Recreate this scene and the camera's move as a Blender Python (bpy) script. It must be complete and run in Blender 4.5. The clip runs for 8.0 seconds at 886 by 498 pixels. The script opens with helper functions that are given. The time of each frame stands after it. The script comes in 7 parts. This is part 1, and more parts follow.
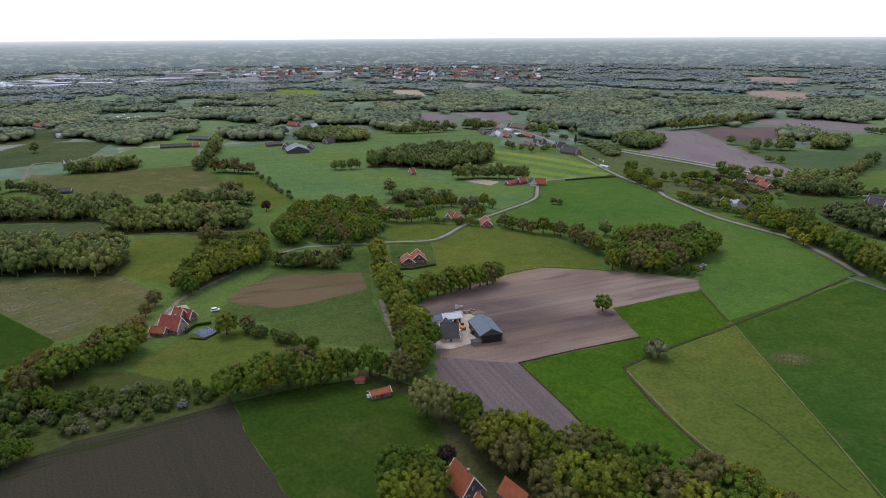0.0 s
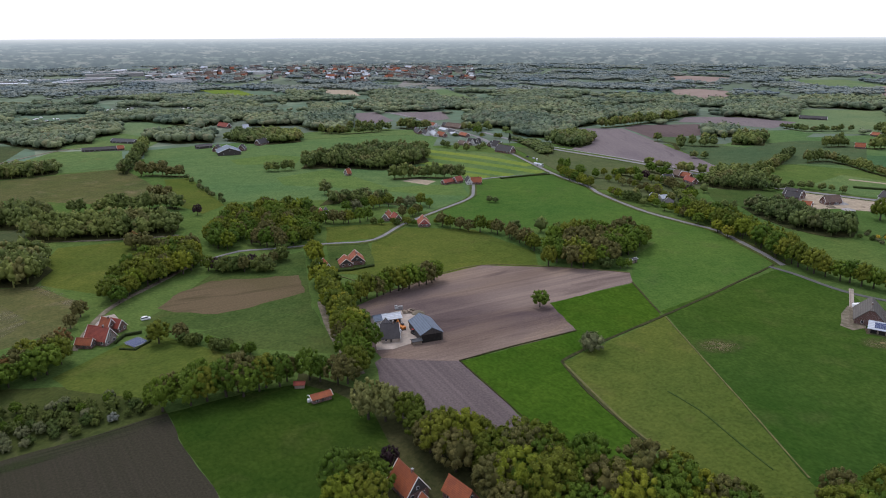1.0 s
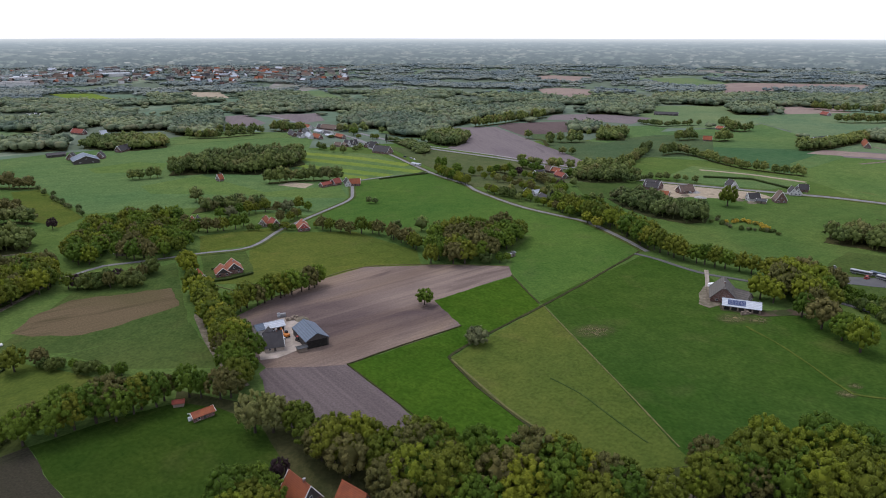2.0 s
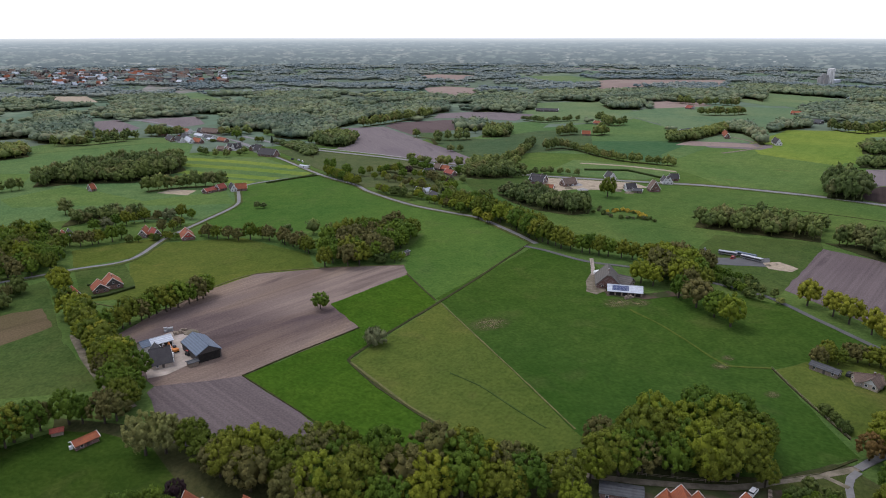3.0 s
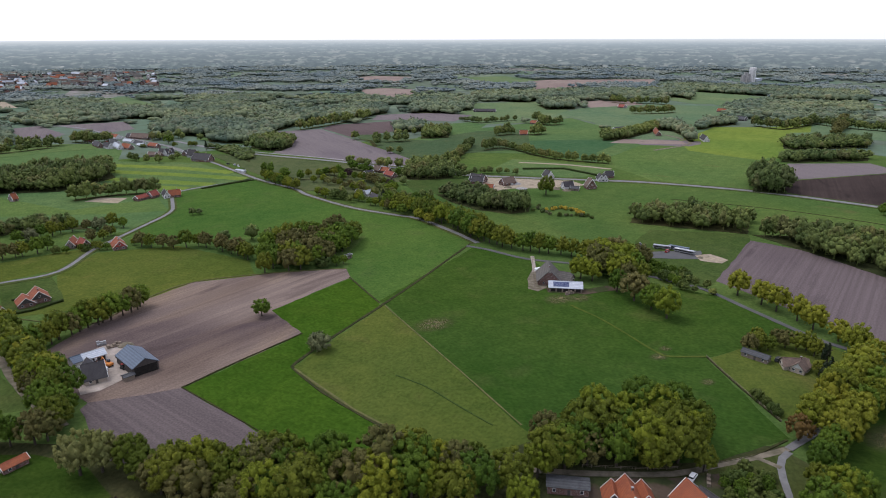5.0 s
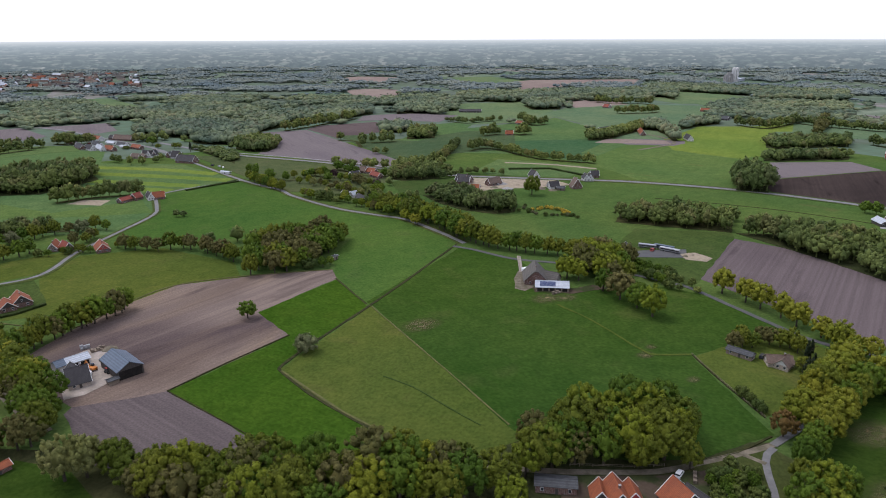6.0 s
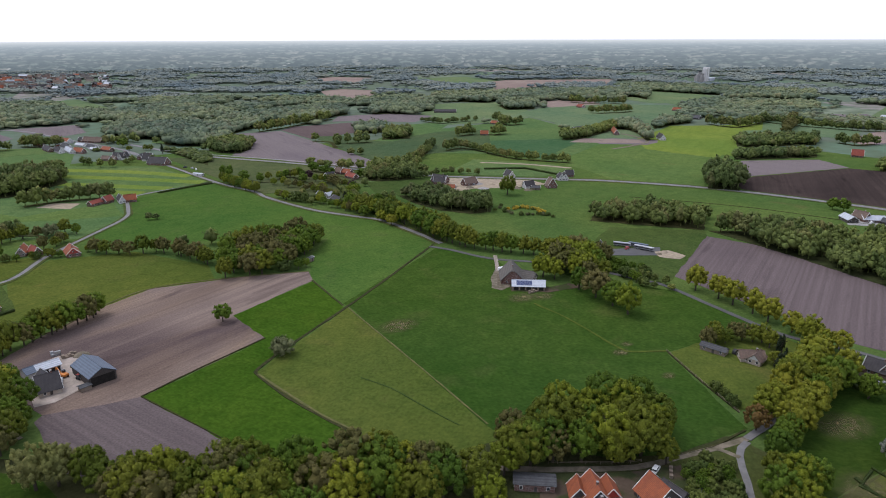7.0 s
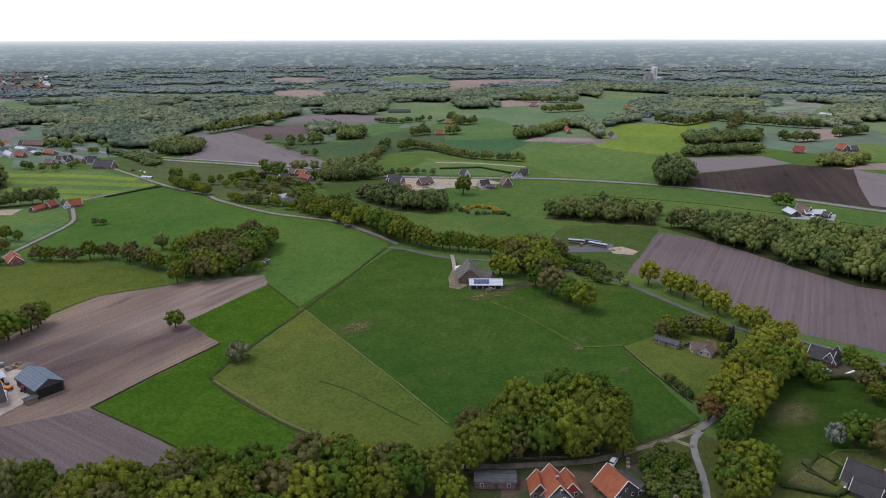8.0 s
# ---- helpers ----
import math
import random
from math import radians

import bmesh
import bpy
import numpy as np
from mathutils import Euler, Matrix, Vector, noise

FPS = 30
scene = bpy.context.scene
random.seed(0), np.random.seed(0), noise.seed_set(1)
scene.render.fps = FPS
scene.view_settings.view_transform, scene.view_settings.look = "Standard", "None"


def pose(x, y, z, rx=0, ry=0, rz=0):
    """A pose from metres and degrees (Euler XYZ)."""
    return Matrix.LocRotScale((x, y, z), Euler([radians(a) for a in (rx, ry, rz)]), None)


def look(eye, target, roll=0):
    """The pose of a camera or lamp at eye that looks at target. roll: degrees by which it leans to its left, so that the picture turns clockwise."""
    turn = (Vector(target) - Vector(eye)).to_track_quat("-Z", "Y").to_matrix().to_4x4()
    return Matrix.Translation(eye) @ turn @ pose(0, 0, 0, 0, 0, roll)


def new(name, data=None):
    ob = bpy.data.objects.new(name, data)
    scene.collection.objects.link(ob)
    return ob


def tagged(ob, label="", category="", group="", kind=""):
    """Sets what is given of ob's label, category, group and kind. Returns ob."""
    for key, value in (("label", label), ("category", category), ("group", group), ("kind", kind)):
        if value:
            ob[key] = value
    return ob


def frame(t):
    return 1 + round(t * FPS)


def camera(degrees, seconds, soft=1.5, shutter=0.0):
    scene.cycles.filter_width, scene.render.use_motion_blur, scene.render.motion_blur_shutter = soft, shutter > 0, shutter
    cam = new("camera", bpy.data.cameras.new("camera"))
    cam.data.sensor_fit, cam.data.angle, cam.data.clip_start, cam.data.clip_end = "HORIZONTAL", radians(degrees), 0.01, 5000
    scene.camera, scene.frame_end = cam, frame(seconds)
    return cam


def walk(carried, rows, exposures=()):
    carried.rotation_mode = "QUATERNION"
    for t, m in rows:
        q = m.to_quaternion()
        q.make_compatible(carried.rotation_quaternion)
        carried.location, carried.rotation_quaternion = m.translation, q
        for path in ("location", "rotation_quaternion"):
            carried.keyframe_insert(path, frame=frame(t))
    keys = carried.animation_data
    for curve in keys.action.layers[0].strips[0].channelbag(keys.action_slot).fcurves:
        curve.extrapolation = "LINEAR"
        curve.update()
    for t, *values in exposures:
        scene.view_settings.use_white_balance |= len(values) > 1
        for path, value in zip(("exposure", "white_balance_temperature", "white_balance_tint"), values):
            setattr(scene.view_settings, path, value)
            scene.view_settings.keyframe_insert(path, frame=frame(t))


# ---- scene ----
cam = camera(66.43, 8.0, soft=1.0)
EYE = 140.0
# A hovering drone: it stays in one place and pans to the right. Seconds, yaw, pitch, roll in degrees.
PAN = [
    (0.0, 0.00, -17.55, -0.35), (0.5, -2.29, -17.57, -0.24), (1.0, -5.49, -17.60, -0.16),
    (1.5, -8.50, -17.60, -0.08), (1.6, -9.60, -17.59, -0.04), (1.7, -11.59, -17.58, 0.01),
    (2.8, -22.75, -17.57, -0.01), (2.9, -24.35, -17.58, -0.02), (3.0, -25.30, -17.58, 0.00),
    (3.5, -28.96, -17.55, 0.05), (4.0, -29.59, -17.52, -0.03), (4.5, -29.96, -17.50, -0.10),
    (5.0, -30.42, -17.48, -0.14), (5.2, -31.00, -17.47, -0.16), (6.3, -31.78, -17.44, -0.21),
    (6.5, -32.07, -17.43, -0.23), (7.0, -33.69, -17.43, -0.20), (7.5, -35.60, -17.42, -0.15),
    (8.0, -37.51, -17.44, -0.13),
]
walk(cam, [(t, pose(0, 0, EYE, 0, 0, yaw) @ pose(0, 0, 0, 90 + pitch) @ pose(0, 0, 0, 0, 0, roll)) for t, yaw, pitch, roll in PAN])

# ---------------------------------------------------------------- light
scene.view_settings.exposure = 0.0
world = bpy.data.worlds.new("overcast_sky")
scene.world = world
world.use_nodes = True
wn, wl = world.node_tree.nodes, world.node_tree.links
wn.clear()
sky = wn.new("ShaderNodeTexSky")
sky.sky_type = "NISHITA"
sky.sun_disc = False
sky.sun_elevation, sky.sun_rotation = radians(60), radians(330)
skyb = wn.new("ShaderNodeBackground")
skyb.inputs["Strength"].default_value = 0.05
wl.new(sky.outputs[0], skyb.inputs["Color"])
cloud = wn.new("ShaderNodeBackground")
cloud.inputs["Color"].default_value = (0.925, 0.95, 1.18, 1)
cloud.inputs["Strength"].default_value = 0.92
wmix = wn.new("ShaderNodeAddShader")
wl.new(skyb.outputs[0], wmix.inputs[0])
wl.new(cloud.outputs[0], wmix.inputs[1])
wout = wn.new("ShaderNodeOutputWorld")
wl.new(wmix.outputs[0], wout.inputs["Surface"])
sun = new("sun", bpy.data.lights.new("sun", "SUN"))
sun.data.energy, sun.data.angle, sun.data.color = 1.9, radians(25), (1.0, 0.965, 0.97)
sun.matrix_world = look((0, 0, 400), (math.sin(radians(330)) * -300, math.cos(radians(330)) * -300, 400 - 520))


# ---------------------------------------------------------------- materials
def mat(name, rough=0.8):
    m = bpy.data.materials.new(name)
    m.use_nodes = True
    b = m.node_tree.nodes["Principled BSDF"]
    b.inputs["Roughness"].default_value = rough
    return m, m.node_tree.nodes, m.node_tree.links, b


def rgb(c):
    return (c[0], c[1], c[2], 1)


def mixer(n, l, fac, a, b, mode="MIX"):
    x = n.new("ShaderNodeMix")
    x.data_type, x.blend_type = "RGBA", mode
    for sock, v in ((x.inputs["Factor"], fac), (x.inputs["A"], a), (x.inputs["B"], b)):
        if isinstance(v, (int, float)):
            sock.default_value = v
        elif isinstance(v, tuple):
            sock.default_value = rgb(v)
        else:
            l.new(v, sock)
    return x.outputs["Result"]


def noise_fac(n, l, scale, lo=0.35, hi=0.65, detail=4, stretch=None, turn=0, distort=0.0, coords="Object"):
    tc = n.new("ShaderNodeTexCoord")
    src = tc.outputs["Object"] if coords == "Object" else n.new("ShaderNodeNewGeometry").outputs["Position"]
    mp = n.new("ShaderNodeMapping")
    mp.inputs["Scale"].default_value = stretch or (1, 1, 1)
    if turn:
        spin = n.new("ShaderNodeMapping")
        spin.inputs["Rotation"].default_value = (0, 0, radians(turn))
        l.new(src, spin.inputs["Vector"])
        src = spin.outputs[0]
    l.new(src, mp.inputs["Vector"])
    t = n.new("ShaderNodeTexNoise")
    t.inputs["Scale"].default_value, t.inputs["Detail"].default_value = scale, detail
    t.inputs["Distortion"].default_value = distort
    l.new(mp.outputs[0], t.inputs["Vector"])
    r = n.new("ShaderNodeMapRange")
    r.inputs["From Min"].default_value, r.inputs["From Max"].default_value = lo, hi
    l.new(t.outputs["Fac"], r.inputs["Value"])
    return r.outputs[0]


def bump(n, l, b, height, strength=0.4, distance=0.1):
    u = n.new("ShaderNodeBump")
    u.inputs["Strength"].default_value, u.inputs["Distance"].default_value = strength, distance
    l.new(height, u.inputs["Height"])
    l.new(u.outputs[0], b.inputs["Normal"])


def grass(name, a, b2, worn=(0.13, 0.12, 0.05), turn=20, wear=0.35, lines=0.25):
    """Meadow: two tones in patches, dry worn spots, mowing lines and a fine tuft grain."""
    m, n, l, b = mat(name, 0.9)
    a, b2, worn = (tuple(v * 0.80 for v in q) for q in (a, b2, worn))
    c = mixer(n, l, noise_fac(n, l, 0.018, 0.3, 0.7, 6), a, b2)
    spot = noise_fac(n, l, 0.045, 0.56, 0.78, 7, distort=0.4)
    w = n.new("ShaderNodeMath"); w.operation = "MULTIPLY"; w.inputs[1].default_value = wear
    l.new(spot, w.inputs[0])
    c = mixer(n, l, w.outputs[0], c, worn)
    bald = noise_fac(n, l, 0.021, 0.68, 0.80, 5, distort=0.6)
    c = mixer(n, l, bald, c, tuple(v * 1.1 for v in worn))
    ln = noise_fac(n, l, 0.28, 0.3, 0.7, 3, (1, 0.03, 1), turn)
    w2 = n.new("ShaderNodeMath"); w2.operation = "MULTIPLY"; w2.inputs[1].default_value = lines
    l.new(ln, w2.inputs[0])
    c = mixer(n, l, w2.outputs[0], c, tuple(v * 0.72 for v in a))
    mott = noise_fac(n, l, 0.11, 0.3, 0.7, 6, distort=0.8)
    c = mixer(n, l, mott, mixer(n, l, 1.0, c, (0.82, 0.87, 0.85), "MULTIPLY"), mixer(n, l, 1.0, c, (1.14, 1.09, 1.06), "MULTIPLY"))
    broad = noise_fac(n, l, 0.007, 0.35, 0.65, 3, distort=0.5)
    c = mixer(n, l, broad, mixer(n, l, 1.0, c, (0.86, 0.93, 0.92), "MULTIPLY"), mixer(n, l, 1.0, c, (1.14, 1.06, 1.0), "MULTIPLY"))
    g = noise_fac(n, l, 0.7, 0.32, 0.68, 6, (1, 0.75, 1), turn + 17, 0.5)
    c = mixer(n, l, g, mixer(n, l, 1.0, c, (0.70, 0.74, 0.70), "MULTIPLY"), mixer(n, l, 1.0, c, (1.12, 1.08, 1.06), "MULTIPLY"))
    l.new(c, b.inputs["Base Color"])
    b.inputs["Specular IOR Level"].default_value = 0.0
    bump(n, l, b, g, 0.6, 0.3)
    return m


def fuzzy(name, a, b2, radial, turn=0):
    """Thin wear that lets the turf show through: round spots that fade outwards, or broken streaks."""
    m, n, l, b = mat(name, 0.95)
    l.new(mixer(n, l, noise_fac(n, l, 0.5, 0.3, 0.7, 5, coords="World"), a, b2), b.inputs["Base Color"])
    b.inputs["Specular IOR Level"].default_value = 0.0
    if radial:
        tc = n.new("ShaderNodeTexCoord")
        ln = n.new("ShaderNodeVectorMath"); ln.operation = "LENGTH"
        l.new(tc.outputs["Object"], ln.inputs[0])
        cover = n.new("ShaderNodeMapRange")
        cover.inputs["From Min"].default_value, cover.inputs["From Max"].default_value = 1.0, 0.15
        l.new(ln.outputs["Value"], cover.inputs["Value"])
        rough = noise_fac(n, l, 0.35, 0.25, 0.65, 5, coords="World")
    else:
        cover = n.new("ShaderNodeMapRange")
        cover.inputs["To Min"].default_value = cover.inputs["To Max"].default_value = 0.42
        rough = noise_fac(n, l, 0.55, 0.42, 0.66, 5, (1, 0.06, 1), turn, coords="World")
    k = n.new("ShaderNodeMath"); k.operation = "MULTIPLY"
    l.new(cover.outputs[0], k.inputs[0])
    l.new(rough, k.inputs[1])
    mx = n.new("ShaderNodeMixShader")
    l.new(k.outputs[0], mx.inputs[0])
    l.new(n.new("ShaderNodeBsdfTransparent").outputs[0], mx.inputs[1])
    l.new(b.outputs[0], mx.inputs[2])
    l.new(mx.outputs[0], n["Material Output"].inputs["Surface"])
    return m


def soil(name, a, b2, pale, turn=0, row=1.5, contrast=0.5, patch=0.012, dry=0.35, tan=None):
    """Tilled earth: dry pale patches drawn out along the harrow rows, tramlines, damp streaks, clods."""
    m, n, l, b = mat(name, 0.95)
    a, b2, pale = (tuple(v * 0.73 for v in q) for q in (a, b2, pale))
    c = mixer(n, l, noise_fac(n, l, patch, dry, dry + 0.17, 7, (1, 0.5, 1), turn, 1.1), a, pale)
    if tan:
        c = mixer(n, l, noise_fac(n, l, patch * 1.7, 0.52, 0.74, 6, (1, 0.35, 1), turn, 0.8), c, tuple(v * 0.73 for v in tan))
    damp = noise_fac(n, l, 0.09, 0.60, 0.78, 6, (1, 0.18, 1), turn, 0.5)
    c = mixer(n, l, damp, c, tuple(v * 0.8 for v in b2))

    def lines(scale, lo, hi, reach, share, tone, base):
        w = n.new("ShaderNodeMath"); w.operation = "MULTIPLY"; w.inputs[1].default_value = share
        f = noise_fac(n, l, scale, lo, hi, 2, (1, reach, 1), turn)
        l.new(f, w.inputs[0])
        return f, mixer(n, l, w.outputs[0], base, tone)

    ln, c = lines(row, 0.35, 0.65, 0.012, contrast * 0.8, b2, c)
    _, c = lines(row * 0.17, 0.4, 0.7, 0.02, contrast * 0.45, pale, c)
    _, c = lines(row * 0.45, 0.60, 0.68, 0.006, contrast * 0.55, pale, c)
    g = noise_fac(n, l, 1.2, 0.3, 0.7, 6)
    c = mixer(n, l, g, mixer(n, l, 1.0, c, (0.74, 0.74, 0.74), "MULTIPLY"), mixer(n, l, 1.0, c, (1.1, 1.1, 1.1), "MULTIPLY"))
    l.new(c, b.inputs["Base Color"])
    b.inputs["Specular IOR Level"].default_value = 0.0
    bump(n, l, b, ln, 0.35, 0.2)
    return m


def plain(name, a, b2, rough=0.8, scale=0.8, metal=0.0, stretch=None, strength=0.2, lo=0.35, hi=0.65):
    m, n, l, b = mat(name, rough)
    f = noise_fac(n, l, scale, lo, hi, 5, stretch)
    c = mixer(n, l, f, a, b2)
    g = noise_fac(n, l, scale * 7, 0.3, 0.7, 3)
    c = mixer(n, l, g, mixer(n, l, 1.0, c, (0.82, 0.82, 0.82), "MULTIPLY"), c)
    l.new(c, b.inputs["Base Color"])
    b.inputs["Metallic"].default_value = metal
    b.inputs["Specular IOR Level"].default_value = 0.03 if rough >= 0.9 else 0.4
    bump(n, l, b, g, strength, 0.03)
    return m


def leaf(name, a, b2, c2, spread=0.2, cells=False):
    """Foliage: tone from tree to tree, from place to place and from clump to clump."""
    m, n, l, b = mat(name, 0.75)
    a, b2, c2 = (tuple(v * k for v, k in zip(q, (1.13, 1.08, 1.08 if cells else 1.1))) for q in (a, b2, c2))
    if cells:                                  # woods of many joined crowns: one tone for each crown
        geo = n.new("ShaderNodeNewGeometry")
        flat = n.new("ShaderNodeMapping")
        flat.inputs["Scale"].default_value = (1, 1, 0.02)
        l.new(geo.outputs["Position"], flat.inputs["Vector"])
        vo = n.new("ShaderNodeTexVoronoi")
        vo.inputs["Scale"].default_value = 0.095
        l.new(flat.outputs[0], vo.inputs["Vector"])
        sep = n.new("ShaderNodeSeparateColor")
        l.new(vo.outputs["Color"], sep.inputs[0])
        c = mixer(n, l, sep.outputs[0], a, b2)
        odd = n.new("ShaderNodeMapRange")
        odd.inputs["From Min"].default_value, odd.inputs["From Max"].default_value = 0.78, 0.92
        l.new(sep.outputs[1], odd.inputs["Value"])
        c = mixer(n, l, odd.outputs[0], c, c2)
        stand = noise_fac(n, l, 0.007, 0.36, 0.64, 3, coords="World")        # whole stands in earlier or later leaf
        c = mixer(n, l, stand, mixer(n, l, 1.0, c, (0.70, 0.78, 0.84), "MULTIPLY"), mixer(n, l, 1.0, c, (1.22, 1.16, 0.98), "MULTIPLY"))
    else:
        oi = n.new("ShaderNodeObjectInfo")
        c = mixer(n, l, oi.outputs["Random"], a, b2)
        c = mixer(n, l, noise_fac(n, l, 0.055, 0.55, 0.95, 2, coords="World"), c, c2)
    lump = noise_fac(n, l, 0.35, 0.3, 0.7, 3, coords="World")
    c = mixer(n, l, lump, mixer(n, l, 1.0, c, (0.80, 0.84, 0.84), "MULTIPLY"), mixer(n, l, 1.0, c, (1.14, 1.12, 1.05), "MULTIPLY"))
    gi = n.new("ShaderNodeNewGeometry")
    r = n.new("ShaderNodeMapRange")
    r.inputs["To Min"].default_value, r.inputs["To Max"].default_value = 1 - spread, 1 + spread
    l.new(gi.outputs["Random Per Island"], r.inputs["Value"])
    c = mixer(n, l, 1.0, c, r.outputs[0], "MULTIPLY")
    l.new(c, b.inputs["Base Color"])
    b.inputs["Specular IOR Level"].default_value = 0.1
    tr = n.new("ShaderNodeBsdfTranslucent")
    l.new(c, tr.inputs["Color"])
    mx = n.new("ShaderNodeMixShader")
    mx.inputs[0].default_value = 0.10
    l.new(b.outputs[0], mx.inputs[1])
    l.new(tr.outputs[0], mx.inputs[2])
    l.new(mx.outputs[0], n["Material Output"].inputs["Surface"])
    return m


def roofing(name, a, b2, course=0.33, rough=0.75):
    """Tiled roof: courses along the slope, tone from tile to tile, moss."""
    m, n, l, b = mat(name, rough)
    c = mixer(n, l, noise_fac(n, l, 0.5, 0.35, 0.65, 5), a, b2)
    tc = n.new("ShaderNodeTexCoord")
    wv = n.new("ShaderNodeTexWave")
    wv.bands_direction = "Y"
    wv.inputs["Scale"].default_value = 0.314 / course
    wv.inputs["Distortion"].default_value = 0.4
    l.new(tc.outputs["Object"], wv.inputs["Vector"])
    c = mixer(n, l, wv.outputs["Fac"], mixer(n, l, 1.0, c, (0.7, 0.7, 0.72), "MULTIPLY"), c)
    spk = noise_fac(n, l, 4.0, 0.45, 0.8, 3)
    c = mixer(n, l, spk, c, tuple(v * 0.55 for v in b2))
    l.new(c, b.inputs["Base Color"])
    b.inputs["Specular IOR Level"].default_value = 0.25
    bump(n, l, b, wv.outputs["Fac"], 0.5, 0.05)
    return m


def brickwork(name, a, b2, mortar=(0.35, 0.33, 0.3)):
    m, n, l, b = mat(name, 0.9)
    tc = n.new("ShaderNodeTexCoord")
    geo = n.new("ShaderNodeNewGeometry")
    br = n.new("ShaderNodeTexBrick")
    br.inputs["Color1"].default_value, br.inputs["Color2"].default_value, br.inputs["Mortar"].default_value = rgb(a), rgb(b2), rgb(mortar)
    br.inputs["Scale"].default_value, br.inputs["Mortar Size"].default_value = 4.0, 0.012
    mp = n.new("ShaderNodeMapping")
    mp.inputs["Rotation"].default_value = (radians(90), 0, 0)
    l.new(tc.outputs["Object"], mp.inputs["Vector"])
    l.new(mp.outputs[0], br.inputs["Vector"])
    c = mixer(n, l, noise_fac(n, l, 0.9, 0.3, 0.7), mixer(n, l, 1.0, br.outputs["Color"], (0.75, 0.75, 0.75), "MULTIPLY"), br.outputs["Color"])
    l.new(c, b.inputs["Base Color"])
    return m


M = {}
M["grass_dark"] = grass("lush_meadow", (0.041, 0.084, 0.016), (0.054, 0.096, 0.021), turn=-52, wear=0.3, lines=0.18)
# Darker copy of the meadow: shade beside the trees is in the colour.
M["grass_shade"] = grass("shady_meadow", (0.030, 0.062, 0.011), (0.042, 0.070, 0.014), turn=-52, wear=0.25)
# Blue is raised in this meadow colour to imitate haze over middle distances.
M["grass_mid"] = grass("meadow", (0.101, 0.167, 0.063), (0.130, 0.187, 0.075), turn=10)
M["grass_road"] = grass("roadside_pasture", (0.063, 0.126, 0.029), (0.079, 0.141, 0.034), (0.12, 0.13, 0.055), turn=-30, wear=0.4, lines=0.15)
M["grass_soft"] = grass("field_meadow", (0.060, 0.096, 0.028), (0.078, 0.110, 0.036), turn=10)
M["grass_field"] = grass("long_field_grass", (0.080, 0.137, 0.038), (0.100, 0.151, 0.046), turn=80, wear=0.25)
# Pasture tone with middle-distance haze mixed into the colour.
M["grass_haze"] = grass("hazed_pasture", (0.074, 0.114, 0.058), (0.090, 0.128, 0.066), turn=40, wear=0.3)
M["bare"] = fuzzy("worn_turf", (0.130, 0.110, 0.058), (0.085, 0.088, 0.036), True)
M["streak"] = fuzzy("trodden_stubble", (0.20, 0.175, 0.115), (0.14, 0.13, 0.075), False, 36)
M["grass_olive"] = grass("dry_meadow", (0.084, 0.114, 0.025), (0.106, 0.130, 0.031), (0.16, 0.13, 0.05), turn=35, wear=0.4, lines=0.12)
M["grass_stripe"] = grass("mown_meadow", (0.104, 0.167, 0.051), (0.122, 0.180, 0.060), turn=60, wear=0.2)
# Distance haze is put into the next two colours: paler and bluer.
M["grass_far"] = grass("hazed_meadow", (0.134, 0.196, 0.102), (0.167, 0.218, 0.115), (0.18, 0.20, 0.10), turn=10)
M["crop_far"] = grass("hazed_corn", (0.130, 0.194, 0.111), (0.151, 0.210, 0.121), (0.15, 0.19, 0.09), turn=70, wear=0.3)
M["grass_bright"] = grass("sown_grass", (0.045, 0.098, 0.012), (0.060, 0.112, 0.015), (0.085, 0.11, 0.02), turn=-40, wear=0.3, lines=0.35)
M["grass_yellow"] = grass("bright_meadow", (0.165, 0.228, 0.048), (0.183, 0.242, 0.056), turn=60, wear=0.2)
# Blue-green young corn; extra blue puts distance haze into the colour.
M["crop_blue"] = grass("young_corn", (0.097, 0.165, 0.064), (0.115, 0.181, 0.074), (0.12, 0.17, 0.06), turn=70, wear=0.12, lines=0.3)
M["crop_deep"] = grass("deep_corn", (0.065, 0.132, 0.062), (0.078, 0.142, 0.070), (0.09, 0.13, 0.05), turn=70, wear=0.1, lines=0.3)
M["grass_rough"] = grass("rough_verge_grass", (0.086, 0.110, 0.050), (0.108, 0.126, 0.060), (0.14, 0.13, 0.08), turn=40, wear=0.45, lines=0.1)
M["crop_grey"] = grass("thin_crop", (0.070, 0.094, 0.046), (0.084, 0.104, 0.052), (0.12, 0.105, 0.065), turn=15, wear=0.4, lines=0.4)
M["stubble"] = grass("stubble", (0.125, 0.122, 0.055), (0.092, 0.112, 0.040), (0.21, 0.17, 0.11), turn=-62, wear=0.8, lines=0.6)
M["scrub"] = grass("rough_ground", (0.057, 0.074, 0.022), (0.080, 0.091, 0.033), (0.14, 0.12, 0.075), wear=0.6)
# Leaf litter; its dark tone also paints shade under woods and tree rows.
M["floor"] = grass("shaded_leaf_litter", (0.052, 0.062, 0.026), (0.066, 0.066, 0.032), (0.09, 0.075, 0.045), wear=0.5)
M["plough"] = soil("harrowed_soil", (0.114, 0.085, 0.081), (0.085, 0.063, 0.061), (0.270, 0.208, 0.172), 67, 0.5, 0.40, 0.011, 0.42, (0.30, 0.215, 0.142))
M["plough_lower"] = soil("fresh_harrowed_soil", (0.122, 0.098, 0.098), (0.086, 0.069, 0.069), (0.165, 0.134, 0.128), 159, 0.5, 0.6)
M["plough_purple"] = soil("ridged_soil", (0.150, 0.118, 0.118), (0.100, 0.078, 0.078), (0.180, 0.144, 0.140), 246, 0.5, 0.6)
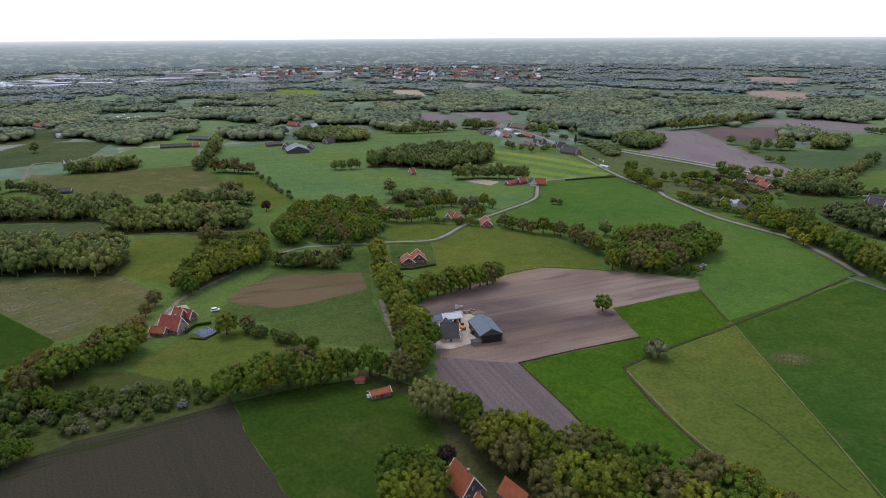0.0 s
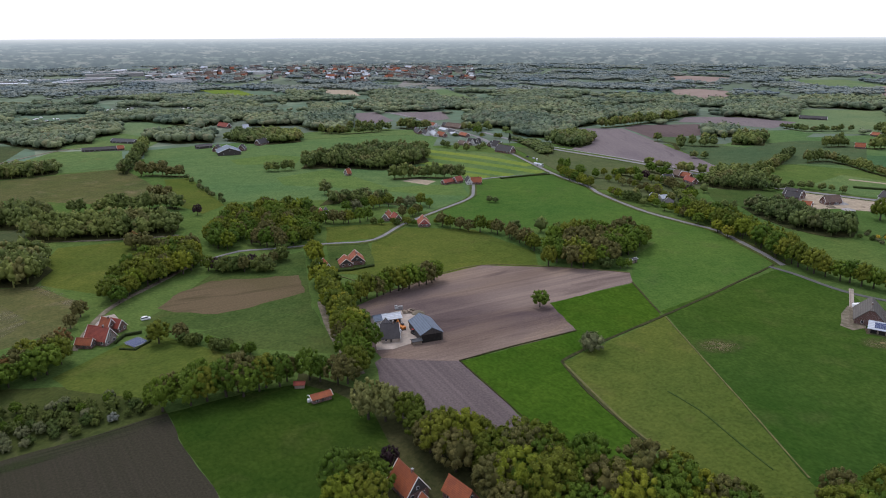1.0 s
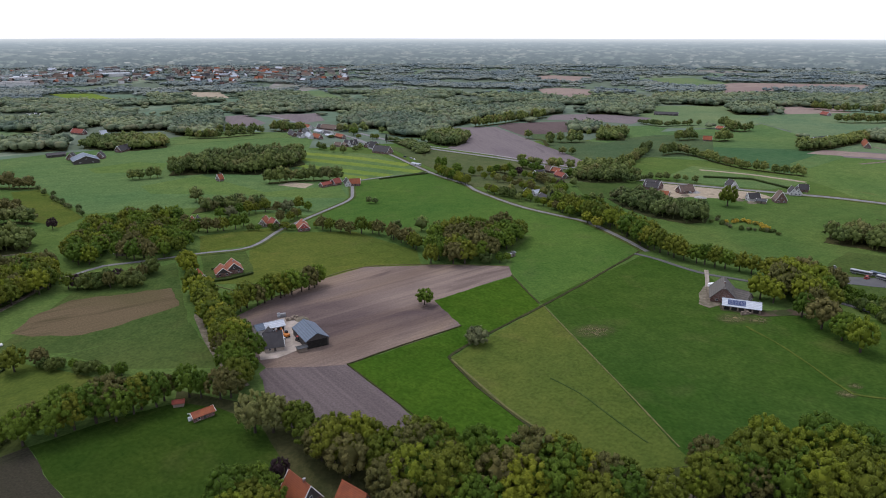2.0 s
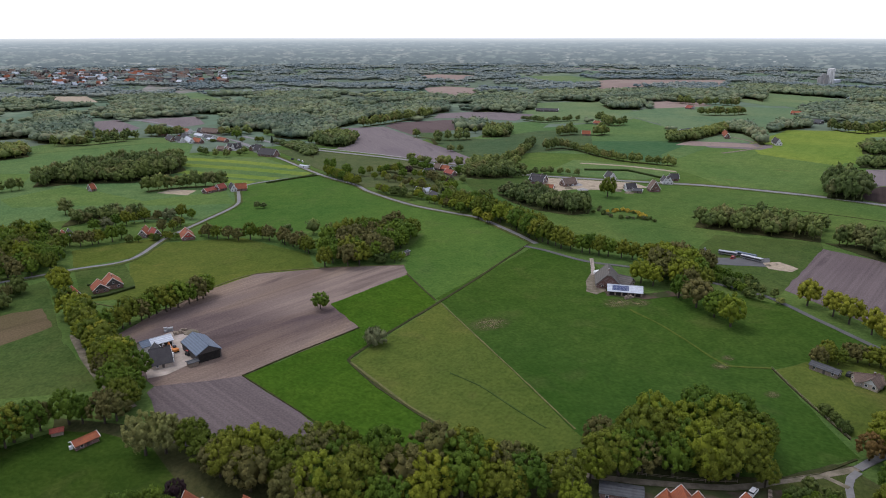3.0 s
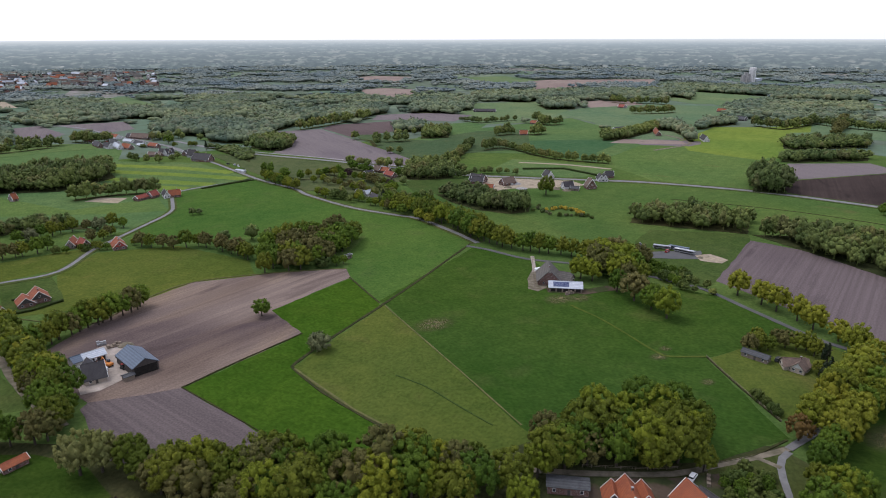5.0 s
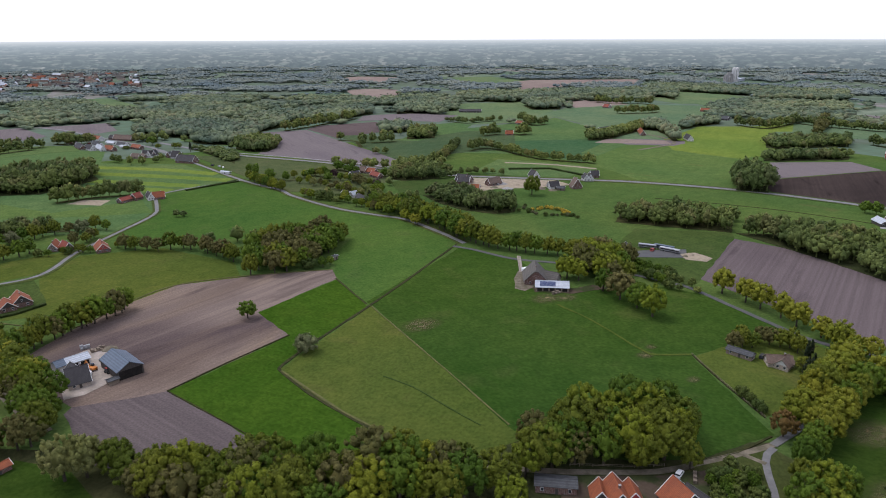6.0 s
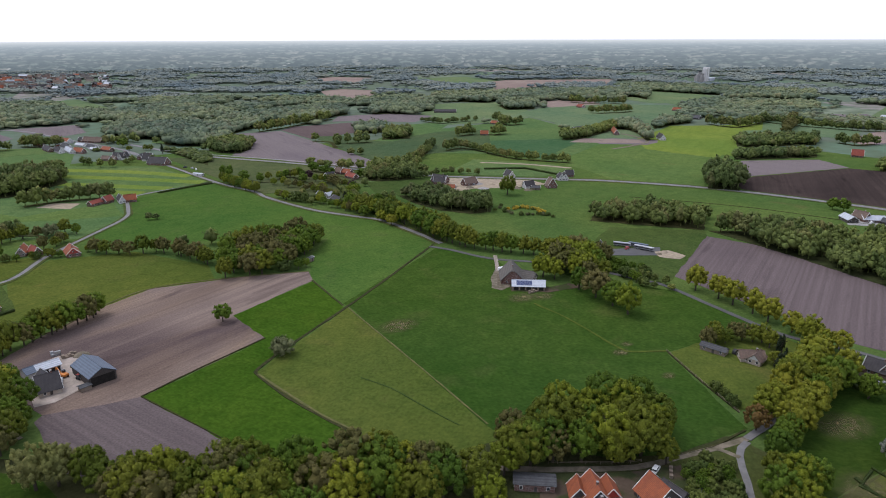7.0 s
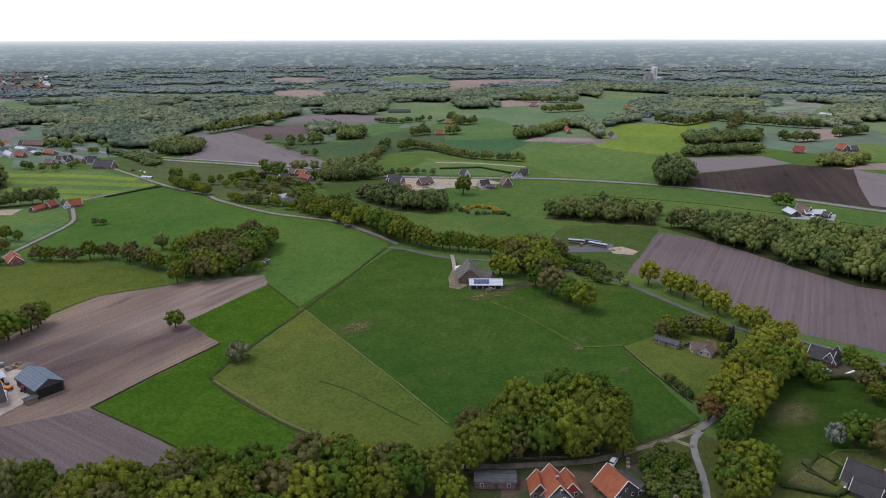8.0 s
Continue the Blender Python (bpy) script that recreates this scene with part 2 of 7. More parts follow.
M["plough_dark"] = soil("wet_ploughed_soil", (0.054, 0.041, 0.037), (0.034, 0.027, 0.025), (0.080, 0.060, 0.053), 236, 0.3, 0.5)
M["plough_green"] = soil("sprouting_soil", (0.054, 0.049, 0.033), (0.038, 0.038, 0.024), (0.054, 0.048, 0.034), 149, 1.3, 0.5)
M["sprout"] = fuzzy("sprouting_green", (0.026, 0.046, 0.012), (0.036, 0.052, 0.018), False, 63)
M["plough_brown"] = soil("dead_stubble", (0.125, 0.100, 0.052), (0.09, 0.08, 0.04), (0.155, 0.115, 0.068), 68, 1.2, 0.4, 0.03)
# Purple-brown soil, greyed so that its colour holds distance haze.
M["plough_far"] = soil("hazed_soil", (0.188, 0.158, 0.162), (0.150, 0.128, 0.132), (0.225, 0.190, 0.186), 185, 0.3, 0.4)
M["plough_red"] = soil("dark_red_soil", (0.128, 0.096, 0.092), (0.102, 0.078, 0.076), (0.160, 0.122, 0.114), 185, 0.3, 0.4)
M["plough_pink"] = soil("dry_soil", (0.28, 0.21, 0.185), (0.23, 0.18, 0.16), (0.34, 0.265, 0.22), 70, 0.3, 0.4)
M["sand"] = plain("sand", (0.34, 0.28, 0.20), (0.24, 0.20, 0.145), 0.95, 0.25)
M["gravel"] = plain("gravel_yard", (0.36, 0.31, 0.265), (0.24, 0.205, 0.17), 0.95, 0.2)
M["dirt"] = plain("dirt_track", (0.19, 0.16, 0.12), (0.10, 0.09, 0.06), 0.95, 0.3)
M["yard"] = plain("trodden_yard", (0.078, 0.058, 0.042), (0.040, 0.050, 0.020), 0.95, 0.11, lo=0.45, hi=0.56)
M["asphalt"] = plain("worn_asphalt", (0.165, 0.16, 0.155), (0.12, 0.116, 0.112), 0.85, 0.15)
# Dark asphalt; on the eastern road this colour also paints the trees' shade.
M["asphalt_dark"] = plain("asphalt", (0.085, 0.083, 0.082), (0.06, 0.06, 0.06), 0.85, 0.15)
M["verge"] = grass("verge", (0.07, 0.095, 0.03), (0.10, 0.115, 0.045), wear=0.6)
M["ditch"] = plain("ditch_sedge", (0.030, 0.034, 0.014), (0.055, 0.055, 0.022), 0.9, 0.4)
M["reed"] = plain("dry_grass_edge", (0.13, 0.12, 0.05), (0.085, 0.09, 0.035), 0.95, 0.4)
M["oak"] = leaf("oak_leaves", (0.060, 0.086, 0.010), (0.112, 0.125, 0.014), (0.074, 0.094, 0.012))
M["lime"] = leaf("fresh_leaves", (0.114, 0.143, 0.015), (0.171, 0.172, 0.018), (0.098, 0.120, 0.018))
M["fresh"] = leaf("young_oak_leaves", (0.093, 0.129, 0.011), (0.140, 0.157, 0.014), (0.100, 0.124, 0.014))
M["green"] = leaf("maple_leaves", (0.048, 0.088, 0.010), (0.086, 0.130, 0.014), (0.064, 0.098, 0.013))
M["brown"] = leaf("budding_leaves", (0.080, 0.082, 0.024), (0.100, 0.092, 0.030), (0.080, 0.090, 0.022))
M["rust"] = leaf("copper_buds", (0.115, 0.070, 0.022), (0.13, 0.085, 0.028), (0.10, 0.075, 0.022))
M["pale"] = leaf("willow_leaves", (0.155, 0.165, 0.052), (0.135, 0.145, 0.044), (0.17, 0.165, 0.064))
M["purple"] = leaf("copper_beech_leaves", (0.030, 0.018, 0.020), (0.045, 0.024, 0.026), (0.035, 0.022, 0.024))
M["conifer"] = leaf("conifer_needles", (0.018, 0.028, 0.014), (0.025, 0.035, 0.016), (0.020, 0.030, 0.016))
M["bush"] = leaf("shrub_leaves", (0.044, 0.070, 0.016), (0.078, 0.098, 0.022), (0.062, 0.082, 0.028))
M["hedge"] = leaf("clipped_hedge_leaves", (0.028, 0.044, 0.012), (0.038, 0.056, 0.015), (0.034, 0.050, 0.016))
M["grey_bush"] = leaf("grey_shrub_leaves", (0.094, 0.108, 0.048), (0.112, 0.120, 0.058), (0.085, 0.098, 0.040))
M["blossom"] = leaf("white_blossom", (0.17, 0.185, 0.15), (0.14, 0.16, 0.12), (0.21, 0.22, 0.20), 0.45)
M["gorse"] = leaf("yellow_blossom", (0.36, 0.27, 0.03), (0.28, 0.23, 0.04), (0.30, 0.24, 0.03), 0.3)
M["wood"] = leaf("wood_leaves", (0.062, 0.088, 0.025), (0.118, 0.144, 0.042), (0.112, 0.116, 0.042), 0.18, True)
# Haze is put into these two leaf colours as grey-blue, more with distance.
M["wood_mid"] = leaf("hazed_wood_leaves", (0.082, 0.112, 0.074), (0.138, 0.168, 0.096), (0.128, 0.138, 0.086), 0.16, True)
M["wood_far"] = leaf("hazier_wood_leaves", (0.116, 0.146, 0.150), (0.156, 0.186, 0.180), (0.150, 0.172, 0.158), 0.10, True)
M["bark"] = plain("bark", (0.075, 0.062, 0.048), (0.045, 0.038, 0.03), 0.95, 1.5)
M["tile_orange"] = roofing("orange_pantiles", (0.300, 0.088, 0.034), (0.215, 0.064, 0.030))
M["tile_red"] = roofing("red_pantiles", (0.280, 0.066, 0.040), (0.205, 0.050, 0.034))
M["tile_dark"] = roofing("dark_pantiles", (0.040, 0.037, 0.038), (0.058, 0.053, 0.053))
M["tile_brown"] = roofing("brown_pantiles", (0.17, 0.115, 0.085), (0.12, 0.085, 0.065))
M["thatch"] = roofing("weathered_thatch", (0.135, 0.122, 0.105), (0.10, 0.092, 0.082), 0.9, 0.98)
M["slate"] = roofing("blue_grey_roof_sheets", (0.105, 0.135, 0.175), (0.085, 0.112, 0.148), 1.0, 0.5)
M["sheet_white"] = roofing("pale_roof_sheets", (0.50, 0.53, 0.56), (0.42, 0.45, 0.48), 1.0, 0.5)
M["sheet_grey"] = roofing("grey_fibre_cement", (0.080, 0.082, 0.084), (0.055, 0.057, 0.058), 1.0, 0.8)
M["brick"] = brickwork("red_brick", (0.145, 0.070, 0.052), (0.11, 0.056, 0.044))
M["brick_pale"] = brickwork("pale_brick", (0.40, 0.33, 0.26), (0.34, 0.28, 0.22))
M["render"] = plain("white_plaster", (0.58, 0.57, 0.55), (0.48, 0.47, 0.45), 0.85, 0.5)
M["timber"] = plain("black_boards", (0.045, 0.038, 0.034), (0.07, 0.06, 0.052), 0.85, 1.0, 0, (6, 6, 0.3))
M["planks"] = plain("weathered_planks", (0.24, 0.19, 0.145), (0.17, 0.14, 0.11), 0.9, 1.0, 0, (6, 6, 0.3))
M["white"] = plain("white_paint", (0.78, 0.78, 0.76), (0.70, 0.70, 0.68), 0.5, 0.6)
M["concrete"] = plain("concrete", (0.32, 0.31, 0.295), (0.23, 0.225, 0.215), 0.9, 0.4)
M["panel"] = plain("solar_cells", (0.050, 0.066, 0.135), (0.065, 0.085, 0.165), 0.25, 0.3)
M["metal"] = plain("galvanised_steel", (0.45, 0.46, 0.47), (0.36, 0.37, 0.38), 0.4, 0.6, 0.7)
M["orange"] = plain("orange_machine_paint", (0.55, 0.19, 0.03), (0.45, 0.15, 0.03), 0.5)
M["red"] = plain("red_paint", (0.35, 0.04, 0.03), (0.28, 0.035, 0.03), 0.5)
M["rubber"] = plain("black_rubber", (0.02, 0.02, 0.02), (0.03, 0.03, 0.03), 0.8)
# Near-black paint that imitates the shade inside open barns.
M["dark"] = plain("interior_shade", (0.02, 0.018, 0.016), (0.03, 0.027, 0.024), 0.9)
gm, gn, gl, gb = mat("window_glass", 0.08)
gb.inputs["Base Color"].default_value = (0.03, 0.035, 0.04, 1)
gb.inputs["IOR"].default_value = 1.5
M["glass"] = gm


# ---------------------------------------------------------------- mesh helpers
def mesh_object(name, bm, material, parent=None, label=""):
    me = bpy.data.meshes.new(name)
    bm.to_mesh(me)
    bm.free()
    me.materials.append(material)
    ob = new(name, me)
    if parent:
        ob.parent = parent
    if label:
        ob["label"] = label
    return ob


def part(name, bm, material, parent, label=""):
    return mesh_object(name, bm, material, parent, label)


def thing(name, label, category, m, group="", kind=""):
    ob = new(name)
    ob.empty_display_size = 0.5
    ob.matrix_world = m
    return tagged(ob, label, category, group, kind)


def box(x0, x1, y0, y1, z0, z1, bm=None, bevel=0.0):
    bm = bm or bmesh.new()
    r = bmesh.ops.create_cube(bm, size=1, matrix=Matrix.LocRotScale(((x0 + x1) / 2, (y0 + y1) / 2, (z0 + z1) / 2), None, (x1 - x0, y1 - y0, z1 - z0)))
    if bevel:
        bmesh.ops.bevel(bm, geom=list({e for v in r["verts"] for e in v.link_edges}), offset=bevel, segments=1, affect="EDGES")
    return bm


def tube(r, z0, z1, seg=8, r2=None, bm=None, at=(0, 0)):
    bm = bm or bmesh.new()
    bmesh.ops.create_cone(bm, cap_ends=True, segments=seg, radius1=r, radius2=r if r2 is None else r2, depth=z1 - z0,
                          matrix=Matrix.Translation((at[0], at[1], (z0 + z1) / 2)))
    return bm


# ---------------------------------------------------------------- ground
FIELDS = []          # outlines kept clear of scattered woods
LAYER = [0.02]
CLEAR = []           # footprints of buildings, and ground on their camera side: x, y, radius


def inside(p, poly):
    x, y = p
    hit = False
    for (x1, y1), (x2, y2) in zip(poly, poly[1:] + poly[:1]):
        if (y1 > y) != (y2 > y) and x < (x2 - x1) * (y - y1) / (y2 - y1) + x1:
            hit = not hit
    return hit


def field(name, label, outline, material, clear=True, ragged=1.0):
    """A field as a thin slab with slightly uneven edges, lying on the ground sheet."""
    LAYER[0] += 0.002
    z = LAYER[0]
    rng = random.Random(len(FIELDS))
    pts = []
    for (x1, y1), (x2, y2) in zip(outline, outline[1:] + outline[:1]):
        n = max(1, min(40, int(math.hypot(x2 - x1, y2 - y1) / 6)))
        for i in range(n):
            k = i / n
            j = 0 if i == 0 else ragged * 0.5
            pts.append((x1 + (x2 - x1) * k + rng.uniform(-j, j), y1 + (y2 - y1) * k + rng.uniform(-j, j)))
    bm = bmesh.new()
    top = [bm.verts.new((x, y, z)) for x, y in pts]
    low = [bm.verts.new((x, y, -0.3)) for x, y in pts]
    f = bm.faces.new(top)
    f.normal_update()
    if f.normal.z < 0:
        f.normal_flip()
    for i in range(len(pts)):
        j = (i + 1) % len(pts)
        bm.faces.new((top[i], top[j], low[j], low[i]))
    ob = mesh_object(name, bm, M[material])
    if clear:
        FIELDS.append(outline)
    return tagged(ob, label, name.replace("_", " "), kind="structure")


def smooth_line(pts, step=6.0):
    """Points along a soft curve through pts."""
    out = []
    n = len(pts)
    for i in range(n - 1):
        p0, p1, p2, p3 = pts[max(i - 1, 0)], pts[i], pts[i + 1], pts[min(i + 2, n - 1)]
        k = max(1, int(math.hypot(p2[0] - p1[0], p2[1] - p1[1]) / step))
        for j in range(k):
            t = j / k
            out.append(tuple(0.5 * (2 * b + (c - a) * t + (2 * a - 5 * b + 4 * c - d) * t * t + (3 * b - a - 3 * c + d) * t ** 3)
                             for a, b, c, d in zip(p0, p1, p2, p3)))
    out.append(tuple(pts[-1]))
    return out


def strip(name, label, line, width, material, height=0.0, sag=0.0, ragged=0.1, category=""):
    """A road, track, ditch or bank along a line; sag lowers (or raises) its middle."""
    LAYER[0] += 0.002
    z = LAYER[0] + height
    rng = random.Random(int(width * 100) + len(line))
    pts = smooth_line(line)
    bm = bmesh.new()
    rows = []
    for i, (x, y) in enumerate(pts):
        a, b = pts[max(i - 1, 0)], pts[min(i + 1, len(pts) - 1)]
        d = Vector((b[0] - a[0], b[1] - a[1])).normalized()
        nx, ny = -d.y, d.x
        if label.startswith("curving") and i % 2 == 0:
            CLEAR.append((x, y, width / 2 + 2.0))
        w1, w2 = (width / 2 * (1 + rng.uniform(-ragged, ragged)) for _ in range(2))
        rows.append([bm.verts.new((x + nx * o, y + ny * o, zz)) for o, zz in ((w1, -0.3), (w1, z), (0, z - sag), (-w2, z), (-w2, -0.3))])
    for r1, r2 in zip(rows, rows[1:]):
        for i in range(4):
            bm.faces.new((r1[i], r1[i + 1], r2[i + 1], r2[i]))
    bmesh.ops.recalc_face_normals(bm, faces=bm.faces)
    ob = mesh_object(name, bm, M[material])
    return tagged(ob, label, category or name, kind="structure")


def ground_sheet():
    """One flat sheet out to the horizon."""
    radii = [0, 60, 150, 300, 600, 1000, 1600, 2300, 3000, 4000, 4900]
    bm = bmesh.new()
    seg = 120
    rings = []
    for r in radii:
        row = []
        for i in range(seg):
            a = 2 * math.pi * i / seg
            row.append(bm.verts.new((r * math.cos(a), r * math.sin(a), 0)))
            if r == 0:
                break
        rings.append(row)
    for i in range(seg):
        bm.faces.new((rings[0][0], rings[1][i], rings[1][(i + 1) % seg]))
    for r1, r2 in zip(rings[1:], rings[2:]):
        for i in range(seg):
            j = (i + 1) % seg
            bm.faces.new((r1[i], r2[i], r2[j], r1[j]))
    for f in bm.faces:
        f.smooth = True
    m, n, l, b = mat("far_country", 0.95)
    tc = n.new("ShaderNodeTexCoord")
    mp = n.new("ShaderNodeMapping")
    mp.inputs["Rotation"].default_value = (0, 0, radians(25))
    mp.inputs["Scale"].default_value = (1, 0.6, 0)
    l.new(tc.outputs["Object"], mp.inputs["Vector"])
    vo = n.new("ShaderNodeTexVoronoi")
    vo.inputs["Scale"].default_value = 0.0055
    l.new(mp.outputs[0], vo.inputs["Vector"])
    sep = n.new("ShaderNodeSeparateColor")
    l.new(vo.outputs["Color"], sep.inputs[0])
    ramp = n.new("ShaderNodeValToRGB")
    ramp.color_ramp.interpolation = "CONSTANT"
    # Field tones with grey-blue mixed in, painting haze over the far country.
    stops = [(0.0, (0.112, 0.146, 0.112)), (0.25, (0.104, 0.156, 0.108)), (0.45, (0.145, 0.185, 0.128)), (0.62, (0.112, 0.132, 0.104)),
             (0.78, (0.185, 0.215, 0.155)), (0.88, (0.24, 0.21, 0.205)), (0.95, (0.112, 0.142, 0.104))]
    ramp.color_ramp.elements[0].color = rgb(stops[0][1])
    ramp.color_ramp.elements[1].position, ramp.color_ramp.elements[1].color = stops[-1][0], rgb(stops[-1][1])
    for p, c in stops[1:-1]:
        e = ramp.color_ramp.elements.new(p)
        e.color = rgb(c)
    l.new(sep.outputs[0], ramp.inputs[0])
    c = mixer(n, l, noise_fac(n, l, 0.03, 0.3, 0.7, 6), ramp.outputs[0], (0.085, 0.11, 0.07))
    l.new(c, b.inputs["Base Color"])
    b.inputs["Specular IOR Level"].default_value = 0.0
    bump(n, l, b, noise_fac(n, l, 0.5, 0.2, 0.8), 0.4, 0.3)
    ob = mesh_object("ground", bm, m)
    tagged(ob, "flat green farmland with meadows reaching the horizon", "ground", kind="structure")


def backdrop_ring():
    """The hazy distance: a low swell raised round the horizon to fit the camera's view, on which the woods and fields
    of the plain beyond run on, ever finer, into painted haze.
    """
    bm = bmesh.new()
    seg, rows = 360, []
    for i in range(13):
        k = i / 12
        r = 3350 + 1530 * k
        row = []
        for j in range(seg):
            a = 2 * math.pi * j / seg
            z = 117.5 * k - 0.2 + k * k * (1.0 * math.sin(a * 9 + 1) + 0.5 * math.sin(a * 23) + 0.3 * math.sin(a * 61))
            row.append(bm.verts.new((r * math.cos(a), r * math.sin(a), z)))
        rows.append(row)
    for r1, r2 in zip(rows, rows[1:]):
        for j in range(seg):
            k = (j + 1) % seg
            bm.faces.new((r1[j], r2[j], r2[k], r1[k]))
    m, n, l, b = mat("painted_hazy_distance", 1.0)
    geo = n.new("ShaderNodeNewGeometry")
    sep = n.new("ShaderNodeSeparateXYZ")
    l.new(geo.outputs["Position"], sep.inputs[0])
    mr = n.new("ShaderNodeMapRange")
    mr.inputs["From Max"].default_value = 118
    l.new(sep.outputs["Z"], mr.inputs["Value"])
    turn = n.new("ShaderNodeMath"); turn.operation = "ARCTAN2"
    l.new(sep.outputs["X"], turn.inputs[0])
    l.new(sep.outputs["Y"], turn.inputs[1])
    flat = n.new("ShaderNodeCombineXYZ")       # round the horizon, and up towards it
    l.new(turn.outputs[0], flat.inputs["X"])
    up = n.new("ShaderNodeMath"); up.operation = "POWER"; up.inputs[1].default_value = 1.25
    l.new(mr.outputs[0], up.inputs[0])
    l.new(up.outputs[0], flat.inputs["Y"])

    def patches(round_, high, lo, hi, detail, shift):
        mp = n.new("ShaderNodeMapping")
        mp.inputs["Location"].default_value = (shift, shift * 0.7, shift)
        mp.inputs["Scale"].default_value = (round_, high, 1.0)
        l.new(flat.outputs[0], mp.inputs["Vector"])
        t = n.new("ShaderNodeTexNoise")
        t.inputs["Scale"].default_value, t.inputs["Detail"].default_value, t.inputs["Roughness"].default_value = 1.0, detail, 0.62
        l.new(mp.outputs[0], t.inputs["Vector"])
        q = n.new("ShaderNodeMapRange")
        q.inputs["From Min"].default_value, q.inputs["From Max"].default_value = lo, hi
        l.new(t.outputs["Fac"], q.inputs["Value"])
        return q.outputs[0]

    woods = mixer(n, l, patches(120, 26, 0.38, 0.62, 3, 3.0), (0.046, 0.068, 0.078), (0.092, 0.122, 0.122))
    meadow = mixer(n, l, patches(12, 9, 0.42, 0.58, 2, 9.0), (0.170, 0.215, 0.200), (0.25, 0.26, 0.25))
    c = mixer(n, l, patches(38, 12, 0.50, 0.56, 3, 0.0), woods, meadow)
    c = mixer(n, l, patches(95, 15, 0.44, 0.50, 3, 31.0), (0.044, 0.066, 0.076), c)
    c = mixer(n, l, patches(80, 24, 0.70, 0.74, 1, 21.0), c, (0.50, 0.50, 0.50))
    veil = n.new("ShaderNodeValToRGB")         # share of painted haze, by height on the swell
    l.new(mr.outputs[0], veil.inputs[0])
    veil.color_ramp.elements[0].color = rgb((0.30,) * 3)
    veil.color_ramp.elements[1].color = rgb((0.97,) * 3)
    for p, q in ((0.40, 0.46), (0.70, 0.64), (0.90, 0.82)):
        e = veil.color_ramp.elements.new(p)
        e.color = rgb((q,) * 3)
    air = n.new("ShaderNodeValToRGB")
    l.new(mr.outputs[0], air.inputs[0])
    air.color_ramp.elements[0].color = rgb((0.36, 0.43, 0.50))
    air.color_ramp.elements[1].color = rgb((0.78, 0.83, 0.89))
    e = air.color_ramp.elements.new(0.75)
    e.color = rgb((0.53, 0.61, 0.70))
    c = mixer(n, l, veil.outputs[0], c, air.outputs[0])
    # The ring glows by itself; its colours hold both daylight and haze.
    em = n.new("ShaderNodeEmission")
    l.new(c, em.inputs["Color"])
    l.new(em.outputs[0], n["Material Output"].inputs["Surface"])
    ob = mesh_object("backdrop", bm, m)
    tagged(ob, "painted backdrop of hazy blue-grey woods and fields", "backdrop", kind="structure")


ground_sheet()
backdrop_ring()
# ---------------------------------------------------------------- fields, near to far
def worn_spot(at, radius, label):
    """A soft round patch of worn turf."""
    LAYER[0] += 0.002
    bm = bmesh.new()
    bmesh.ops.create_circle(bm, cap_ends=True, segments=20, radius=1)
    ob = mesh_object("worn_patch", bm, M["bare"])
    ob.matrix_world = Matrix.LocRotScale((at[0], at[1], LAYER[0]), None, (radius * 1.4, radius, 1))
    tagged(ob, label, "worn patch", kind="structure")


field("meadow", "rough green grassland round the lanes", [(-480, 40), (-600, 560), (-240, 860), (200, 900), (560, 840), (860, 560), (900, 120), (600, -60), (0, -40)], "grass_field", False)
field("woodland_floor", "shady leaf-strewn floor under the oak belt", [(-37.4, 269.9), (22.6, 227.3), (77.6, 201.1), (144.6, 162.7), (212.1, 117.6), (173.4, 89.1), (120.5, 56.4), (-39.3, 179.7)], "floor", False)
field("scrubland", "rough overgrown scrub ground", [(-174.2, 177.4), (-151, 196.8), (-134.4, 213), (-105.3, 227.8), (-84.6, 240.1), (-90.5, 250.6), (-132.2, 265.9), (-164.6, 266.4), (-199.4, 251.9), (-220, 222.4)], "scrub", False)
field("tilled_field", "dark tilled field with faint green sprouts", [(-174.2, 177.4), (-151.4, 197.4), (-134.6, 213.4), (-105.4, 228.2), (-84.7, 240.6), (-71.5, 215.2), (-49.3, 181.1), (-27.9, 142.6), (-140.6, 134.5)], "plough_green")
field("pasture", "deep green pasture between tree rows", [(-84.7, 240.6), (-53.7, 254.9), (-35.1, 258.6), (-20, 249.7), (-4.6, 232), (2.7, 205.7), (-4.9, 186.9), (2, 152.4), (-27.9, 142.6), (-49.3, 181.1), (-71.5, 215.2)], "grass_shade")
field("meadow", "olive meadow with dry patches behind the hedge", [(-142, 274.1), (-126.1, 303.7), (-110.7, 317.1), (-76.7, 293.5), (-47.2, 275.6), (-90.5, 250.6), (-131.1, 263.4)], "grass_olive")
field("pasture", "grey-green pasture beside the avenue", [(-90.5, 316.8), (-66.5, 327.3), (-36.7, 340.7), (-21, 285.5), (-60.8, 295.1)], "grass_soft")
field("meadow", "green meadow surrounding a brown patch", [(-123, 328.1), (-102.8, 410), (-52.2, 445), (-37.5, 339.9), (-88.1, 318.8)], "grass_soft")
field("stubble_field", "brown withered stubble patch in a meadow", [(-120.8, 350.3), (-114.8, 374.3), (-101.9, 390.7), (-50.6, 396), (-44, 366.5), (-70, 347), (-86.9, 339.1), (-109.5, 343.5)], "plough_brown", ragged=2)
field("stubble_field", "pale striped stubble field", [(-284.7, 379.1), (-266, 381.7), (-201.5, 392.5), (-159.6, 356.9), (-155.2, 328.6), (-186.8, 298.2), (-237.6, 336), (-273.4, 362.3)], "stubble")
field("pasture", "dark green pasture corner", [(-335, 383), (-272.8, 361.4), (-236.2, 333.7), (-187.6, 298.2), (-184.2, 274.6), (-196.1, 269.4), (-232.8, 252.3)], "grass_shade")
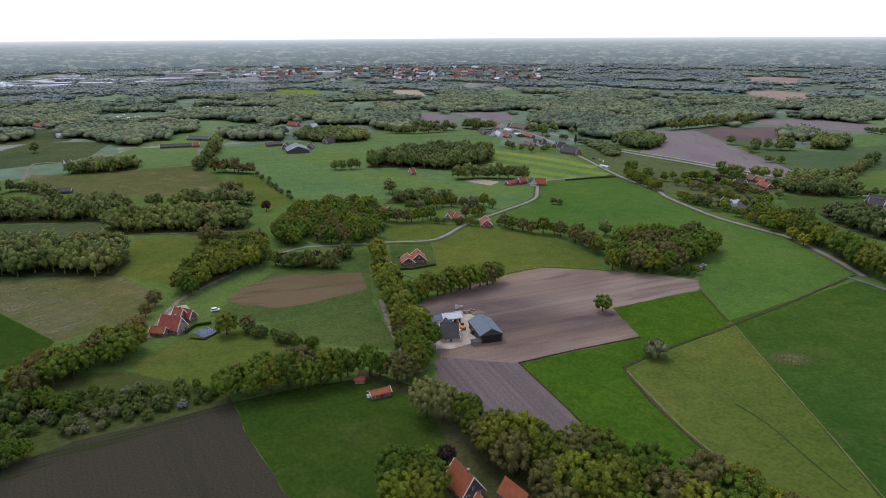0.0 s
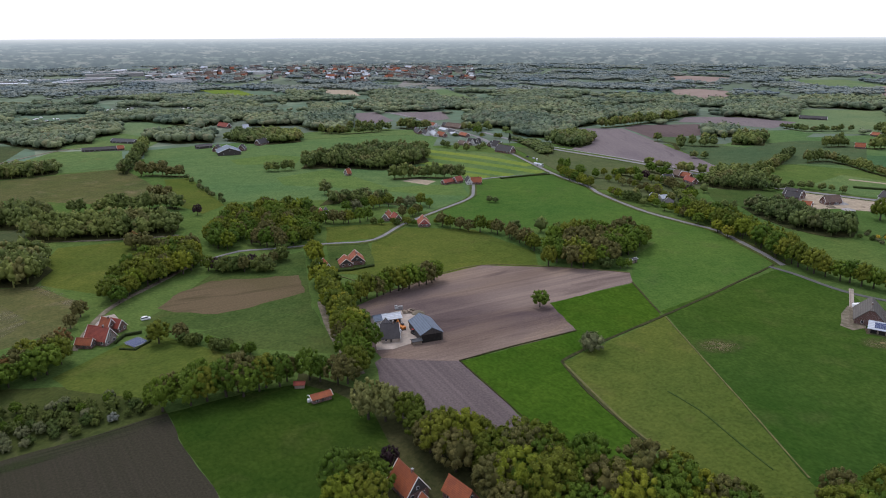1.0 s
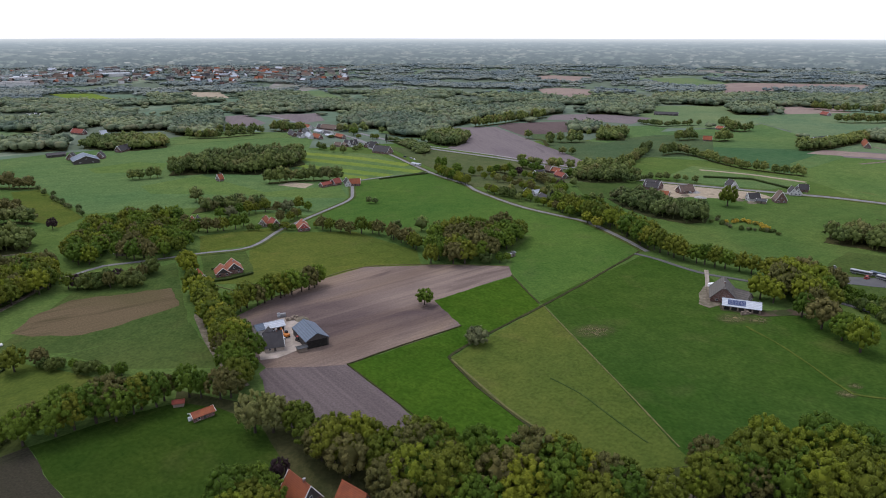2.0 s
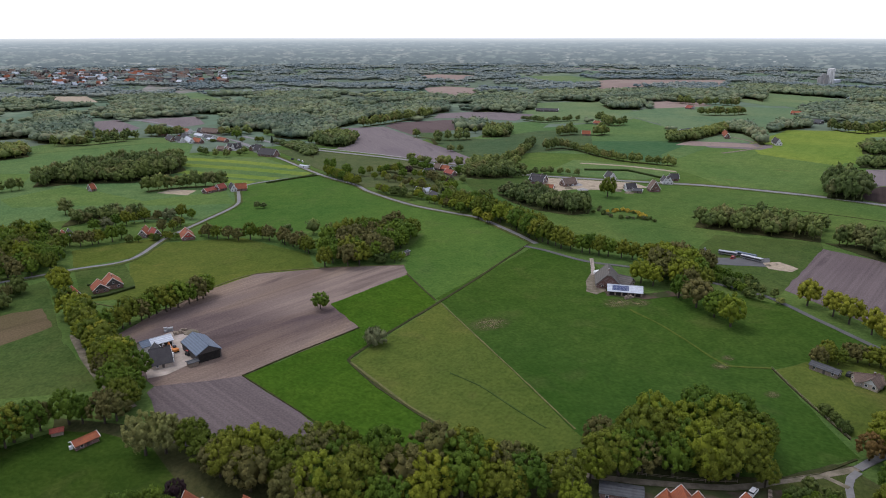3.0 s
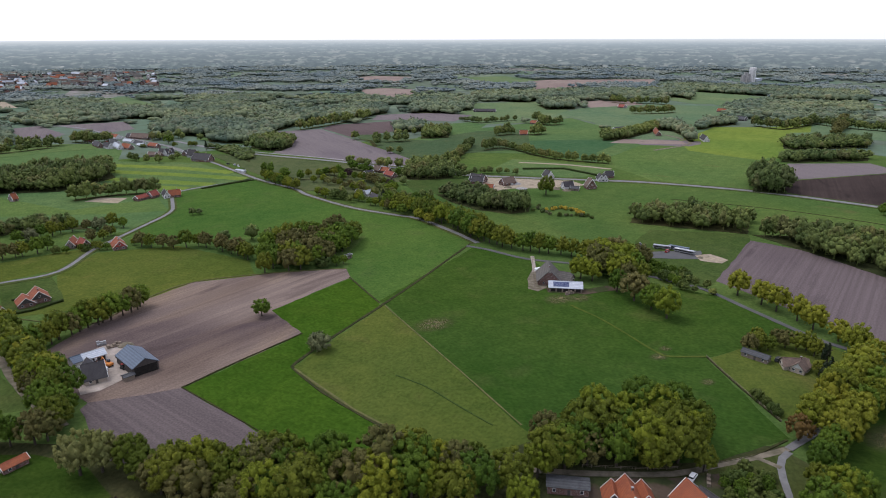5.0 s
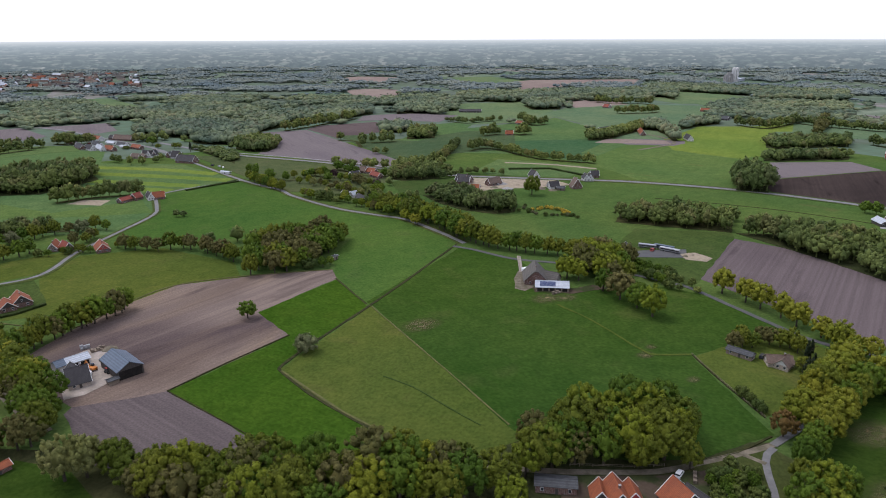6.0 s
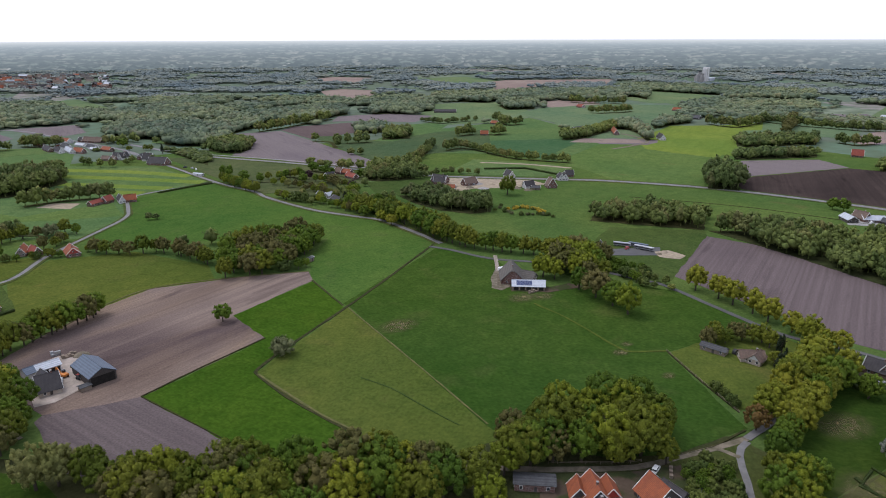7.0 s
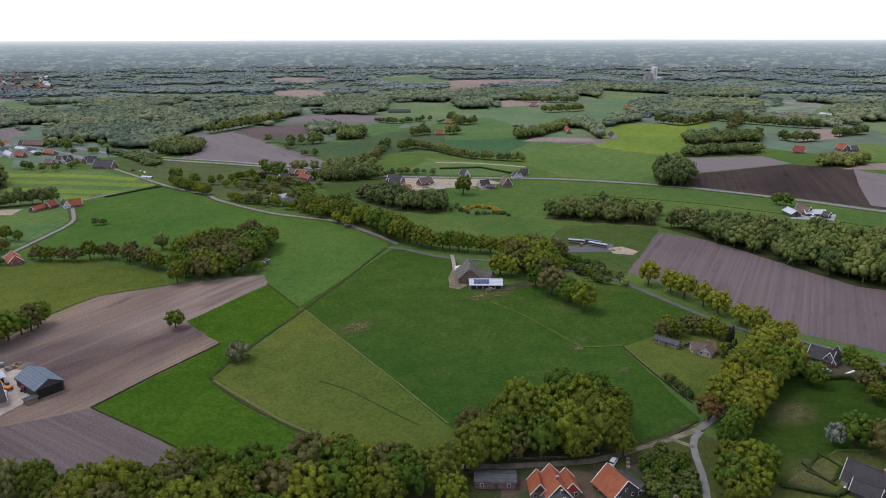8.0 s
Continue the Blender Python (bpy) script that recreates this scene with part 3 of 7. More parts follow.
field("meadow", "olive meadow among woods", [(-217.5, 435.7), (-222, 469), (-146, 489), (-133.7, 474.1), (-150, 370.2), (-199.5, 393.5)], "grass_olive")
field("crop_field", "grey-green crop field beside a wood", [(-394, 503), (-346, 510), (-267, 520), (-250, 484), (-283, 447), (-302, 440), (-343, 432)], "crop_grey")
field("stubble_field", "wide pale stubble field", [(-393, 706), (-337, 736), (-280, 768), (-192, 630), (-248, 599), (-307, 616), (-397, 626), (-440, 714)], "stubble")
field("meadow", "grey-green meadow beside a lane", [(-625, 845), (-572, 874), (-573, 951), (-460, 946), (-429, 806), (-469, 771), (-494, 747), (-546, 733)], "crop_grey")
field("meadow", "green meadow behind a farm track", [(-415, 780), (-406, 895), (-323, 892), (-279, 764), (-335, 746)], "grass_mid")
field("pasture", "wide blue-green pasture", [(-296, 891), (-241, 922), (-100, 981), (14, 1005), (87, 978), (71, 876), (149, 817), (180, 692), (95, 669), (81, 584), (45, 539), (-42, 593), (-134, 596), (-193, 706), (-248, 740)], "crop_blue")
field("pasture", "striped light green pasture", [(62, 872), (148, 809), (178, 698), (100, 668), (84, 677), (41, 730)], "grass_mid")
for line in ([(61, 850), (119, 799), (170, 736)], [(54, 813), (113, 758), (172, 695)], [(47, 771), (96, 725), (137, 684)], [(42, 740), (81, 704), (110, 676)]):
    strip("pasture", "yellow-green mown strip in the pasture", line, 16, "grass_yellow", 0.0, 0, 0.1, "pasture")
field("pasture", "light green strip of pasture", [(-105, 698), (-52, 740), (9, 639), (81, 650), (81, 595), (40, 607), (-46, 646), (-92, 660)], "grass_stripe")
field("meadow", "pale green meadow strip with white sheep track", [(-173, 809), (-129, 840), (-92, 822), (-93, 769), (-159, 778)], "grass_stripe")
field("stubble_field", "small tan plot", [(22, 668), (36, 679), (57, 664), (47, 646)], "sand")
field("meadow", "yellow-green strip between hedges", [(-217, 701), (-194, 706), (-133, 583), (-145, 555), (-183, 597)], "grass_olive")
field("pasture", "large green pasture beside the road", [(98, 655), (180, 686), (200, 598), (214, 520), (248, 460), (249, 385.4), (146.1, 314.6), (145.2, 320.3), (149.5, 369.7), (163.1, 405), (193.2, 440), (165, 453.8), (116.1, 483.5), (72, 500), (49, 539), (80, 579)], "grass_road")
field("meadow", "rounded olive meadow in the middle", [(-6.4, 457.4), (19, 496.6), (70, 484.5), (102.8, 426.9), (98.9, 396.4), (63.2, 402.5), (32.8, 386.3), (-29.5, 395.6), (-6.9, 410.4)], "grass_olive")
field("garden", "garden lawn round the gabled houses", [(-37.3, 454), (-8.8, 460.2), (-4.4, 412.6), (-32.5, 397.8)], "grass_soft")
field("meadow", "small meadow beside the lane bend", [(-41, 503), (-6, 510), (16, 510), (-5.7, 469.9), (-37.9, 462.2)], "grass_olive")
field("tilled_field", "purple-brown harrowed field with pale patches", [(-19.1, 338.1), (5, 363), (29.2, 384.4), (63.2, 402.5), (110.2, 394.1), (151.6, 379.2), (147.5, 362.4), (91, 336.3), (95.2, 299.2), (33.5, 272.8), (19, 274.7), (-1.3, 279.4), (-11.1, 305.3)], "plough")
field("tilled_field", "purple-brown arm of the harrowed field", [(33.5, 272.8), (55.1, 215.7), (42.5, 205.3), (18.9, 208.9), (0.9, 234), (-4.4, 275), (-1.3, 279.4), (19, 274.7)], "plough_lower")
field("pasture", "bright green freshly sown pasture", [(90.8, 335.5), (147.2, 361.5), (144.7, 316.8), (143.3, 311.9), (94.5, 279.3), (95, 298.6)], "grass_bright")
field("pasture", "vivid green pasture wedge", [(34, 272.3), (95, 298.6), (94.5, 279.3), (79.3, 267.4), (81.6, 244.8), (87.5, 221), (93.7, 200.1), (74, 180.5), (54.9, 215)], "grass_bright")
field("meadow", "yellowish green triangular meadow", [(79.2, 266.9), (145.5, 311.8), (142, 228.2), (138.2, 177.2), (136.8, 167), (106.6, 167.3), (93.6, 199.8), (87.3, 220.6), (81.5, 244.4)], "grass_olive")
field("pasture", "great green pasture with worn spots", [(147, 313.8), (146.1, 318.6), (247.7, 377), (263.9, 334), (246.2, 274.6), (284.3, 259.3), (303.9, 247.8), (311.8, 228.2), (307.1, 174.8), (244, 179.5), (216.7, 120.5), (179.3, 125.9), (159.7, 137.6), (136.9, 166.4)], "grass_dark")
field("garden", "lawn round the bungalow", [(243.9, 178.8), (307.6, 174.5), (301.8, 145.8), (251.6, 128.2), (225.3, 129.8)], "grass_olive")
field("pasture", "shady green paddock", [(241.9, 123.7), (303.3, 127.4), (306.1, 112.2), (311.6, 91.7), (321.9, 67.6), (269.8, 52.4), (237.1, 79.9), (198.8, 81.6), (194.9, 94)], "grass_shade")
field("tilled_field", "ridged purple-brown field", [(332.7, 247.5), (424, 288), (435, 250), (439.6, 178.1), (433.4, 137.2), (427.2, 74.2), (340.3, 53.4), (335.1, 100.5), (325.4, 134.1), (330.1, 189.2)], "plough_purple")
field("pasture", "green paddock beside the machine yard", [(311.3, 300.1), (381, 348), (435, 298), (424, 288), (324.3, 240.8), (306.5, 245.7), (312.6, 288.5)], "grass_soft")
field("pasture", "long green field south of the main road", [(331, 427), (405, 447), (456, 486), (564, 378), (598, 202), (627, 122), (576, 110), (499, 247), (492, 333), (385, 345)], "grass_field")
field("meadow", "paddock behind the road trees", [(265, 572), (341, 601), (367, 556), (328, 507), (295, 501), (332, 420), (385, 345), (336.1, 321.7), (276.9, 376.8), (253, 466)], "grass_field")
field("tilled_field", "dark freshly ploughed field", [(616, 393), (653, 398), (781, 365), (804, 308), (796, 266), (804, 164), (656, 129), (610, 281), (588, 369)], "plough_dark")
field("tilled_field", "brown corner of a ploughed field", [(804, 308), (796, 266), (804, 164), (656, 129), (639, 226), (715, 266)], "plough_far")
field("tilled_field", "pale ploughed field behind a tree row", [(727, 461), (808, 413), (785, 367), (656, 400), (618, 394)], "plough_far")
field("pasture", "light green pasture with grazing tracks", [(654, 694), (756, 649), (756, 480), (636, 440), (568, 395), (523, 473), (536, 518), (543, 581)], "grass_stripe")
field("pasture", "bright yellow-green sown pasture", [(759, 647), (854, 689), (917, 711), (994, 641), (990, 564), (793, 508), (751, 484), (703, 579)], "grass_yellow")
field("crop_field", "blue-green corn field", [(433, 792), (519, 859), (587, 902), (766, 922), (772, 827), (704, 655), (546, 579), (524, 663), (462, 712)], "crop_blue")
field("crop_field", "deep green corn strip", [(487, 749), (576, 743), (708, 659), (551, 584), (524, 663)], "grass_mid")
field("tilled_field", "pinkish dry field among woods", [(764, 1747), (845, 1777), (910, 1667), (783, 1498), (695, 1404), (688, 1504)], "plough_pink")
field("tilled_field", "pale brown field among far woods", [(982, 2293), (1081, 2346), (1182, 2213), (971, 1929), (914, 2051)], "plough_pink")
field("tilled_field", "purple field before the village wood", [(-50, 1288), (-3, 1305), (28, 1170), (7, 1132), (-26, 1157)], "plough_far")
field("tilled_field", "brown field behind the village road", [(19, 1294), (126, 1298), (126, 1181), (83, 1151)], "plough_far")
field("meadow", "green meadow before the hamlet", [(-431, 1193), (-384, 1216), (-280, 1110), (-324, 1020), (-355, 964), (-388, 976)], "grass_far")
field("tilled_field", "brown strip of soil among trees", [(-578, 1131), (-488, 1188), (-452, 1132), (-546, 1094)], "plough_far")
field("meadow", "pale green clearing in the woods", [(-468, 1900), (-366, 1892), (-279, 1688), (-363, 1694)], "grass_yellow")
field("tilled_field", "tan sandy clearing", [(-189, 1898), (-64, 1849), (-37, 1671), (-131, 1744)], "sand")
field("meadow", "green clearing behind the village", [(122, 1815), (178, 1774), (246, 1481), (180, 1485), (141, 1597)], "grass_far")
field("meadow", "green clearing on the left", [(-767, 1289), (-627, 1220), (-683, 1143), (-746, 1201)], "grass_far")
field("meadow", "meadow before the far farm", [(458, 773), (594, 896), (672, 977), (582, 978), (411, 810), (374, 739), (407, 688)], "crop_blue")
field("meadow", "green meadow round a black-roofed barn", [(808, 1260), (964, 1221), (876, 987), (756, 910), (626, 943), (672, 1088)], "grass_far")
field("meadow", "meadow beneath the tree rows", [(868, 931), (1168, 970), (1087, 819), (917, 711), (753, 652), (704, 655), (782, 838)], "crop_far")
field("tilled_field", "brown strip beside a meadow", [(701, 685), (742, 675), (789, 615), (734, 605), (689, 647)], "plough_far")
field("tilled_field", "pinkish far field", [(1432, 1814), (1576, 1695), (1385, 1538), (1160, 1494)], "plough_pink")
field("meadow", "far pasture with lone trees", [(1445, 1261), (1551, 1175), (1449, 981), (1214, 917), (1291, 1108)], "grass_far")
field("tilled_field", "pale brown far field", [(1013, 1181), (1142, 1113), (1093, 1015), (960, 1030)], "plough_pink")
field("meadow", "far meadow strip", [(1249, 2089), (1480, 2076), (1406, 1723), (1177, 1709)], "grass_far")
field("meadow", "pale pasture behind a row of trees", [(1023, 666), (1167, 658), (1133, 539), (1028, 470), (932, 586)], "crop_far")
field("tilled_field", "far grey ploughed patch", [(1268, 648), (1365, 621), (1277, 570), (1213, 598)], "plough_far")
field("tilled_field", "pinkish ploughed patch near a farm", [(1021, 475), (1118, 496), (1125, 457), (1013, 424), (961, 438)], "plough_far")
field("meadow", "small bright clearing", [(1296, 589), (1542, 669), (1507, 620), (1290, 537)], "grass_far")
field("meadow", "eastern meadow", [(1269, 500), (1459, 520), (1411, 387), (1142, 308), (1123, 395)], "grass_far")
field("meadow", "northern roadside meadow", [(186, 1013), (216, 1055), (303, 1001), (282, 936), (238, 911)], "grass_mid")
field("meadow", "verge meadow between the two roads", [(202, 741), (271, 727), (333, 658), (345, 584), (281, 606), (276, 549), (242, 547), (207, 618), (189, 696)], "grass_rough")
field("meadow", "green field beyond the village", [(238, 1032), (288, 1097), (325, 1067), (298, 1004)], "grass_far")
field("meadow", "green strip behind the hedges", [(305, 605), (361, 593), (367, 556), (331, 541), (297, 568)], "grass_mid")
field("meadow", "green pastures beyond the hedges", [(421, 609), (477, 648), (531, 567), (529, 537), (472, 521), (410, 577)], "grass_mid")
field("building_plot", "bare sandy building plot with heaps", [(373, 576), (407, 572), (451, 515), (451, 490), (409, 500), (380, 516), (339, 514), (337, 530)], "sand")
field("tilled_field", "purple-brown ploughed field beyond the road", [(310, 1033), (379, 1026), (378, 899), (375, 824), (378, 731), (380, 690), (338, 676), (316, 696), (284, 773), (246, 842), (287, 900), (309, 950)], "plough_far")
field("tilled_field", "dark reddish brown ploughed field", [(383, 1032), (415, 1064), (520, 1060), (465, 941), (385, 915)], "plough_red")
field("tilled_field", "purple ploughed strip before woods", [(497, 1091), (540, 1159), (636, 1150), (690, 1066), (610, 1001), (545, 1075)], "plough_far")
field("crop_field", "pale blue-green young corn", [(383, 692), (436, 764), (497, 822), (555, 885), (722, 888), (818, 945), (778, 816), (679, 710), (506, 792), (468, 746)], "crop_blue")
field("crop_field", "deep green corn strip", [(466, 742), (506, 792), (679, 710), (688, 682), (591, 629), (552, 579), (528, 693)], "crop_deep")
field("pasture", "bright yellow-green sown pasture", [(705, 586), (743, 596), (867, 693), (926, 720), (998, 673), (976, 634), (840, 543), (721, 487), (708, 546)], "grass_yellow")
field("pasture", "yellow-green pasture beside the double wood", [(998, 673), (959, 622), (995, 602), (1086, 657), (1042, 665)], "grass_yellow")
field("tilled_field", "reddish strip of soil beside the farm", [(665, 682), (707, 701), (760, 642), (744, 617), (680, 668)], "plough_pink")
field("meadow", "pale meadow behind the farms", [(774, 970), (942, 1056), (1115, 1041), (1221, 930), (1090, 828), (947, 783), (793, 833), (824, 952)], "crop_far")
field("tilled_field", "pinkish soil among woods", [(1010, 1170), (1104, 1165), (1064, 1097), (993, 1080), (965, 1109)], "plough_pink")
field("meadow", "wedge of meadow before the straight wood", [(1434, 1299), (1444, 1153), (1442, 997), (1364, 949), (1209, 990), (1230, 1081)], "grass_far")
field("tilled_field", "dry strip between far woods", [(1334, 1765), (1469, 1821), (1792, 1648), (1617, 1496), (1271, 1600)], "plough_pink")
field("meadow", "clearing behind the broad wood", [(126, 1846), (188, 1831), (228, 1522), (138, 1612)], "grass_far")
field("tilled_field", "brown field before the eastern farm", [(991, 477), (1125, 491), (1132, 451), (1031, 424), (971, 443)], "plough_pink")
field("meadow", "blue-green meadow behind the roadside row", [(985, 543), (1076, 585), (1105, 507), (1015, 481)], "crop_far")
field("meadow", "green meadow at the eastern edge", [(857, 333), (1000, 387), (1036, 340), (902, 293)], "grass_stripe")
field("tilled_field", "pale soil at the eastern edge", [(794, 316), (856, 311), (894, 290), (840, 271)], "plough_pink")
field("tilled_field", "purple strip behind the roadside row", [(1208, 648), (1315, 662), (1333, 596), (1245, 595)], "plough_far")
field("farmyard", "gravel yard between the barns", [(-4.1, 298.7), (-2.9, 326.3), (9.1, 333.7), (19.4, 329.7), (28.7, 304.8), (17.6, 295.9), (3.9, 287.5), (-3.5, 287.6)], "gravel")
field("farmyard", "bare trampled earth beside the barn", [(238.2, 305.3), (249.1, 315.3), (253.9, 308.8), (238.9, 287.3), (230.7, 285.5), (228.5, 291.8)], "dirt")
field("farmyard", "narrow earth strip beside the cattle barn", [(238.4, 287.7), (258.5, 273.3), (271.1, 272.1), (275.6, 262.4), (264.4, 265.2), (250.9, 267.5), (234.7, 281.2)], "yard")
field("farmyard", "gravel drive of the red farm", [(-146.9, 314.1), (-148.3, 340.1), (-140.6, 344), (-130.4, 328.3), (-135.7, 307.1)], "gravel")
field("farmyard", "concrete yard of the eastern farm", [(556, 256), (583, 230), (561, 222), (540, 246)], "concrete")
field("machine_yard", "dark paved yard under long trailers", [(332.9, 310.5), (373.4, 289.2), (358.7, 277.3), (326.5, 299.1)], "asphalt_dark")
field("sand_heap", "spread of yellow sand on a yard", [(361.8, 284.7), (372.6, 281.2), (372.3, 266.7), (363.1, 264.3), (355.7, 274.9)], "sand")
field("scrubland", "dark overgrown ground beside the fork", [(177.1, 124.2), (207.9, 116.1), (208.6, 104.1), (200.4, 81.5), (235.3, 79.1), (254.1, 64.5), (194.1, 43.3), (132.2, 91.2)], "scrub", False)
field("farmyard", "dirt yard between the orange-roofed houses", [(134.7, 142.6), (159.7, 127.2), (188.1, 115.6), (169.8, 98.7), (151.8, 96.2), (115.6, 124.1)], "yard")
field("garden", "vegetable plot with clipped hedges", [(215.1, 78.4), (230.2, 78.8), (227.4, 65), (206.7, 63.4)], "grass_olive")
field("farmyard", "paved yard beside the dark-roofed house", [(296, 120), (306.9, 115.1), (308.5, 96.8), (298.3, 95), (284.9, 109.9)], "yard")
field("meadow", "rough roadside meadow with scattered trees", [(173, 873), (221, 831), (304, 709), (293, 624), (254, 586), (206, 609), (190, 710)], "grass_rough")
field("meadow", "green field right of the cottages", [(306, 600), (367, 598), (366, 542), (313, 520), (292, 552)], "grass_soft")
field("meadow", "pale meadow behind the far barn", [(-462, 1044), (-432, 1103), (-297, 983), (-300, 891), (-407, 914)], "grass_mid")
field("meadow", "green pasture before the camp site", [(-679, 1073), (-619, 1111), (-542, 1067), (-530, 960), (-602, 922)], "crop_grey")
field("meadow", "pasture beside the village road", [(-121, 1023), (-38, 1084), (67, 1039), (88, 990), (14, 993), (-99, 964)], "grass_mid")

field("headland", "green headland between the scrub and the tilled field", [(-160.3, 182.7), (-151, 196.8), (-134.2, 212.7), (-105.1, 227.4), (-84.5, 239.7), (-81.9, 235.4), (-102.7, 221.2), (-130.3, 205), (-146.4, 189.5), (-156.5, 177.3)], "sprout", False)
strip("field_edge", "pale trodden strip along the stubble field", [(-202.3, 390.5), (-180.7, 372.6), (-157.9, 352.6)], 7, "streak", 0.0, 0, 0.3)
field("stubble_wear", "broken pale streaks across the stubble field", [(-264.2, 378.8), (-242.7, 376.5), (-205.3, 362.1), (-181.1, 338.3), (-188.7, 300.7), (-218.2, 323.7), (-239.6, 339.2)], "streak", False)
worn_spot((156.6, 275.3), 9.0, "bald patch of worn turf in the pasture")
worn_spot((226, 164.1), 3, "small bare patch in the pasture")
worn_spot((235.4, 195.7), 3, "small bare patch beside the cattle path")
worn_spot((226.6, 191.4), 4, "trodden corner of the cattle path")
worn_spot((248.1, 101.4), 10, "dry patch in the shady paddock")
worn_spot((215.2, 77.6), 10, "dry grass before the vegetable plot")

field("pasture", "open green pasture with scattered trees", [(395, 938), (436, 920), (451, 844), (469, 826), (523, 859), (575, 876), (656, 854), (542, 698), (471, 710), (396, 712), (372, 713), (381, 830)], "grass_haze")
FIELDS.append([(583, 302), (602, 276), (623, 208), (638, 160), (618, 154), (573, 189), (520, 263)])
worn_spot((233.5, 269.7), 8.0, "trampled earth before the cattle barn")
worn_spot((244.1, 264.8), 6.0, "trampled earth at the barn corner")

# ---------------------------------------------------------------- roads, tracks, ditches, edges
strip("verge", "grassy verge along the country road", [(157, 907), (182, 692), (200, 624), (202, 591), (217, 527), (238, 484), (249, 463), (253.1, 419.2), (253.3, 382.3)], 9, "verge")
strip("verge", "grassy verge along the farm lane", [(-72.5, 450.7), (-37.6, 458), (-5.6, 464.3), (18, 506), (48, 544), (80, 586), (88, 617), (94, 663)], 7, "verge")
strip("verge", "grassy verge along the main road", [(187, 924), (223, 844), (290, 743), (363, 614), (412, 560), (473, 505), (515, 465), (570, 383), (608, 280), (625, 209), (652, 128)], 14, "verge")
strip("road", "grey asphalt country road with worn edges", [(141, 954), (157, 864), (182, 692), (200, 624), (202, 591), (217, 527), (238, 484), (249, 463), (253.1, 419.2), (253.3, 382.3)], 3.8, "asphalt")
strip("road", "asphalt road with tree shade painted into its colour", [(242.7, 380.8), (250.2, 366.7), (261, 336.3), (280.6, 313.5), (297.4, 288.8), (312, 250.3), (314.9, 235.5), (310.5, 201.2), (306.7, 158.8), (316.9, 130), (320.9, 95.2), (323.6, 49.3)], 3.0, "asphalt_dark")
strip("road", "narrow asphalt farm lane", [(-108.6, 436), (-95.7, 448.5), (-72.7, 452), (-37.7, 459.4), (-5.6, 465.7), (18, 506), (48, 544), (80, 586), (88, 617), (94, 663)], 3.0, "asphalt")
strip("road", "asphalt side road", [(94, 663), (124, 676), (182, 689)], 3.0, "asphalt")
strip("road", "straight main road with a cycle path", [(158, 1010), (187, 924), (223, 844), (290, 743), (363, 614), (412, 560), (473, 505), (515, 465), (570, 383), (608, 280), (625, 209), (652, 128)], 7, "asphalt")
strip("cycle_path", "pale cycle path beside the main road", [(227, 860), (296, 757), (369, 625)], 2.5, "concrete")
strip("road", "village street", [(-3, 1315), (49, 1246), (90, 1121), (142, 965), (157, 864)], 5, "asphalt")
strip("track", "sandy track along the avenue", [(-34.1, 350.6), (-27.2, 315.8), (-18.4, 285.4), (-9.9, 264.4)], 3.4, "dirt")
strip("track", "dirt track under the oaks", [(55.9, 186.8), (84.5, 180.2), (113.3, 161.8), (138.1, 143.5), (163.5, 127.9), (179.5, 123.6), (194.1, 119.8), (210.1, 116.8)], 2.7, "dirt")
strip("road", "curving asphalt lane at the fork", [(208.7, 115.5), (203.3, 114.5), (198.5, 111.9), (192.8, 106.9), (187.2, 101.5), (180.4, 95.5), (172.6, 89.7), (163.8, 83.8)], 2.4, "asphalt")
strip("track", "short dirt link from the track to the fork", [(195.7, 119.5), (196.7, 116.0), (197.8, 111.2)], 2.0, "dirt")
strip("road", "lane running along the lime trees", [(210.1, 116.8), (233.7, 118.9), (264.8, 124.2), (301.4, 130.4), (317.5, 130.3)], 3.0, "asphalt")
strip("track", "sandy farm drive", [(267.7, 338.8), (258.2, 325), (249.2, 312.5)], 2.4, "gravel")
strip("track", "farm track past the red farm", [(-143.7, 300.7), (-146.8, 328.5), (-145.1, 356.7), (-132.7, 389.3), (-118, 427.6), (-108.6, 436)], 3.0, "dirt")
strip("track", "sandy lane on the left", [(-418, 657), (-442, 708), (-472, 778), (-438, 799), (-406, 895), (-352, 932)], 4, "dirt")
strip("track", "pale farm track in far meadows", [(668, 606), (750, 619), (781, 666), (788, 700)], 5, "dirt")
strip("track", "lane beneath the woods", [(-245, 491), (-225, 485), (-187, 486), (-147, 492)], 3, "dirt")
strip("track", "light strip between far fields", [(469, 625), (505, 587), (531, 540)], 6, "sand")
strip("ditch", "dark overgrown ditch between pastures", [(79.1, 267.4), (94, 279.3), (146.1, 313.2), (189.7, 342.8), (248.4, 384.4)], 1.43, "ditch", 0.03, 0.25, 0.35)
strip("ditch", "narrow ditch beside the sown pasture", [(147.2, 363.3), (145.9, 339.4), (144.9, 316)], 0.99, "ditch", 0.03, 0.2, 0.35)
strip("ditch", "sedge-lined ditch along the meadow", [(79.1, 267.4), (81.6, 244.8), (87.5, 221), (93.7, 200.1)], 1.32, "ditch", 0.03, 0.2, 0.35)
strip("field_edge", "dry grass line between two meadows", [(145.8, 311.1), (141.3, 227), (138.2, 177.2)], 0.605, "reed", 0.05, -0.1, 0.4)
strip("field_edge", "dry grass edge round the meadow", [(79.7, 264.8), (83.6, 243.9), (88.9, 219), (94.8, 200.7)], 0.88, "reed", 0.05, -0.1, 0.4)
strip("ditch", "dark furrow at the field edge", [(33.5, 272.8), (61.7, 285.5), (95.2, 299.2)], 0.715, "ditch", 0.05, 0.2, 0.4)
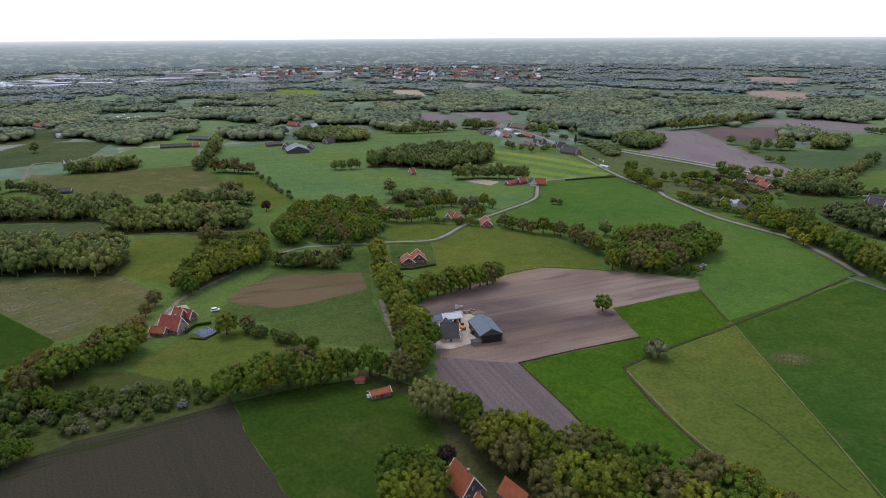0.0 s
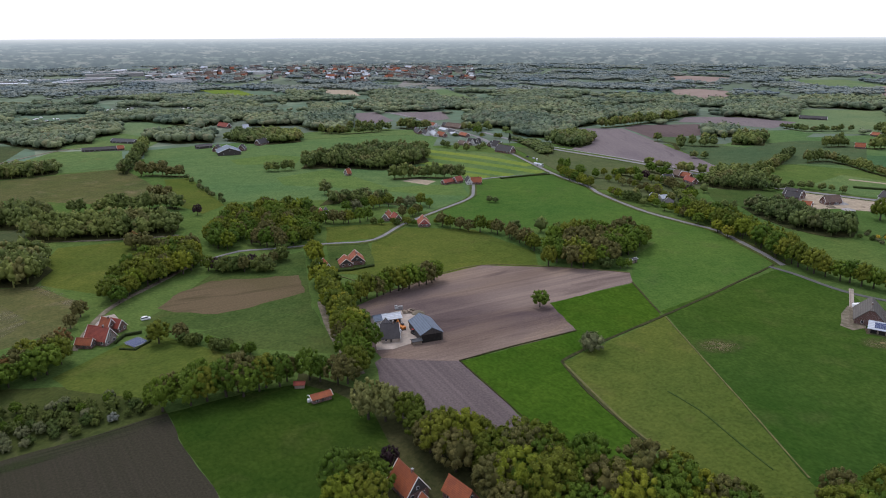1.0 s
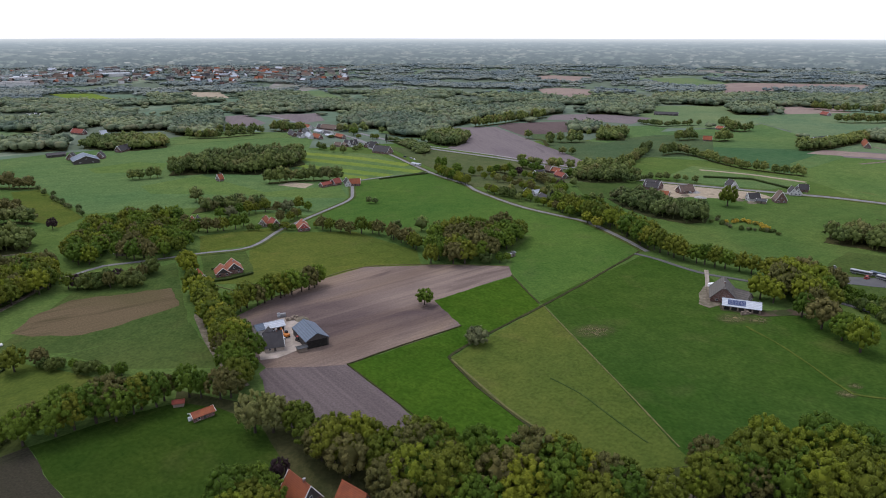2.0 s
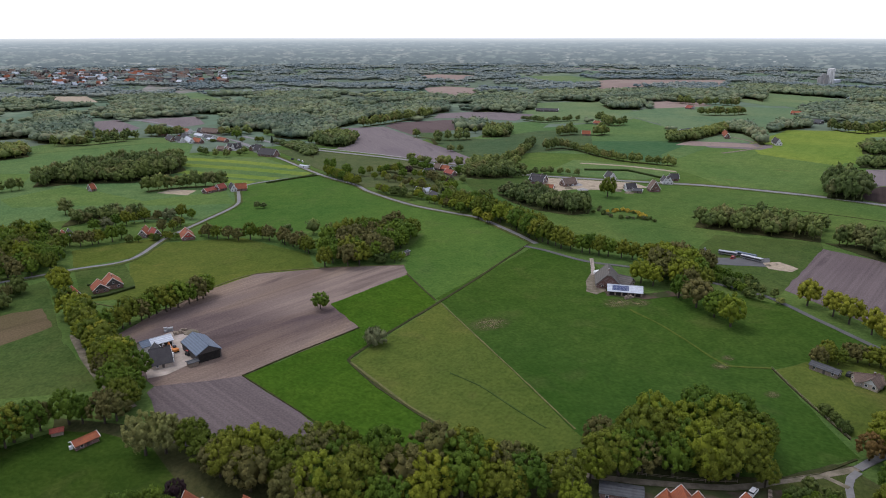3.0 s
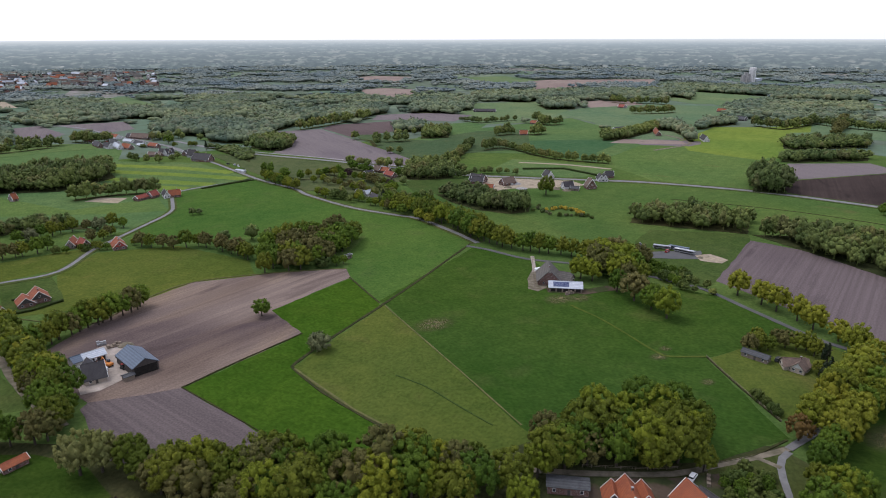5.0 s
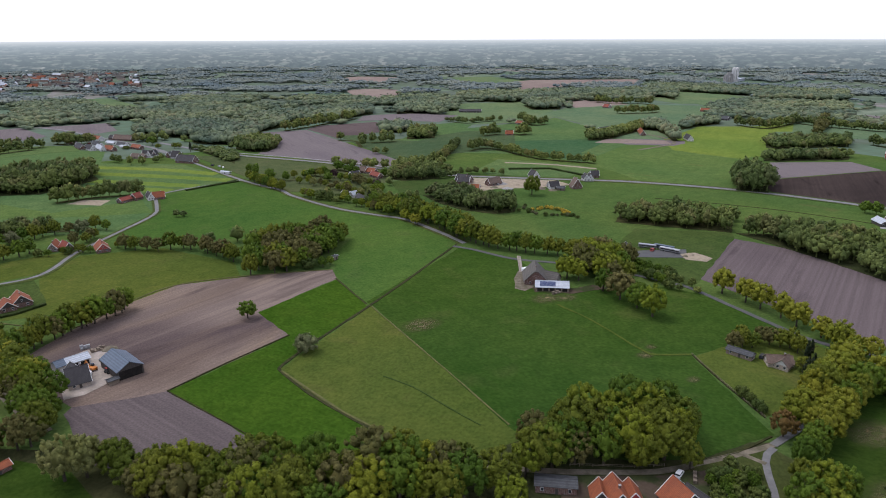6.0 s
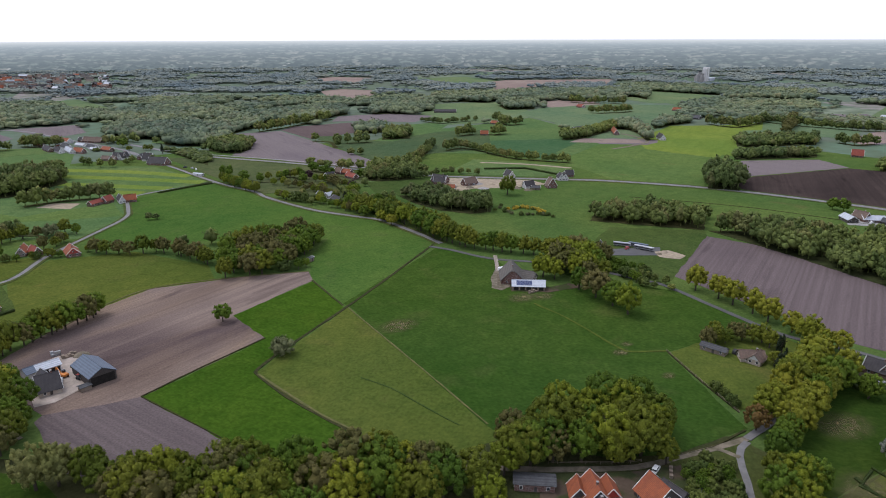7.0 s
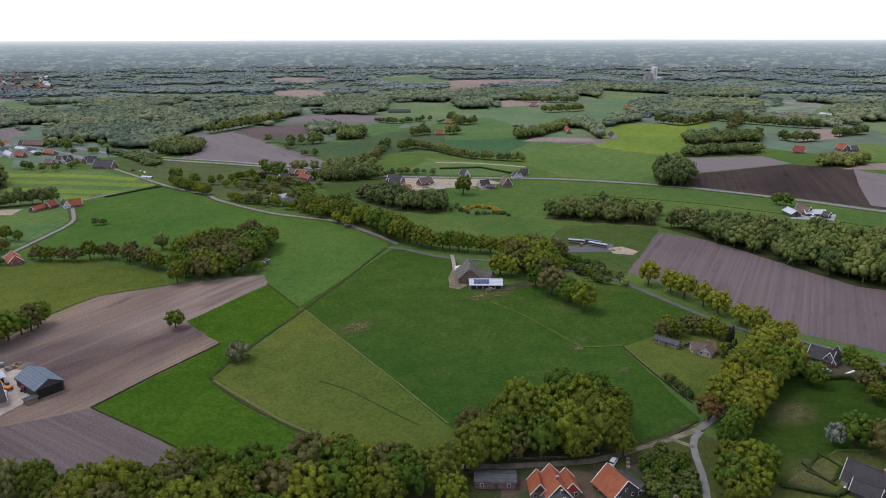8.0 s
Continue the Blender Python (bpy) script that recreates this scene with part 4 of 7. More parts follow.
strip("ditch", "dark furrow at the sloping field edge", [(33.5, 272.8), (45.4, 241.7), (55.1, 215.7)], 0.495, "ditch", 0.05, 0.2, 0.4)
strip("field_edge", "dry grass fringe of the tilled field", [(-29.5, 395.6), (5.1, 365.7), (29.2, 384.4), (63.2, 402.5), (110.2, 394.1), (151.6, 379.2)], 0.715, "reed", 0.05, -0.1, 0.4)
strip("track", "faint tractor line across the meadow", [(115.2, 236.9), (121.6, 221.7), (125.4, 200.4), (129, 182.8)], 0.5, "grass_soft", 0.0, 0, 0.5)
strip("ditch", "fence ditch beside the bungalow garden", [(245, 180.3), (235, 157.1), (224.2, 129.1)], 0.66, "ditch", 0.1, 0.3, 0.4)
strip("track", "faint worn cattle path", [(232.9, 259.4), (233.8, 233.7), (229.2, 198), (228.8, 190.6), (245, 180.3)], 1.0, "grass_olive", 0.0, 0, 0.6)
strip("field_edge", "hedge bank beside the small road", [(123, 670), (176, 689)], 0.99, "ditch", 0.6, -0.2, 0.3)
strip("ditch", "ditch along the southern pasture edge", [(178.4, 125.2), (195.6, 120.9), (215, 120.4)], 0.88, "ditch", 0.1, 0.2, 0.4)
strip("ditch", "ditch across the long field", [(475, 407), (531, 315), (568, 187)], 1.1, "ditch", 0.0, 0.2, 0.3)

# ---------------------------------------------------------------- buildings
def slab(points, thick, bm=None):
    """A flat slab over a planar outline, thickened downwards along its normal."""
    bm = bm or bmesh.new()
    p = [Vector(q) for q in points]
    nrm = (p[1] - p[0]).cross(p[2] - p[0]).normalized()
    if nrm.z < 0:
        p.reverse()
        nrm = -nrm
    top = [bm.verts.new(q) for q in p]
    low = [bm.verts.new(q - nrm * thick) for q in p]
    bm.faces.new(top)
    bm.faces.new(low[::-1])
    for i in range(len(p)):
        j = (i + 1) % len(p)
        bm.faces.new((top[j], top[i], low[i], low[j]))
    return bm


def beam(a, b, w, h, bm=None):
    bm = bm or bmesh.new()
    a, b = Vector(a), Vector(b)
    m = Matrix.Translation((a + b) / 2) @ (b - a).to_track_quat("X", "Z").to_matrix().to_4x4() @ Matrix.Diagonal(((b - a).length, w, h, 1))
    bmesh.ops.create_cube(bm, size=1, matrix=m)
    return bm


def window(parent, x, y, z, w, h, face, frame_mat="white"):
    """Window set in a wall; face: 0 looks to -y, 1 to +y, 2 to -x, 3 to +x."""
    def facing(p, q, s, a, b):
        return (box(x - s, x + s, y + p * q[0], y + p * q[1], z + a, z + b) if face < 2 else box(x + p * q[0], x + p * q[1], y - s, y + s, z + a, z + b))
    p = -1 if face in (0, 2) else 1
    q = lambda a, b: (a, b) if p > 0 else (b, a)
    e = part("window", facing(p, q(-0.02, 0.07), w / 2, 0, h), M[frame_mat], parent)
    part("pane", facing(p, q(0.05, 0.09), w / 2 - 0.09, 0.09, h - 0.09), M["glass"], e)
    return e


def house(name, label, ridge, width, eave, top, roof, wall, roof2=None, trim="white", hip=0.0, far=False, chimney=True, category="house",
          gable=None, openings=None, over=0.45, doors="timber"):
    """A building under a pitched roof: the ridge's two ends on the plan, its width, eaves' and ridge's heights."""
    (x1, y1), (x2, y2) = ridge
    width *= 0.74
    L = max(4.0, math.hypot(x2 - x1, y2 - y1))
    ang = math.degrees(math.atan2(y2 - y1, x2 - x1))
    e = thing(name, label, category, pose((x1 + x2) / 2, (y1 + y2) / 2, 0, 0, 0, ang))
    for q in (-0.33, 0.0, 0.33):
        CLEAR.append(((x1 + x2) / 2 + (x2 - x1) * q, (y1 + y2) / 2 + (y2 - y1) * q, width / 2 + 0.5))
    cx, cy = (x1 + x2) / 2, (y1 + y2) / 2
    q = math.hypot(cx, cy)
    if q < 420:                                # trees are kept off the camera's side, so that the house shows
        CLEAR.append((cx * (1 - 9 / q), cy * (1 - 9 / q), L / 2 + 1.5))
    a, w = L / 2, width / 2
    k = (top - eave) / w                       # roof slope
    body = bmesh.new()
    ends = []
    for x in (-a, a):
        hz = top - 0.25 if not hip else eave + (top - eave) * (1 - hip)
        hy = 0 if not hip else w * hip
        pts = [(x, -w, -0.3), (x, w, -0.3), (x, w, eave - 0.15)] + ([(x, 0, hz)] if not hip else [(x, hy, hz - 0.2), (x, -hy, hz - 0.2)]) + [(x, -w, eave - 0.15)]
        ends.append([body.verts.new(p) for p in pts])
    body.faces.new(ends[0][::-1])
    body.faces.new(ends[1])
    n = len(ends[0])
    for i in range(n):
        j = (i + 1) % n
        body.faces.new((ends[0][i], ends[0][j], ends[1][j], ends[1][i]))
    bmesh.ops.recalc_face_normals(body, faces=body.faces)
    part("wall", body, M[wall], e)
    o = over
    cut = hip * w                              # how far the hip runs back along the ridge
    for s in (-1, 1):
        low_z = eave - o * k
        outline = [(-a - o, s * (w + o), low_z), (a + o, s * (w + o), low_z)]
        if hip:
            hy, hz = w * hip, eave + (top - eave) * (1 - hip)
            outline += [(a + o, s * hy, hz), (a + o - cut * 1.2, 0, top), (-a - o + cut * 1.2, 0, top), (-a - o, s * hy, hz)]
        else:
            outline += [(a + o, 0, top), (-a - o, 0, top)]
        part("roof_slope", slab(outline, 0.2 if roof != "thatch" else 0.35), M[(roof2 or roof) if s > 0 else roof], e)
        if hip:
            x = s * (a + o)
            part("hip_slope", slab([(x, -w * hip, eave + (top - eave) * (1 - hip)), (x, w * hip, eave + (top - eave) * (1 - hip)), (x - s * cut * 1.2, 0, top)], 0.25), M[roof], e)
        elif trim:
            for q in (-1, 1):
                part("bargeboard", beam((s * (a + o + 0.05), q * (w + o), eave - o * k - 0.02), (s * (a + o + 0.05), 0, top + 0.05), 0.12, 0.3 if not far else 0.36), M[trim], e)
    rl = a + o - (cut * 1.2 if hip else 0)
    part("ridge_cap", tube(0.16, -rl, rl, 6), M[roof], e).matrix_basis = pose(0, 0, top + 0.02, 0, 90, 0)
    if gable and not hip:
        for s in (-1, 1):
            z0 = eave + 0.1
            t = w * (1 - (z0 - eave) / (top - eave)) - 0.1
            bm = bmesh.new()
            lo, hi = sorted((s * (a + 0.0), s * (a + 0.06)))
            f1 = [bm.verts.new(p) for p in ((lo, -t, z0), (lo, t, z0), (lo, 0, top - 0.35))]
            f2 = [bm.verts.new(p) for p in ((hi, -t, z0), (hi, t, z0), (hi, 0, top - 0.35))]
            bm.faces.new(f1), bm.faces.new(f2[::-1])
            for i in range(3):
                bm.faces.new((f1[i], f1[(i + 1) % 3], f2[(i + 1) % 3], f2[i]))
            part("gable_cladding", bm, M[gable], e)
    step = 3.2 if not far else 5.5
    wh = min(1.3, eave * 0.5)
    if openings != "none":
        nx = max(1, int((L - 1.5) / step))
        for s, face in ((-1, 0), (1, 1)):
            for i in range(nx):
                x = -L / 2 + (i + 0.5) * L / nx
                if not (i == nx // 2 and s < 0):
                    window(e, x, s * w, 0.9 if eave > 2.2 else 0.6, 1.1 if not far else 1.5, wh, face)
        part("door", box(-0.5 + 0.3, 0.5 + 0.3, -w - 0.06, -w + 0.02, 0.0, 2.05), M[doors], e)
        for s, face in ((-1, 2), (1, 3)):
            for y in (-w * 0.5, w * 0.5):
                window(e, s * a, y, 0.9, 1.2, wh, face)
            if top - eave > 3.5 and not hip:
                window(e, s * (a + (0.06 if gable else 0)), 0, eave + 0.9, 1.0, 1.1, face)
    if chimney:
        c = part("chimney", box(a * 0.45 - 0.35, a * 0.45 + 0.35, -0.35, 0.35, top - 1.2, top + 0.9), M["brick"], e)
        part("chimney_cap", box(a * 0.45 - 0.42, a * 0.45 + 0.42, -0.42, 0.42, top + 0.88, top + 1.0), M["concrete"], c)
    return e


def barn_openings(e, L, w, h, side, count, material="dark"):
    """Dark panels along one long side of a barn, painting the shade inside large doorways."""
    for i in range(count):
        x = -L / 2 + (i + 0.5) * L / count
        d = L / count * 0.38
        part("doorway", box(x - d, x + d, *sorted((side * (w - 0.02), side * (w + 0.05))), 0.05, h), M[material], e)


def panels(ridge, width, eave, top, side, x0, x1, nx, ny, label):
    """Solar panels in rows on one roof slope, as a thing that lies on it."""
    (ax, ay), (bx, by) = ridge
    ang = math.degrees(math.atan2(by - ay, bx - ax))
    e = thing("solar_array", label, "solar panels", pose((ax + bx) / 2, (ay + by) / 2, 0, 0, 0, ang))
    w = width / 2
    for i in range(nx):
        for j in range(ny):
            u0, u1 = x0 + (x1 - x0) * i / nx, x0 + (x1 - x0) * (i + 0.93) / nx
            t0, t1 = 0.15 + 0.75 * j / ny, 0.15 + 0.75 * (j + 0.9) / ny
            pt = lambda u, t: (u, side * w * t, top - (top - eave) * t + 0.13)
            part("solar_panel", slab([pt(u0, t0), pt(u1, t0), pt(u1, t1), pt(u0, t1)], 0.05), M["panel"], e)
    return e


# the orange-roofed farm in the foreground
house("farmhouse", "brick farmhouse with orange pantile roof and white bargeboards", [(3.6, 189.7), (9.1, 179.9)], 11, 2.8, 8.5, "tile_orange", "brick", roof2="tile_dark", gable="timber")
house("barn", "brick barn under an orange pantile roof", [(19.4, 181.9), (25.3, 173.5)], 8, 3, 7, "tile_orange", "brick", trim=None, chimney=False, category="barn")
house("outbuilding", "small orange-roofed outbuilding beside the farmhouse", [(10.3, 175.9), (12.2, 172.2)], 6, 2.5, 5.5, "tile_orange", "brick", chimney=False, category="outbuilding")
# the yard under the oaks
house("shed", "low brick shed with a grey fibre-cement roof", [(123.3, 143.6), (133.4, 135.3)], 8, 3.0, 4.0, "sheet_grey", "brick", trim=None, chimney=False, category="shed")
house("farmhouse", "farmhouse wing with orange pantiles and white gable trim", [(138.2, 130.4), (134.1, 124.8)], 7.5, 2.6, 6.0, "tile_orange", "brick", chimney=False, gable="timber")
house("farmhouse", "tall farmhouse with an orange pantile roof", [(141.8, 128.2), (136.7, 119)], 12, 2.8, 7.8, "tile_orange", "brick", gable="timber")
house("farmhouse", "farmhouse side wing with orange roof and red gable", [(146.2, 125.3), (142.5, 119)], 8, 2.6, 6.0, "tile_orange", "brick", chimney=False, gable="red")
house("farmhouse", "brick house front with dark pantile roof and white bargeboards", [(137.6, 121.4), (134.9, 115.6)], 12, 2.6, 6.4, "tile_dark", "brick", gable="red")
house("barn", "old barn with orange tiles and a white-trimmed gable", [(157.3, 117.2), (155.3, 107.9)], 15, 2.4, 7.5, "tile_orange", "timber", roof2="tile_dark", chimney=False, category="barn")
house("barn", "lean-to barn with dark roof sheets", [(161.7, 114.9), (161.4, 106.2)], 7, 2.6, 4.5, "tile_dark", "timber", chimney=False, category="barn", trim=None)
# slate-roofed house and garden
house("house", "house with a dark slate roof and white verges", [(220.7, 70.1), (221.8, 55.9)], 11, 3, 8.5, "tile_dark", "brick_pale")
house("house_extension", "low dark-roofed extension with white windows", [(215.8, 65.9), (216.5, 58.2)], 6, 2.6, 5.6, "tile_dark", "timber", chimney=False, category="house")
# dark-roofed house on the lane
house("house", "brick house with a dark tiled roof and pale verges", [(301.9, 119.6), (303, 110.1)], 9.5, 2.8, 6.8, "tile_dark", "brick")
house("house_extension", "gabled cross wing of the dark-roofed house", [(309.2, 111.8), (300.2, 110.8)], 7, 2.8, 6.8, "tile_dark", "brick", chimney=False, category="house")
house("shed", "small garden shed with a dark roof", [(306.5, 128.2), (308.4, 125.9)], 4.5, 2.2, 3.4, "tile_dark", "timber", chimney=False, category="shed", openings="none", trim=None)
# bungalow
house("bungalow", "bungalow with a brown tiled roof and pale walls", [(265.6, 156.9), (273.3, 150.2)], 9, 2.4, 4.8, "tile_brown", "brick_pale", trim="planks")
house("house_extension", "gabled wing of the brown-roofed bungalow", [(273, 151.4), (265.5, 149.7)], 8, 2.4, 5.0, "tile_brown", "brick_pale", chimney=False, category="house", gable="render", trim="planks")
house("shed", "long timber shed with a grey roof", [(261.7, 173.5), (264.1, 162.1)], 6, 2.5, 3.6, "sheet_grey", "planks", chimney=False, category="shed", trim=None)
# thatched farm and pasture barn
house("farmhouse", "great brick farmhouse with a steep weathered thatch roof", [(253, 304.3), (242.5, 289.8)], 18, 3.0, 9.8, "thatch", "brick", hip=0.22, over=0.8)
house("house_extension", "low thatched wing of the brick farmhouse", [(252.5, 294.2), (256.5, 286.0)], 10, 2.6, 6.2, "thatch", "brick", hip=0.3, chimney=False, category="house")
pb = [(239, 285.9), (253.8, 274.3)]
e = house("barn", "open cattle barn with a pale metal roof", pb, 12.5, 2.7, 5, "sheet_white", "planks", chimney=False, category="barn", openings="none", trim=None)
barn_openings(e, math.hypot(pb[1][0] - pb[0][0], pb[1][1] - pb[0][1]) - 1, 4.63, 2.1, -1, 5)
panels(pb, 9.25, 2.7, 5, -1, -7.0, 2.0, 12, 4, "rows of dark solar panels on the pale barn roof")
# grey farm beside the tilled field
gb1 = [(18.1, 312), (22.8, 294.2)]
e = house("barn", "open-fronted barn with blue-grey roof sheets", gb1, 15, 4.4, 7.5, "slate", "timber", chimney=False, category="barn", openings="none", trim=None)
# Dark sheet on the end wall paints the shade of an open front.
part("doorway", box(math.hypot(gb1[1][0] - gb1[0][0], gb1[1][1] - gb1[0][1]) / 2 - 0.02, math.hypot(gb1[1][0] - gb1[0][0], gb1[1][1] - gb1[0][1]) / 2 + 0.05, -4.9, 4.9, 0.05, 4.0), M["dark"], e)
house("barn", "grey-roofed end of the white barn", [(-5, 315.4), (-0.8, 316.8)], 9, 4.0, 5.6, "slate", "render", chimney=False, category="barn", openings="none", trim=None)
wb = [(-0.5, 316.8), (8.4, 318.9)]
e = house("barn", "white barn with a pale metal roof and dark doorways", wb, 9, 4.0, 5.6, "sheet_white", "render", chimney=False, category="barn", openings="none", trim=None)
barn_openings(e, math.hypot(wb[1][0] - wb[0][0], wb[1][1] - wb[0][1]), 3.33, 3.2, -1, 2)
house("farmhouse", "farmhouse with a dark grey roof and white verges", [(-1.5, 300.5), (7.0, 301.1)], 16, 2.5, 7.6, "tile_dark", "brick_pale")
house("farmhouse", "gabled rear wing of the grey farmhouse", [(1.2, 309.0), (1.0, 303.0)], 9, 3.0, 6.8, "tile_dark", "brick", chimney=False)
house("shed", "flat low shed at the yard's edge", [(13.3, 291.7), (17.4, 292.9)], 4, 2.2, 2.6, "sheet_grey", "planks", chimney=False, category="shed", openings="none", trim=None)
# the red farm
house("farmhouse", "brick farmhouse with red pantile roof and white bargeboards", [(-140.2, 312.1), (-129.3, 307.7)], 10, 3.0, 8.2, "tile_red", "brick")
house("farmhouse", "orange-roofed rear wing of the red farmhouse", [(-138.4, 323.6), (-133.2, 320.5)], 8, 3.0, 7.4, "tile_orange", "brick")
house("barn", "red-roofed barn beside the farmhouse", [(-134.7, 324.9), (-128.9, 321.8)], 7, 2.8, 6.2, "tile_red", "brick", chimney=False, category="barn")
house("outbuilding", "small red-roofed outbuilding beside the farmhouse", [(-143.5, 305.8), (-136.2, 304.4)], 6, 2.4, 4.6, "tile_orange", "brick", chimney=False, category="outbuilding")
# long shed in the pasture
house("stable", "long low stable with red roof and white window frames", [(-29.8, 243.1), (-22.5, 246.7)], 5.6, 2.2, 3.3, "tile_orange", "brick", chimney=False, category="stable")
house("shed", "tiny red-roofed hut in the pasture corner", [(-36.1, 255.9), (-34.9, 255.9)], 3, 2.0, 2.8, "tile_red", "planks", chimney=False, category="shed", openings="none", trim=None)
# twin-gabled houses behind the avenue
house("house", "house with pink-orange roof and white-edged gable", [(-17.1, 421.8), (-15.5, 411.2)], 13.5, 2.6, 7.0, "tile_orange", "brick", gable="timber")
house("house", "lower gabled house joined to its neighbour", [(-23.5, 416.7), (-22, 407.5)], 11, 2.4, 5.6, "tile_orange", "brick", gable="timber", chimney=False)
house("garage", "small gabled garage with an orange roof", [(-36.5, 411.3), (-32.8, 399.9)], 6, 2.4, 5.6, "tile_orange", "brick", chimney=False, category="garage")
# the hamlet among trees
house("house", "gabled cottage between hamlet trees", [(-48, 542), (-45, 529)], 7, 2.6, 6, "tile_orange", "brick", far=True, gable="timber")
house("house", "second gabled cottage between hamlet trees", [(-44, 544), (-41, 532)], 6, 2.6, 6, "tile_dark", "brick", far=True, chimney=False)
house("house", "cottage with pinkish roof and white verge", [(7, 528), (4, 516)], 8, 2.6, 6.2, "tile_orange", "brick", far=True)
house("house", "cottage with white bargeboards beside a dark tree", [(11, 521), (14, 512)], 8, 2.6, 6.2, "tile_red", "brick", far=True)
house("house", "pink-roofed house at the lane", [(33, 509), (33.5, 495.6)], 11.5, 2.4, 6.4, "tile_orange", "brick", far=True, gable="red")
house("garage", "garage beside the lane", [(45, 509), (47, 512)], 5, 2.4, 5, "tile_orange", "brick", far=True, chimney=False, category="garage")
# sheds at the lane's end
house("barn", "long low red-roofed barn", [(62, 646), (73, 654)], 8, 2.6, 4.8, "tile_red", "brick", far=True, chimney=False, category="barn")
house("barn", "red-roofed barn with white trim", [(74, 651), (81, 657)], 9, 2.8, 6.5, "tile_red", "brick", far=True, chimney=False, category="barn")
house("farmhouse", "pink-roofed farmhouse at the lane's end", [(90, 647), (100, 646)], 9, 2.8, 6.8, "tile_orange", "brick", far=True)
house("farmhouse", "gabled front house with white edges", [(88, 657), (88, 643)], 7, 2.8, 6.5, "tile_dark", "render", far=True)
house("cottage", "tiny orange-roofed cottage in the pasture", [(-34, 702), (-30, 705)], 8, 2.8, 7, "tile_orange", "brick", far=True, category="house")
# pale-roofed farm in the wide pasture
house("barn", "wide barn with a pale grey roof", [(-188, 868), (-180, 843)], 36, 4, 9, "slate", "timber", far=True, chimney=False, category="barn", over=0.8)
house("farmhouse", "farmhouse behind the wide barn", [(-203, 872), (-201, 881)], 12, 3, 8, "tile_dark", "brick", far=True)
house("farmhouse", "second gable behind the wide barn", [(-172, 873), (-171, 882)], 12, 3, 8, "tile_dark", "brick", far=True)
house("barn", "low dark barn beside a pasture", [(-234, 899), (-216, 908)], 12, 3, 5, "tile_dark", "timber", far=True, chimney=False, category="barn", trim=None)
# the village on the road
VILLAGE = [
    ([(97, 1042), (105, 1025)], 9, 4.5, "sheet_white", "render"),
    ([(107, 1014), (115, 997)], 9, 5, "sheet_grey", "render"),
    ([(108, 991), (115, 976)], 8, 4, "sheet_white", "render"),
    ([(120, 975), (128, 959)], 10, 6, "tile_orange", "brick"),
    ([(105, 1082), (117, 1068)], 10, 6.5, "tile_dark", "brick"),
    ([(77, 1068), (85, 1058)], 10, 5, "sheet_white", "render"),
    ([(145, 873), (155, 882)], 10, 7, "tile_dark", "brick"),
    ([(119, 896), (121, 885)], 7, 5, "tile_brown", "brick"),
    ([(121, 899), (131, 888)], 10, 8, "tile_dark", "brick"), ([(125, 886), (136, 896)], 9, 8, "tile_dark", "render"), ([(149, 866), (157, 857)], 11, 9, "tile_dark", "render"),
    ([(150, 836), (165, 818)], 16, 9, "tile_dark", "brick"), ([(108, 895), (115, 886)], 8, 6, "tile_brown", "planks"), ([(83, 1090), (92, 1071)], 14, 7, "tile_orange", "render"),
    ([(88, 979), (96, 963)], 10, 7, "tile_orange", "brick"), ([(110, 1073), (130, 1049)], 12, 8, "tile_brown", "brick"), ([(68, 1002), (73, 981)], 9, 7, "tile_dark", "render"),
    ([(58, 1025), (63, 998)], 10, 7, "tile_dark", "brick"), ([(79, 1032), (85, 1004)], 9, 7, "sheet_grey", "render"), ([(80, 995), (84, 970)], 9, 7, "sheet_white", "render"),
    ([(175, 739), (181, 729)], 5, 3, "sheet_white", "render"), ([(50, 1073), (58, 1063)], 10, 7, "tile_orange", "brick"),
    ([(366, 566), (373, 552)], 13, 8, "tile_dark", "brick"), ([(379, 532), (394, 533)], 11, 7.5, "tile_brown", "brick"), ([(356, 526), (361, 520)], 8, 5.5, "tile_orange", "brick"),
    ([(421, 490), (431, 488)], 9, 7, "tile_dark", "render"), ([(424, 482), (429, 476)], 7, 4, "sheet_grey", "planks"), ([(446, 482), (443, 474)], 13, 10, "tile_brown", "brick"),
    ([(481, 505), (475, 495)], 8, 7, "tile_dark", "render"), ([(485, 503), (478, 493)], 8, 7, "tile_dark", "render"), ([(493, 509), (500, 505)], 9, 7, "tile_dark", "brick"),
    ([(443, 544), (440, 532)], 10, 8, "tile_dark", "render"), ([(244, 572), (246, 563)], 8, 5, "sheet_grey", "planks"), ([(245, 558), (251, 560)], 8, 5.5, "sheet_white", "render"),
    ([(247, 546), (247, 531)], 9, 6, "tile_dark", "brick"), ([(308, 655), (313, 645)], 9, 6, "tile_orange", "brick"), ([(283, 643), (293, 645)], 9, 6, "tile_dark", "timber"),
    ([(304, 635), (306, 620)], 9, 6, "tile_red", "brick"), ([(304, 663), (307, 654)], 9, 7, "tile_brown", "brick"),
]
for (ridge, wid, top, rf, wl_) in VILLAGE:
    house("house", {"tile_dark": "village house with a dark tiled roof", "tile_brown": "village house with a brown tiled roof", "tile_orange": "village house with an orange roof",
                    "tile_red": "village house with a red roof", "sheet_grey": "low building with a grey roof", "sheet_white": "low building with a pale flat-pitched roof"}[rf]
          + " beside the road", ridge, wid, 2.9 if top > 5 else 2.4, top, rf, wl_, far=True, chimney=top > 6)
